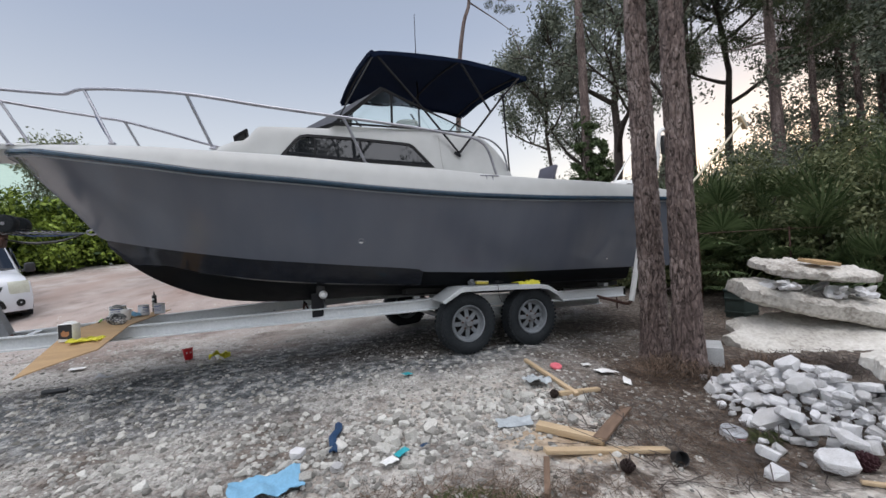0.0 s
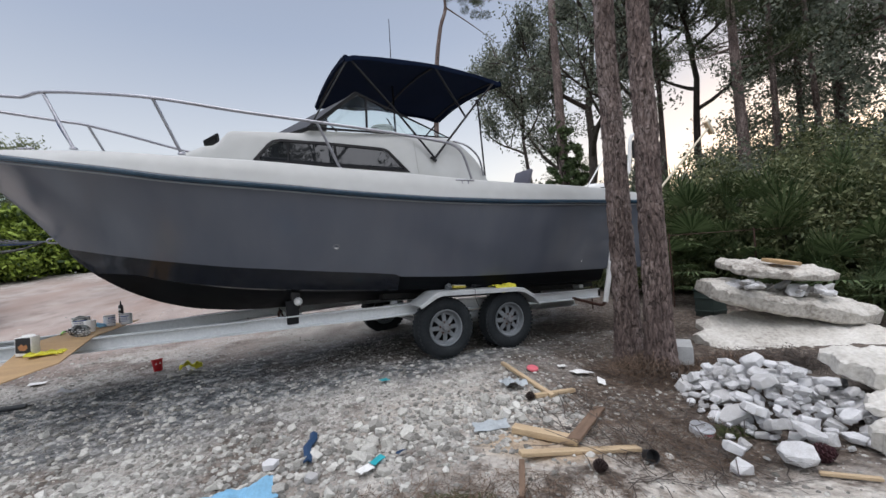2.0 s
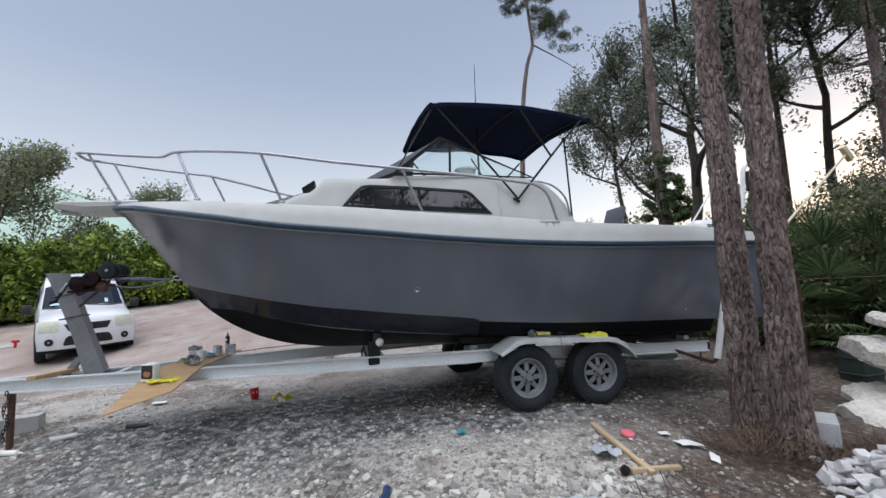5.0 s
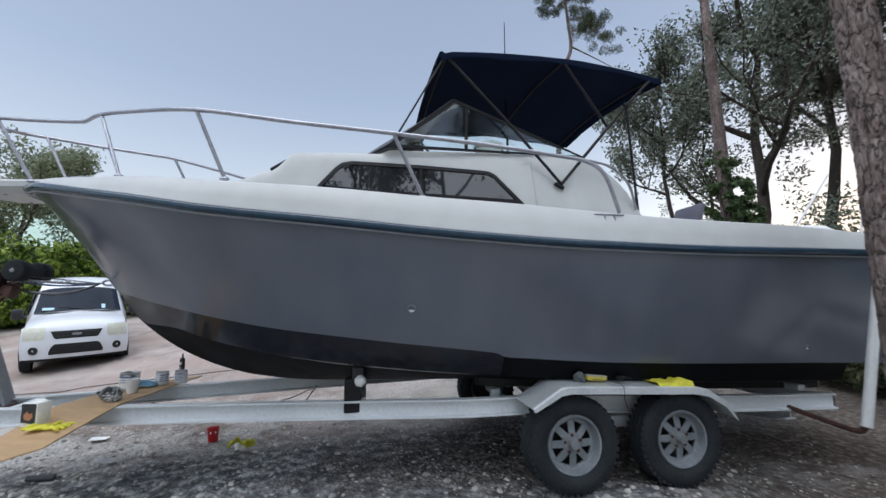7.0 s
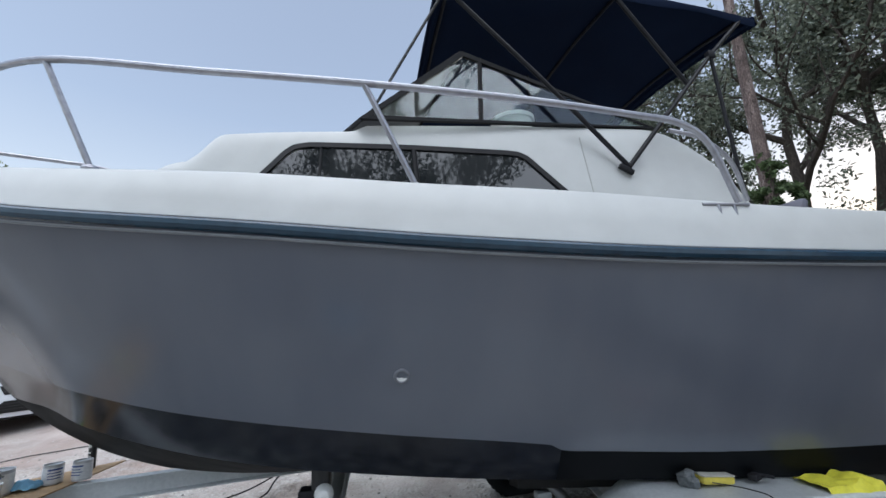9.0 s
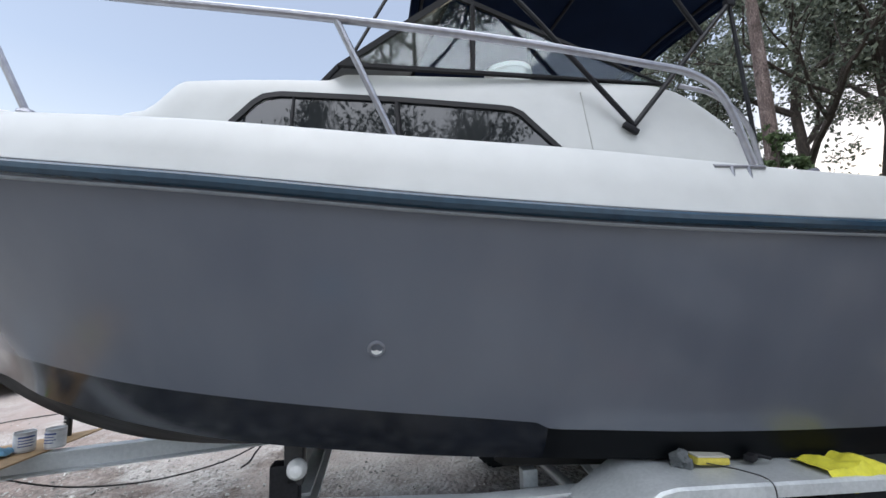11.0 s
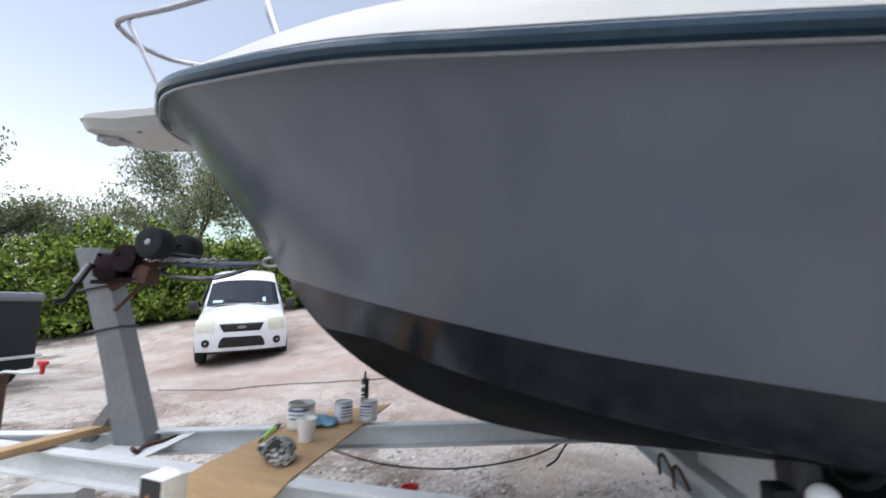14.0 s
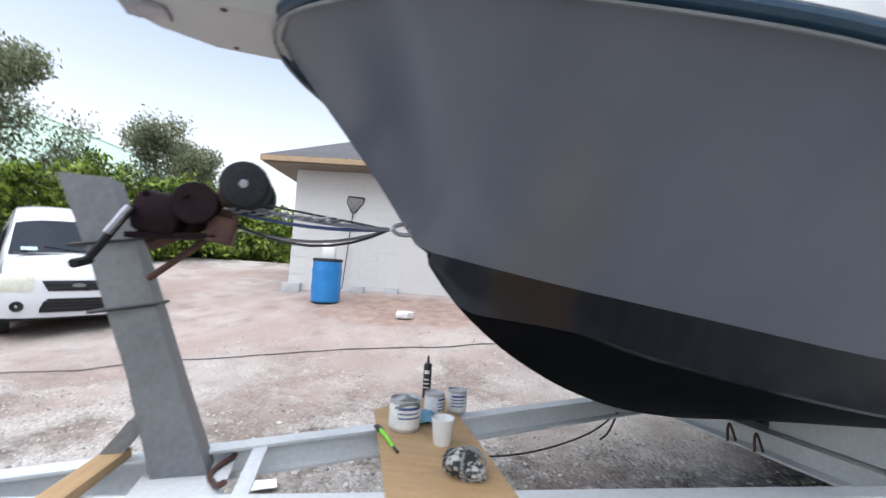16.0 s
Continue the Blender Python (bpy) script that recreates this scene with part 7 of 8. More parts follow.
rr = random.Random(5)
placed = []
for layer in range(3):
    for k in range(700):
        x, y = rr.uniform(2.2, 3.75), rr.uniform(2.6, 4.2)
        s = rr.choice((0.05, 0.06, 0.08, 0.09, 0.11, 0.13, 0.16, 0.21)) * rr.uniform(0.85, 1.15)
        base = pile_h(x, y)
        if base <= 0.02 and rr.random() < 0.97:
            continue
        z = floor_at(x, y) + base * (0.35 + 0.33 * layer)
        if any((x - a) ** 2 + (y - b) ** 2 + (z - c) ** 2 < (0.40 * (s + t)) ** 2 for a, b, c, t in placed):
            continue
        placed.append((x, y, z, s))
placed = [(2.36, 2.56, 0.05, 0.19), (2.05, 2.72, 0.04, 0.12), (2.48, 3.05, 0.14, 0.18), (2.72, 3.25, 0.28, 0.18), (2.95, 3.6, 0.33, 0.19), (2.62, 2.75, 0.08, 0.16), (2.5, 2.85, 0.1, 0.15)] + placed
for x, y, z, s in placed[:290]:
    ob = new("rock", rr.choice(ROCKS))
    ob.parent = pile
    ob.matrix_basis = pose(x, y, z + 0.02, rr.uniform(-28, 34), rr.uniform(-28, 28), rr.uniform(0, 360)) @ Matrix.Diagonal((s * rr.uniform(1.1, 1.4), s * rr.uniform(1.0, 1.25), s * rr.uniform(0.9, 1.35), 1))
for k in range(30):
    x, y = rr.uniform(4.2, 5.5), rr.uniform(5.15, 5.6)
    s = rr.uniform(0.10, 0.24)
    ob = new("rock", rr.choice(ROCKS))
    ob.parent = pile
    ob.matrix_basis = pose(x, y, 0.82 - 0.15 * (x - 4.2) + rr.uniform(-0.03, 0.05), rr.uniform(-30, 30), rr.uniform(-30, 30), rr.uniform(0, 360)) @ Matrix.Diagonal((s * 1.4, s, s * 0.6, 1))


# ---- gravel: larger stones one by one, the rest as one spread ----
def gravel_density(x, y):
    a = math.exp(-(((x - 0.05) / 0.85) ** 2) - ((y - 3.12 - 0.28 * x) / 0.34) ** 2) * 3.0
    b = 0.28 * math.exp(-(((y - 3.9) / 1.0) ** 2)) * ss(1.5, 0.2, x)
    c = 0.14 * ss(1.2, -0.2, x) * ss(6.0, 3.0, y)
    d = 0.6 * math.exp(-(((x + 1.6) / 1.1) ** 2) - ((y - 2.75) / 0.4) ** 2)
    # less gravel over the long dark grey patch
    dark_grey = math.exp(-(((x + 1.5) / 2.6) ** 2) - ((y - 4.75 - 0.32 * (x + 1.6)) / 0.75) ** 2)
    return (a + b + c + d + 0.03) * (1 - 0.8 * dark_grey)


rg = random.Random(17)
count = 0
while count < 300:
    x, y = rg.uniform(-3.2, 1.3), rg.uniform(2.0, 4.2)
    if rg.random() > gravel_density(x, y) / 1.6:
        continue
    s = 0.032 + (0.03 + 0.055 * min(1.0, gravel_density(x, y))) * rg.random() ** 2.2
    ob = new("stone", rg.choice(STONES))
    ob.parent = ground
    ob.matrix_basis = pose(x, y, floor_at(x, y) + s * 0.15, rg.uniform(-30, 30), rg.uniform(-30, 30), rg.uniform(0, 360)) @ Matrix.Diagonal((s * 1.25, s, s * 0.85, 1))
    count += 1


def build_gravel():
    verts, faces = [], []
    t = (1 + 5 ** 0.5) / 2
    ico = np.array([(-1, t, 0), (1, t, 0), (-1, -t, 0), (1, -t, 0), (0, -1, t), (0, 1, t), (0, -1, -t), (0, 1, -t), (t, 0, -1), (t, 0, 1), (-t, 0, -1), (-t, 0, 1)], float) / 1.9
    tri = [(0, 11, 5), (0, 5, 1), (0, 1, 7), (0, 7, 10), (0, 10, 11), (1, 5, 9), (5, 11, 4), (11, 10, 2), (10, 7, 6), (7, 1, 8), (3, 9, 4), (3, 4, 2), (3, 2, 6), (3, 6, 8), (3, 8, 9), (4, 9, 5), (2, 4, 11), (6, 2, 10), (8, 6, 7), (9, 8, 1)]
    n = 0
    while n < 20000:
        far = rg.random()
        if far < 0.72:
            x, y = rg.uniform(-5.5, 2.6), rg.uniform(1.5, 6.3)
            if rg.random() > gravel_density(x, y) / 1.5:
                continue
            s = 0.012 + 0.050 * rg.random() ** 2.3
        else:
            x, y = rg.uniform(-8.5, 3.0), rg.uniform(1.8, 9.5)
            if y > 6.6 and rg.random() < 0.75:
                continue
            s = 0.008 + 0.024 * rg.random() ** 2.5
        q = ico * (1 + 0.5 * (RNG.random((12, 1)) - 0.5)) * np.array([s * 0.62, s * 0.5, s * 0.38])
        a = rg.uniform(0, 6.28)
        ca, sa = math.cos(a), math.sin(a)
        q = q @ np.array([[ca, sa, 0], [-sa, ca, 0], [0, 0, 1]])
        b = len(verts)
        z = floor_at(x, y) + s * 0.02
        verts += [(x + p[0], y + p[1], z + p[2]) for p in q]
        faces += [(b + i, b + j, b + k) for i, j, k in tri]
        n += 1
    ob = new("gravel", mesh_from("gravel", verts, faces, M_GRAVEL))
    ob.parent = ground
    tagged(ob, "small loose limestone gravel", "", "", "stuff")


build_gravel()


def strands(name, spots, count, length, width, mat, label, curl=0.6, lift=0.02):
    """Thin dry strands lying on the ground."""
    verts, faces = [], []
    for _ in range(count):
        cx, cy, rx, ry = rg.choice(spots)
        q, a0 = rg.random() ** 0.6, rg.uniform(0, 6.28)
        x, y = cx + rx * q * math.cos(a0), cy + ry * q * math.sin(a0)
        a, L = rg.uniform(0, 6.28), length * rg.uniform(0.5, 1.4)
        b = len(verts)
        h = rg.uniform(0, lift) * (1.3 - q)
        n = 3
        for k in range(n + 1):
            zz = floor_at(x, y) + 0.004 + h * (1 + 0.6 * math.sin(k * 1.3 + a0))
            wx, wy = -math.sin(a) * width, math.cos(a) * width
            verts += [(x + wx, y + wy, zz), (x - wx, y - wy, zz + width * 0.5)]
            x, y = x + math.cos(a) * L / n, y + math.sin(a) * L / n
            a += rg.uniform(-curl, curl)
        faces += [(b + 2 * k, b + 2 * k + 1, b + 2 * k + 3, b + 2 * k + 2) for k in range(n)]
    ob = new(name, mesh_from(name, verts, faces, mat))
    return tagged(ob, label, "litter", "", "stuff")


strands("needle_litter", [(2.45, 4.35, 0.75, 0.55), (2.4, 4.3, 0.5, 0.4), (1.9, 3.3, 0.9, 0.8), (3.2, 4.4, 1.0, 0.4), (3.1, 4.25, 0.8, 0.25), (0.2, 2.2, 1.0, 0.3), (1.7, 2.9, 0.6, 0.5), (4.5, 6.5, 1.6, 0.9)], 11000, 0.13, 0.0013, M_LITTER, "dry brown pine needles and twigs on the dirt", 0.6, 0.04)
strands("needle_mound", [(2.50, 4.55, 0.42, 0.35), (2.35, 4.35, 0.45, 0.3), (3.2, 4.3, 0.7, 0.2)], 2600, 0.20, 0.0024, M_LITTER, "heap of dry needles and twigs round the pine trunks", 0.9, 0.13)
strands("twigs", [(2.45, 4.4, 0.55, 0.45), (3.3, 4.25, 0.9, 0.22), (3.8, 4.2, 0.8, 0.3), (1.7, 3.0, 0.8, 0.7), (3.6, 4.35, 0.8, 0.25), (6.0, 7.8, 1.8, 0.8)], 1100, 0.42, 0.0034, M_BARK2, "thin dry twigs on the ground", 0.7, 0.10)
strands("grass_tufts", [(0.05, 2.2, 0.28, 0.16), (0.3, 2.15, 0.2, 0.1), (2.3, 3.05, 0.15, 0.1)], 1100, 0.07, 0.003, M_GRASS, "sparse low grass", 0.8, 0.03)


# ---- clutter on the trailer tongue ----
def at(s, v, z):
    """A place by the boat's own axes: aft, to port, up."""
    return BOAT @ Vector((s, -v, z))


def seat(x, y, dz=0.0, rz=0.0, rx=0.0, ry=0.0):
    return pose(x, y, floor_at(x, y) + dz, rx, ry, rz)


P_CAN = plain("pale_tin", (0.55, 0.56, 0.58), 0.35, 0.5)
P_LABEL = plain("white_label", (0.72, 0.73, 0.75), 0.5)
P_BLUEINK = plain("blue_print", (0.06, 0.10, 0.28), 0.5)
P_GREYCLOTH = plain("grey_cloth", (0.22, 0.24, 0.24), 0.95)
P_YELLOW = plain("yellow_rubber", (0.66, 0.62, 0.05), 0.7)
P_LIME = plain("lime_plastic", (0.25, 0.75, 0.05), 0.45)
P_RED = plain("red_plastic", (0.50, 0.012, 0.02), 0.35)
P_TEAL = plain("teal_plastic", (0.02, 0.36, 0.42), 0.5)
P_LBLUE = plain("light_blue_cloth", (0.20, 0.42, 0.60), 0.95)
P_NAVY = plain("dark_blue_webbing", (0.012, 0.045, 0.11), 0.7)
P_PINK = plain("pink_plastic", (0.75, 0.16, 0.20), 0.5)
P_WHITE = plain("white_paper", (0.80, 0.80, 0.78), 0.7)
P_ORANGE = plain("orange_print", (0.42, 0.19, 0.08), 0.5)
P_TEALDARK = plain("dusty_green_crate", (0.035, 0.055, 0.050), 0.7)
P_CLEAR = plain("cloudy_plastic_film", (0.42, 0.46, 0.48), 0.2)


def build_board():
    """Warped board lying over both beams, its near end drooping."""
    bm = BM()
    rows = []
    for k in range(13):
        u = k / 12
        r = Vector((1.345, -0.90, 0)).lerp(Vector((1.16, 1.12, 0)), u)
        l_ = Vector((0.84, -0.52, 0)).lerp(Vector((0.66, 1.26, 0)), u)
        rows.append([at(*r.lerp(l_, q).xy, board_z(r.lerp(l_, q).y, q)) for q in np.linspace(0, 1, 6)])
    top = [[p + Vector((0, 0, 0.009)) for p in r] for r in rows]
    tv, bv = grid(bm, top), grid(bm, rows)
    n, m = len(rows), 6
    rim = [(i, 0) for i in range(n - 1)] + [(n - 1, j) for j in range(m - 1)] + [(i, m - 1) for i in range(n - 1, 0, -1)] + [(0, j) for j in range(m - 1, 0, -1)]
    for k in range(len(rim)):
        (a, b), (c, d) = rim[k], rim[(k + 1) % len(rim)]
        bm.faces.new((tv[a][b], tv[c][d], bv[c][d], bv[a][b]))
    solo("plywood_board", bm, M_PLY, Matrix.Identity(4), "thin tan plywood board laid across the trailer tongue", "board")


def board_z(v, q=0.5):
    return 0.962 - 0.004 * (v + 0.5) - max(0.0, v - 0.46) * (0.16 + 0.14 * q)


def on_board(s, v, rz=0.0):
    return Matrix.Translation(at(s, v, board_z(v, 0.8 if s < 0.9 else 0.4) + 0.010)) @ Matrix.Rotation(radians(rz), 4, "Z")


def tin(name, m, r, h, mat, label, category, group="", lid=True, bars=0, ink=None):
    t = thing(name, m, label, category, group)
    bm = BM()
    lathe(bm, [(0, 0), (r * 0.98, 0), (r, 0.004), (r, h - 0.006), (r * 1.03, h - 0.004), (r * 1.03, h), (r * 0.95, h), (r * 0.93, h - 0.012)], 24)
    part("body", bm, P_CAN, t)
    if lid:
        bm = BM()
        lathe(bm, [(0, h - 0.008), (r * 0.8, h - 0.008), (r * 0.93, h - 0.012)], 24)
        part("lid", bm, P_CAN, t)
    if mat:
        bm = BM()
        lathe(bm, [(r + 0.001, h * 0.1), (r + 0.0015, h * 0.11), (r + 0.0015, h * 0.86), (r + 0.001, h * 0.87)], 24)
        lb = part("label", bm, mat, t)
        for k in range(bars):
            bm = BM()
            z = h * (0.72 - 0.14 * k)
            rows = [[((r + 0.003) * math.cos(a), (r + 0.003) * math.sin(a), z + dz) for dz in (0, h * (0.09 if k == 0 else 0.045))] for a in np.linspace(-2.35, -0.85 - 0.2 * (k % 2), 9)]
            grid(bm, rows)
            part("print_bar", bm, ink or P_BLUEINK, lb)
    return t


def build_tongue_things():
    tin("paint_can", on_board(1.305, -0.445, 15), 0.055, 0.125, P_LABEL, "small white-labelled paint can on the plywood board", "paint can", "paint cans", True, 4)
    tin("paint_can", on_board(1.155, -0.40, 70), 0.055, 0.125, P_LABEL, "opened white-labelled paint can with dripped rim", "paint can", "paint cans", True, 4, P_BLUEINK)
    # upright caulking tube
    m = on_board(1.20, -0.72)
    t = thing("caulk_tube", m, "black caulking tube standing upright on the plywood board", "tube")
    bm = BM()
    lathe(bm, [(0, 0), (0.026, 0), (0.026, 0.20), (0.020, 0.212), (0.009, 0.216), (0.007, 0.25), (0.003, 0.262), (0, 0.262)], 20)
    body = part("body", bm, M_BLACKP, t)
    for k, z in enumerate((0.15, 0.11, 0.085, 0.06)):
        bm = BM()
        grid(bm, [[(0.0268 * math.cos(a), 0.0268 * math.sin(a), z + dz) for dz in (0, 0.022 if k == 0 else 0.008)] for a in np.linspace(-2.3, -1.0, 8)])
        part("print_bar", bm, P_WHITE, body)
    # white jug with a grey cloth over it
    t = tin("mixing_tub", on_board(0.95, -0.235, 30), 0.078, 0.15, P_WHITE, "white plastic mixing tub with a grey rag over its rim", "tub", "", True, 3)
    bm = BM()
    rows = []
    for i in range(9):
        a = -2.6 + 1.9 * i / 8
        rows.append([((0.02 + 0.062 * u) * math.cos(a), (0.02 + 0.062 * u) * math.sin(a), 0.158 + 0.012 * math.sin(3 * a) - (0.075 * max(0, u - 0.85) ** 1.2 * 4 if u > 0.85 else 0)) for u in np.linspace(0, 1.02, 7)])
    grid(bm, rows)
    part("rag", bm, P_GREYCLOTH, t, "grey rag")
    # white cup
    t = thing("plastic_cup", on_board(1.08, -0.015), "white plastic cup on the plywood board", "cup")
    bm = BM()
    lathe(bm, [(0, 0.002), (0.038, 0), (0.040, 0.004), (0.052, 0.115), (0.055, 0.118), (0.052, 0.121), (0.049, 0.115), (0.037, 0.01), (0, 0.01)], 24)
    part("body", bm, M_WHITEP, t)
    # wrapped brush bundle
    t = thing("rag_bundle", on_board(1.08, 0.295, 25), "crumpled grey-green rag bundle on the plywood board", "rag")
    bm = BM()
    bmesh.ops.create_icosphere(bm, subdivisions=4, radius=0.085)
    for v in bm.verts:
        n_ = noise.noise(v.co * 15) * 0.045 + abs(noise.noise(v.co * 30)) * 0.022
        v.co *= 1 + n_ / 0.085
        v.co.x *= 1.15
        v.co.z = v.co.z * 0.8 + 0.062
        v.co *= 0.78
    part("cloth", bm, material("dirty_rag", two((0.03, 0.032, 0.034), (0.46, 0.46, 0.45), 0.47, 0.55), 0.95, 0, 14, 60, 0.4), t)
    for k in range(3):
        bm = BM()
        a = 0.7 * k - 0.5
        tube(bm, [Matrix.Rotation(a, 4, "Z") @ Vector((0.078 * math.cos(q), 0, 0.048 + 0.06 * math.sin(q))) for q in np.linspace(0.1, 3.0, 12)], 0.006, 6)
        part("wrap", bm, P_GREYCLOTH, t)
    draped("rag", lambda u, v: Vector(((u - 0.5) * 0.17, (v - 0.5) * 0.12, 0.012 + 0.045 * (1 - (2 * u - 1) ** 2) * (1 - (2 * v - 1) ** 2) + 0.03 * abs(noise.noise(Vector((u * 5, v * 5, 3.3)))))), P_LBLUE, "crumpled light blue rag between paint cans", "rag", 18, 14, on_board(1.06, -0.30, 30))
    # green-handled brush by the board's edge
    t = thing("paint_brush", on_board(0.83, -0.09, 112), "lime green handled brush at the edge of the board", "brush")
    bm = BM()
    tube(bm, [(-0.10, -0.02, 0.012), (0.02, 0.0, 0.02), (0.09, 0.012, 0.016)], [0.007, 0.010, 0.009], 8)
    part("handle", bm, P_LIME, t)
    bm = BM()
    box(bm, (0.12, 0.018, 0.016), (0.07, 0.03, 0.012), Matrix.Rotation(0.15, 3, "Z"), 0.003)
    part("bristles", bm, M_BLACKP, t)
    bm = BM()
    tube(bm, [(-0.15, -0.03, 0.01), (-0.10, -0.02, 0.012)], 0.006, 6)
    part("tip", bm, M_BLACKP, t)
    # carton with a picture on its face
    t = thing("paint_carton", on_board(0.83, 0.70, 8), "white carton with a black and orange printed face", "carton")
    bm = BM()
    box(bm, (0, 0, 0.08), (0.125, 0.10, 0.16), None, 0.004)
    body = part("box", bm, P_WHITE, t)
    bm = BM()
    prism(bm, [(-0.055, 0.03), (0.056, 0.018), (0.056, 0.155), (-0.055, 0.155)], 0.002, Matrix(((1, 0, 0, 0), (0, 0, -1, -0.0503), (0, 1, 0, 0), (0, 0, 0, 1))))
    part("printed_face", bm, M_BLACKP, body, "black printed face", smooth=False)
    bm = BM()
    prism(bm, [(-0.055, 0.16), (0.055, 0.16), (0.05, 0.175), (0.0, 0.18), (-0.05, 0.172)], 0.002, Matrix(((1, 0, 0, 0), (0, 0, -1, 0.02), (0, 1, 0, 0), (0, 0, 0, 1))))
    part("flap", bm, P_WHITE, body, smooth=False)
    bm = BM()
    prism(bm, [(-0.025, 0.05), (0.015, 0.045), (0.035, 0.065), (0.030, 0.095), (0.005, 0.088), (-0.01, 0.105), (-0.035, 0.08)], 0.002, Matrix(((1, 0, 0, 0), (0, 0, -1, -0.0525), (0, 1, 0, 0), (0, 0, 0, 1))))
    part("picture", bm, P_ORANGE, body, "orange printed picture", smooth=False)
    glove("work_glove", on_board(0.95, 0.80, 16), "yellow rubber glove on the plywood board", 1)


def glove(name, m, label, seed):
    """A crumpled rubber glove: palm and cuff, with four fingers and a thumb."""
    t = thing(name, m, label, "glove", "yellow gloves")
    rnd = random.Random(seed)
    bm = BM()
    rows = []
    for i in range(10):
        u = i / 9
        w = 0.045 + 0.012 * math.sin(u * 5 + seed)
        x = -0.10 + 0.19 * u
        h = 0.009 + 0.010 * math.sin(u * 7 + seed) ** 2
        rows.append([(x, w * math.cos(a), max(0.002, h + h * math.sin(a) + 0.004 * math.sin(5 * a + i))) for a in np.linspace(0, 2 * math.pi, 14, endpoint=False)])
    vs = grid(bm, rows, False, True)
    bm.faces.new(vs[-1])
    bm.faces.new(vs[0])
    part("palm", bm, P_YELLOW, t)
    for k in range(5):
        bm = BM()
        y = -0.036 + 0.024 * min(k, 3)
        a = (-0.3 + 0.2 * k + rnd.uniform(-0.3, 0.3)) if k < 4 else 1.2
        x0 = 0.085 if k < 4 else 0.0
        yy = y if k < 4 else 0.05
        pts = [(x0 + q * math.cos(a), yy + q * math.sin(a), 0.011 + rnd.uniform(0, 0.012)) for q in (0, 0.03, 0.055, 0.075)]
        tube(bm, spline(pts, 3), 0.0105, 8)
        part("finger", bm, P_YELLOW, t)
    return t


def draped(name, pts_fn, mat, label, category, nu=16, nv=12, m=Matrix.Identity(4)):
    """A creased sheet over u and v in 0..1."""
    bm = BM()
    top = [[Vector(pts_fn(i / nu, j / nv)) for j in range(nv + 1)] for i in range(nu + 1)]
    bot = [[p - Vector((0, 0, 0.003)) for p in r] for r in top]
    tv, bv = grid(bm, top), grid(bm, bot)
    rim = [(i, 0) for i in range(nu)] + [(nu, j) for j in range(nv)] + [(i, nv) for i in range(nu, 0, -1)] + [(0, j) for j in range(nv, 0, -1)]
    for k in range(len(rim)):
        (a, b), (c, d) = rim[k], rim[(k + 1) % len(rim)]
        bm.faces.new((tv[a][b], tv[c][d], bv[c][d], bv[a][b]))
    return solo(name, bm, mat, m, label, category, angle=50)


def lay(cx, cy, lx, ly, turn, crease, seed):
    """A creased patch on the ground."""
    ca, sa = math.cos(radians(turn)), math.sin(radians(turn))

    def f(u, v):
        k = 1 + 0.12 * noise.noise(Vector((u * 3, v * 3, seed)))
        a, b = (u - 0.5) * lx * k, (v - 0.5) * ly * k
        x, y = cx + a * ca - b * sa, cy + a * sa + b * ca
        return (x, y, floor_at(x, y) + 0.022 + crease * (0.5 + noise.noise(Vector((a * 9, b * 9, seed)))) + 0.5 * crease * abs(noise.noise(Vector((a * 22, b * 22, seed)))))
    return f


def stick(name, a, b, w, h, mat, label, category="board", lift=0.0, group=""):
    """A sawn piece of timber lying on the ground from a to b."""
    (x0, y0), (x1, y1) = a, b
    z0, z1 = floor_at(x0, y0) + h / 2 + 0.012 + lift, floor_at(x1, y1) + h / 2 + 0.012
    p, q = Vector((x0, y0, z0)), Vector((x1, y1, z1))
    bm = BM()
    L = (q - p).length
    box(bm, (0, 0, 0), (L, w, h), None, min(w, h) * 0.08)
    d = (q - p).normalized()
    rot = Matrix((d, Vector((0, 0, 1)).cross(d).normalized(), d.cross(Vector((0, 0, 1)).cross(d).normalized()))).transposed().to_4x4()
    return solo(name, bm, mat, Matrix.Translation((p + q) / 2) @ rot, label, category, group)


def cement_block(m, label):
    t = thing("cement_block", m, label, "block", "cement blocks")
    bm = BM()
    for y in (-0.085, 0.085):
        box(bm, (0, y, 0.1), (0.40, 0.03, 0.2), None, 0.004)
    for x in (-0.182, 0.0, 0.182):
        box(bm, (x, 0, 0.1), (0.035, 0.14, 0.2))
    part("shell", bm, M_CEMENT, t, smooth=False)
    bm = BM()
    box(bm, (0, 0, 0.197), (0.36, 0.15, 0.004))
    part("dusty_cap", bm, M_CEMENT, t)


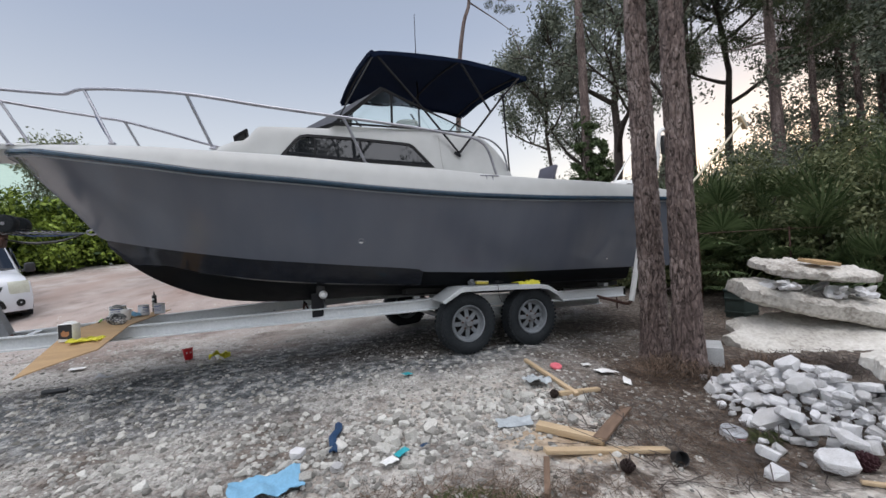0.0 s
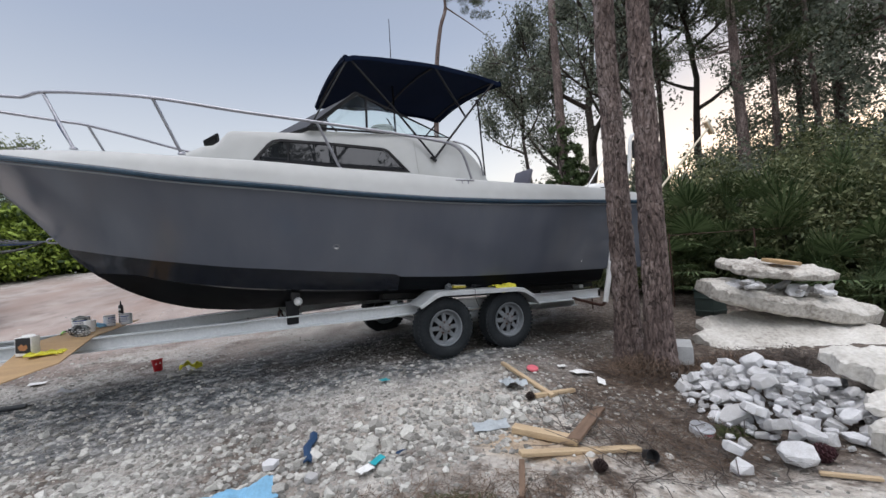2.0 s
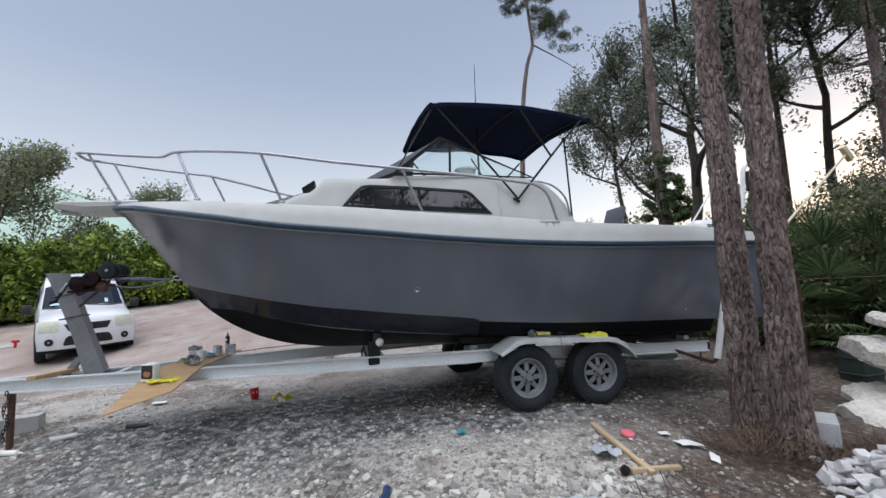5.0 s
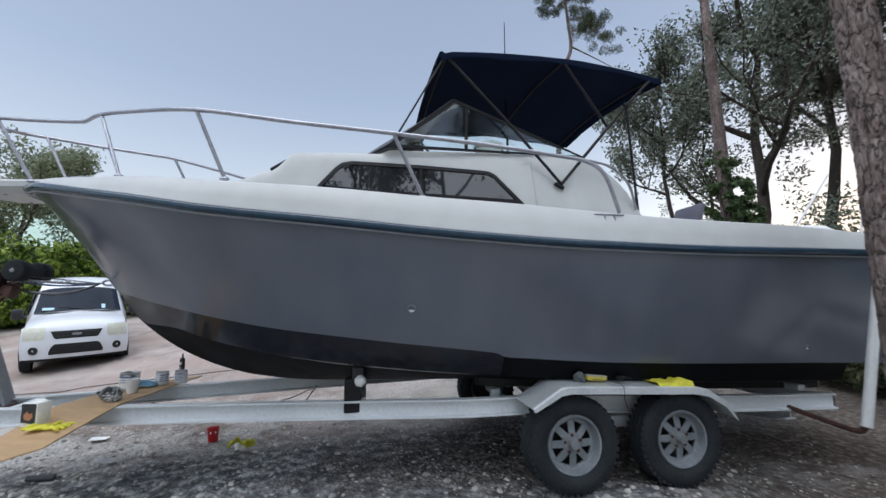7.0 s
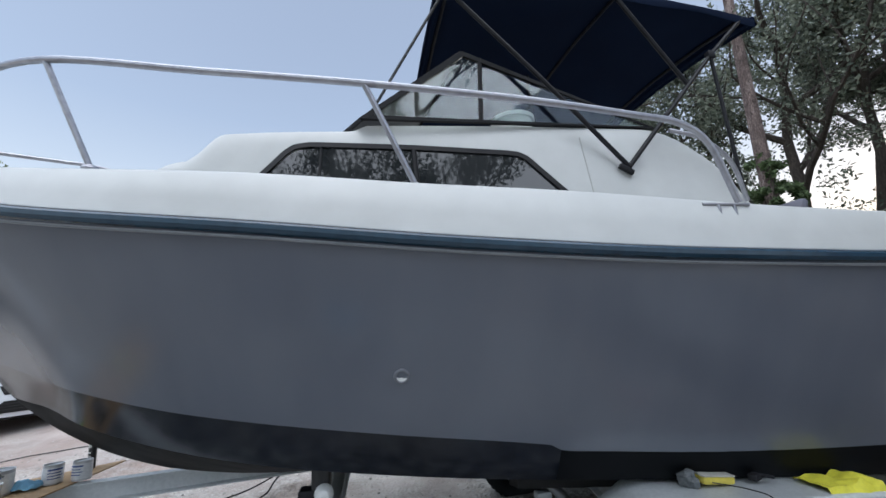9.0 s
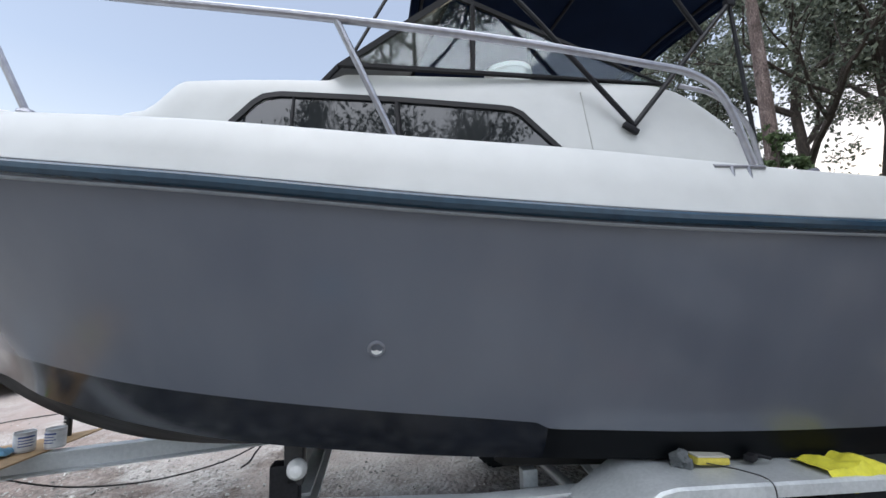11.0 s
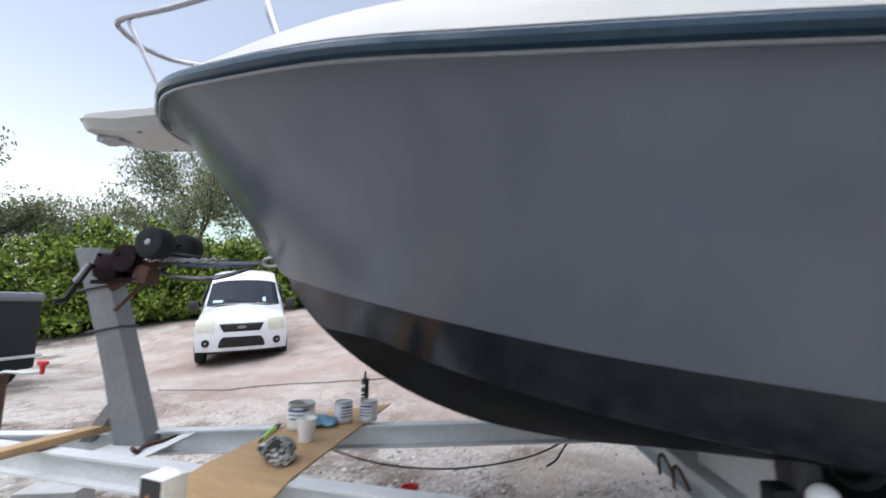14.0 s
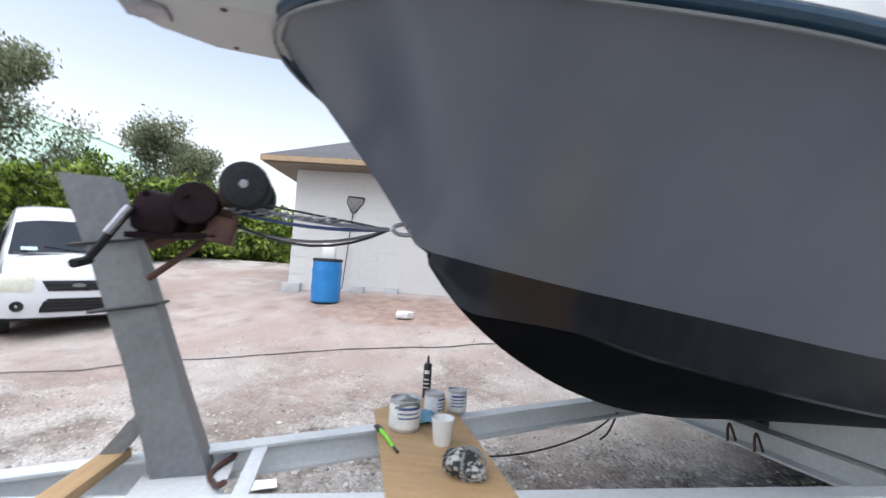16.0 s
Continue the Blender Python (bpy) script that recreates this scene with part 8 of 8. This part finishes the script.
def build_ground_things():
    build_board()
    build_tongue_things()
    # short timber across the tongue
    bm = BM()
    a, b = at(-0.29, 0.44, 0.985), at(-0.23, -0.16, 0.965)
    d = (b - a).normalized()
    sd = Vector((0, 0, 1)).cross(d).normalized()
    rot = Matrix((d, sd, d.cross(sd))).transposed().to_4x4()
    box(bm, (0, 0, 0), ((b - a).length, 0.085, 0.04), None, 0.004)
    solo("timber_offcut", bm, M_PLY, Matrix.Translation((a + b) / 2) @ rot, "brown timber offcut lying across the trailer tongue", "board")
    # rusty prop with chain
    t = thing("prop_post", Matrix.Translation(at(-0.62, 0.13, 0)), "rusty iron prop standing under the trailer tongue", "post")
    bm = BM()
    tube(bm, [(0, 0, floor_at(*at(-0.62, 0.13, 0).xy) - 0.02), (0, 0, 0.82)], 0.03, 12)
    post = part("post", bm, M_RUST, t)
    bm = BM()
    for k in range(13):
        c = Vector((0.03 * math.sin(k), -0.05, 0.82 - 0.038 * k))
        rot = Matrix.Rotation(math.pi / 2, 4, "Y") @ Matrix.Rotation(math.pi / 2 * (k % 2), 4, "X")
        tube(bm, [Matrix.Translation(c) @ rot @ Vector((0.026 * math.cos(q), 0.014 * math.sin(q), 0)) for q in np.linspace(0, 2 * math.pi, 9)], 0.005, 5, False)
    part("chain", bm, M_DARKTUBE, post, "dark hanging chain")
    cement_block(seat(-5.58, 4.22, -0.02, 35), "hollow grey cement block under the tongue")
    cement_block(seat(2.90, 4.58, 0.05, 60), "grey cement block beside a pine trunk")
    # yellow rag, sponge and wires on the fender
    def rag(u, v):
        a, b = (u - 0.5) * 0.30, (v - 0.5) * 0.20
        drop = -2.6 * max(0, b - 0.07)
        return at(5.48 + a, 1.22 + min(b, 0.118), 1.062 + drop * 0.9 + 0.03 * (noise.noise(Vector((a * 14, b * 14, 4))) + 0.4) + 0.012 * abs(noise.noise(Vector((a * 40, b * 40, 1)))))
    draped("yellow_rag", rag, P_YELLOW, "bright yellow rag on the trailer fender", "rag", 22, 18)
    t = thing("sanding_pad", Matrix.Translation(at(4.87, 1.12, 1.078)) @ Matrix.Rotation(radians(25), 4, "Z"), "grey and yellow sanding sponge with a glove on the fender", "sponge")
    bm = BM()
    box(bm, (0.03, 0, 0.028), (0.17, 0.085, 0.035), Matrix.Rotation(0.1, 3, "Y"), 0.012)
    sp = part("sponge", bm, plain("dusty_yellow_foam", (0.58, 0.48, 0.08), 0.95), t)
    bm = BM()
    box(bm, (0.032, 0, 0.048), (0.168, 0.083, 0.008), Matrix.Rotation(0.1, 3, "Y"), 0.003)
    part("abrasive_face", bm, plain("grey_abrasive", (0.45, 0.43, 0.38), 0.95), sp)
    bm = BM()
    bmesh.ops.create_icosphere(bm, subdivisions=4, radius=0.045)
    for v in bm.verts:
        v.co *= 1 + 0.5 * noise.noise(v.co * 30) - 0.35 * abs(noise.noise(v.co * 62 + Vector((3, 1, 0))))
        v.co += Vector((-0.10, 0.0, 0.04))
    part("glove", bm, plain("dark_grey_glove", (0.12, 0.13, 0.135), 0.9), t, "balled grey glove")
    bm = BM()
    box(bm, (0.24, -0.02, 0.02), (0.06, 0.04, 0.03), Matrix.Rotation(0.4, 3, "Z"), 0.006)
    tube(bm, [(0.26, -0.02, 0.03), (0.33, -0.035, 0.012)], 0.008, 6)
    part("clamp", bm, M_DARKTUBE, t, "small dark clamp")
    bm = BM()
    tube(bm, spline([(-0.02, -0.05, 0.03), (0.07, -0.15, 0.025), (0.125, -0.22, 0.0), (0.12, -0.24, -0.1), (0.15, -0.25, -0.2)], 5), 0.003, 5)
    part("wire", bm, M_BLACKP, t)
    # hanging cord under the far beam, and the cable across the drive
    t = thing("cord", Matrix.Identity(4), "thin dark cord looped under the trailer frame", "cord")
    bm = BM()
    pts = [at(1.0, -0.36, 0.84), at(1.4, -0.42, 0.72), at(1.85, -0.50, 0.68), at(2.3, -0.56, 0.74), at(2.6, -0.62, 0.85)]
    tube(bm, spline(pts, 7), 0.006, 6)
    part("loop", bm, M_BLACKP, t)
    bm = BM()
    tube(bm, spline([at(2.6, -0.62, 0.85), at(2.54, -0.60, 0.78), at(2.50, -0.60, 0.72), at(2.44, -0.60, 0.68)], 5), 0.007, 6)
    part("tail", bm, M_BLACKP, t)
    bm = BM()
    pts = [(-9.3, 6.75), (-8.0, 7.4), (-6.6, 7.95), (-5.0, 8.55), (-3.6, 9.0), (-2.2, 9.5), (-1.0, 10.2)]
    tube(bm, [Vector((p.x, p.y, floor_at(p.x, p.y) + 0.012)) for p in spline([(x, y, 0) for x, y in pts], 12)], 0.007, 6)
    solo("ground_cable", bm, M_BLACKP, Matrix.Identity(4), "thin dark cable lying across the drive", "cable")
    # red cup, gloves, tubes
    t = thing("red_cup", seat(-3.41, 5.42, 0.07, 200, 8, 6), "red plastic cup with square holes on the gravel", "cup")
    bm = BM()
    lathe(bm, [(0, -0.068), (0.042, -0.068), (0.046, -0.062), (0.060, 0.07), (0.068, 0.072), (0.068, 0.080), (0.058, 0.078), (0.055, 0.07), (0.042, -0.056), (0, -0.056)], 24)
    part("body", bm, P_RED, t)
    for q in (-24, 24):
        bm = BM()
        box(bm, (0.0525, 0, 0.022), (0.006, 0.016, 0.018), None, 0.001)
        bm.transform(Matrix.Rotation(radians(112 + q), 4, "Z"))
        part("hole", bm, P_WHITE, t, "pale square hole in the side")
    draped("work_glove", lay(-2.87, 5.19, 0.24, 0.15, 25, 0.10, 6), P_YELLOW, "crumpled yellow rubber glove on the gravel", "glove", 26, 20)
    draped("rag", lay(-2.83, 5.12, 0.10, 0.08, 50, 0.07, 16), P_WHITE, "small white rag beside a yellow glove", "rag", 12, 10)
    for x, y, a, mat, lb in ((-4.62, 3.94, 50, P_WHITE, "white empty caulking tube on the dirt"), (-4.81, 3.58, 5, P_WHITE, "white empty caulking tube on the dirt"), (-4.12, 4.32, 20, plain("slate_tube", (0.05, 0.055, 0.06)), "dark empty caulking tube on the dirt")):
        t = thing("caulk_tube", seat(x, y, 0.028, a), lb, "tube", "empty caulking tubes")
        bm = BM()
        lathe(bm, [(0, -0.11), (0.025, -0.11), (0.025, 0.10), (0.008, 0.11), (0, 0.11)], 16, Matrix.Rotation(math.pi / 2, 4, "Y"))
        part("body", bm, mat, t)
        bm = BM()
        lathe(bm, [(0, 0.11), (0.010, 0.11), (0.005, 0.16), (0, 0.16)], 12, Matrix.Rotation(math.pi / 2, 4, "Y"))
        part("nozzle", bm, mat, t)
    draped("rag", lay(-3.91, 4.69, 0.16, 0.10, 15, 0.04, 41), plain("grey_cloth", (0.30, 0.31, 0.32), 0.95), "dusty grey rag on the dirt", "rag", 12, 10)
    # cloths, straps, scraps
    draped("blue_cloth", lay(-1.12, 2.44, 0.40, 0.22, 28, 0.05, 2), P_LBLUE, "crumpled light blue cloth on the gravel", "cloth", 24, 16)
    draped("plastic_bag", lay(0.78, 3.78, 0.20, 0.20, 15, 0.07, 8), P_CLEAR, "crumpled clear plastic bag on the dirt", "bag", 20, 20)
    draped("plastic_film", lay(0.45, 3.05, 0.26, 0.12, 5, 0.02, 11), P_CLEAR, "crumpled clear plastic film on the dirt", "litter")
    draped("blue_tarp", lay(1.18, 6.05, 0.55, 0.3, 20, 0.06, 21), plain("tarp_blue", (0.06, 0.16, 0.24), 0.6), "faded blue tarp scrap behind the wheels", "tarp")
    draped("paper", lay(-4.72, 5.25, 0.16, 0.12, 30, 0.015, 14), P_WHITE, "scrap of white paper on the drive", "paper", 8, 6)
    for x, y, s, a, k in ((1.60, 4.26, 0.22, 20, 31), (1.72, 4.05, 0.12, 70, 32), (1.45, 4.42, 0.10, 10, 33)):
        draped("paper", lay(x, y, s, s * 0.6, a, 0.02, k), P_WHITE, "torn white paper on the dirt", "paper", 10, 8)
    bm = BM()
    pts = [(-0.885, 3.20), (-0.86, 3.10), (-0.875, 2.98), (-0.84, 2.88), (-0.82, 2.79)]
    rows = [[(x - 0.028, y, floor_at(x, y) + 0.035), (x, y, floor_at(x, y) + 0.05), (x + 0.028, y, floor_at(x, y) + 0.035)] for x, y in pts]
    low = [[(x, y, z - 0.012) for x, y, z in r] for r in rows]
    ring = [a + b[::-1] for a, b in zip(rows, low)]
    vs = grid(bm, ring, False, True)
    bm.faces.new(vs[0])
    bm.faces.new(vs[-1])
    solo("strap", bm, P_NAVY, Matrix.Identity(4), "folded dark blue webbing strap on the gravel", "strap")
    for x, y, s, mat, lb in ((-0.43, 4.13, 0.09, P_TEAL, "small teal plastic scrap on the gravel"), (-0.35, 2.70, 0.09, P_TEAL, "small teal plastic scrap on the gravel"), (-0.42, 2.63, 0.10, P_WHITE, "small white packet on the gravel"), (-0.20, 2.78, 0.06, P_NAVY, "dark blue scrap on the gravel")):
        draped("plastic_scrap", lay(x, y, s, s * 0.75, 40, 0.02, x * 9), mat, lb, "litter", 8, 6)
    # loose pink plastic lid
    bm = BM()
    lathe(bm, [(0, 0.0), (0.055, 0.0), (0.06, 0.006), (0.06, 0.02), (0.054, 0.026), (0, 0.028)], 22)
    solo("plastic_saucer", bm, P_PINK, seat(1.09, 4.27, 0.014, 0, 12, 6), "pink plastic lid on the dirt", "saucer")
    # timber
    stick("timber_stick", (0.80, 4.38), (1.06, 3.50), 0.04, 0.03, M_WOOD, "long pale timber stick on the dirt", lift=0.02)
    stick("timber_stick", (0.90, 3.49), (1.32, 3.72), 0.045, 0.035, M_WOOD, "short pale timber stick on the dirt")
    stick("timber_beam", (0.60, 2.97), (0.99, 2.74), 0.085, 0.045, M_WOOD, "sawn pale pine beam offcut on the dirt", "beam")
    stick("timber_plank", (0.56, 2.59), (1.40, 2.74), 0.06, 0.025, M_WOOD, "thin pale timber plank on the dirt", "plank", 0.03)
    stick("timber_plank", (0.95, 2.72), (1.42, 3.40), 0.085, 0.022, M_OLDWOOD, "weathered brown plank on the dirt", "plank", 0.03)
    stick("stake", (0.56, 2.56), (0.48, 2.22), 0.035, 0.03, M_OLDWOOD, "weathered wooden stake on the dirt", "stake")
    stick("timber_stick", (2.36, 2.43), (2.62, 2.30), 0.03, 0.02, M_WOOD, "short pale stick by the rocks")
    # black cup with a dark mouth, pine cones, tin
    bm = BM()
    lathe(bm, [(0, 0.0), (0.038, 0.0), (0.042, 0.07), (0.045, 0.072), (0.040, 0.07), (0.034, 0.01), (0, 0.01)], 20)
    solo("black_cup", bm, M_BLACKP, seat(1.39, 2.62, 0.03, 0, 70, 10), "small black plastic cup on the dirt", "cup")
    for x, y, s, c in ((0.98, 2.46, 1.0, (0.035, 0.02, 0.018)), (2.50, 2.62, 1.6, (0.045, 0.012, 0.016)), (0.84, 3.5, 0.9, (0.04, 0.025, 0.02))):
        cone(x, y, s, c)
    tin("tin_can", seat(2.09, 3.12, 0.0, 20, 14), 0.085, 0.055, P_LABEL, "flat white labelled tin tilted by the rubble", "tin", "", True, 2, P_RED)
    # crate in front of the shrubs, wire fence behind the rocks
    x, y = 4.90, 6.88
    t = thing("crate", seat(x, y, -0.02, 20), "dusty dark green plastic crate at the edge of the woods", "crate")
    for sx, sy, lx, ly in ((0, -0.15, 0.34, 0.018), (0, 0.15, 0.34, 0.018), (-0.161, 0, 0.018, 0.282), (0.161, 0, 0.018, 0.282)):
        bm = BM()
        box(bm, (sx, sy, 0.23), (lx, ly, 0.46), None, 0.005)
        for z in (0.12, 0.34):
            box(bm, (sx * 1.06, sy * 1.06, z), (lx + 0.01, ly + 0.006, 0.03), None, 0.004)
        part("side", bm, P_TEALDARK, t)
    bm = BM()
    box(bm, (0, 0, 0.474), (0.38, 0.34, 0.028), None, 0.008)
    part("lid", bm, P_TEALDARK, t)
    t = thing("wire_fence", Matrix.Identity(4), "low wire fence rail in front of the shrubs", "fence")
    xs = (3.3, 4.8, 6.3, 7.8)
    for k, x in enumerate(xs):
        y = 8.0 - 0.25 * k
        bm = BM()
        tube(bm, [(x, y, floor_at(x, y) - 0.05), (x, y, floor_at(x, y) + 1.42)], 0.014, 7)
        part("post", bm, M_RUST, t)
    bm = BM()
    tube(bm, [(x, 8.0 - 0.25 * k, floor_at(x, 8.0 - 0.25 * k) + 1.38) for k, x in enumerate(xs)], 0.006, 6)
    part("rail", bm, M_RUST, t)
    # single larger stones
    for x, y, s in ((-1.07, 2.81, 0.12), (-4.78, 10.1, 0.36), (-0.75, 2.62, 0.09), (1.95, 2.55, 0.16)):
        ob = new("white_stone", ROCKS[int(abs(x) * 7) % len(ROCKS)])
        ob.matrix_world = seat(x, y, s * 0.22, 30 * x) @ Matrix.Diagonal((s * 1.2, s, s * 0.8, 1))
        tagged(ob, "single white limestone lump on the ground", "rock", "single stones")


def cone(x, y, s, c):
    """A pine cone of spiralled scales."""
    bm = BM()
    for k in range(64):
        u = k / 63
        a = 2.39996 * k
        r = 0.030 * math.sin(math.pi * (0.12 + 0.84 * u)) * s
        z = 0.075 * u * s
        m = Matrix.Translation((r * math.cos(a), r * math.sin(a), z)) @ Matrix.Rotation(a, 4, "Z") @ Matrix.Rotation(-0.5 - 0.7 * (u - 0.3), 4, "Y")
        bmesh.ops.create_cube(bm, size=1, matrix=m @ Matrix.Diagonal((0.022 * s, 0.016 * s, 0.005 * s, 1)))
    solo("pine_cone", bm, plain("cone_brown", c, 0.8), seat(x, y, 0.03 * s, 40 * s, 75), "dry dark pine cone on the dirt", "pine cone", "pine cones", smooth=False)


build_ground_things()
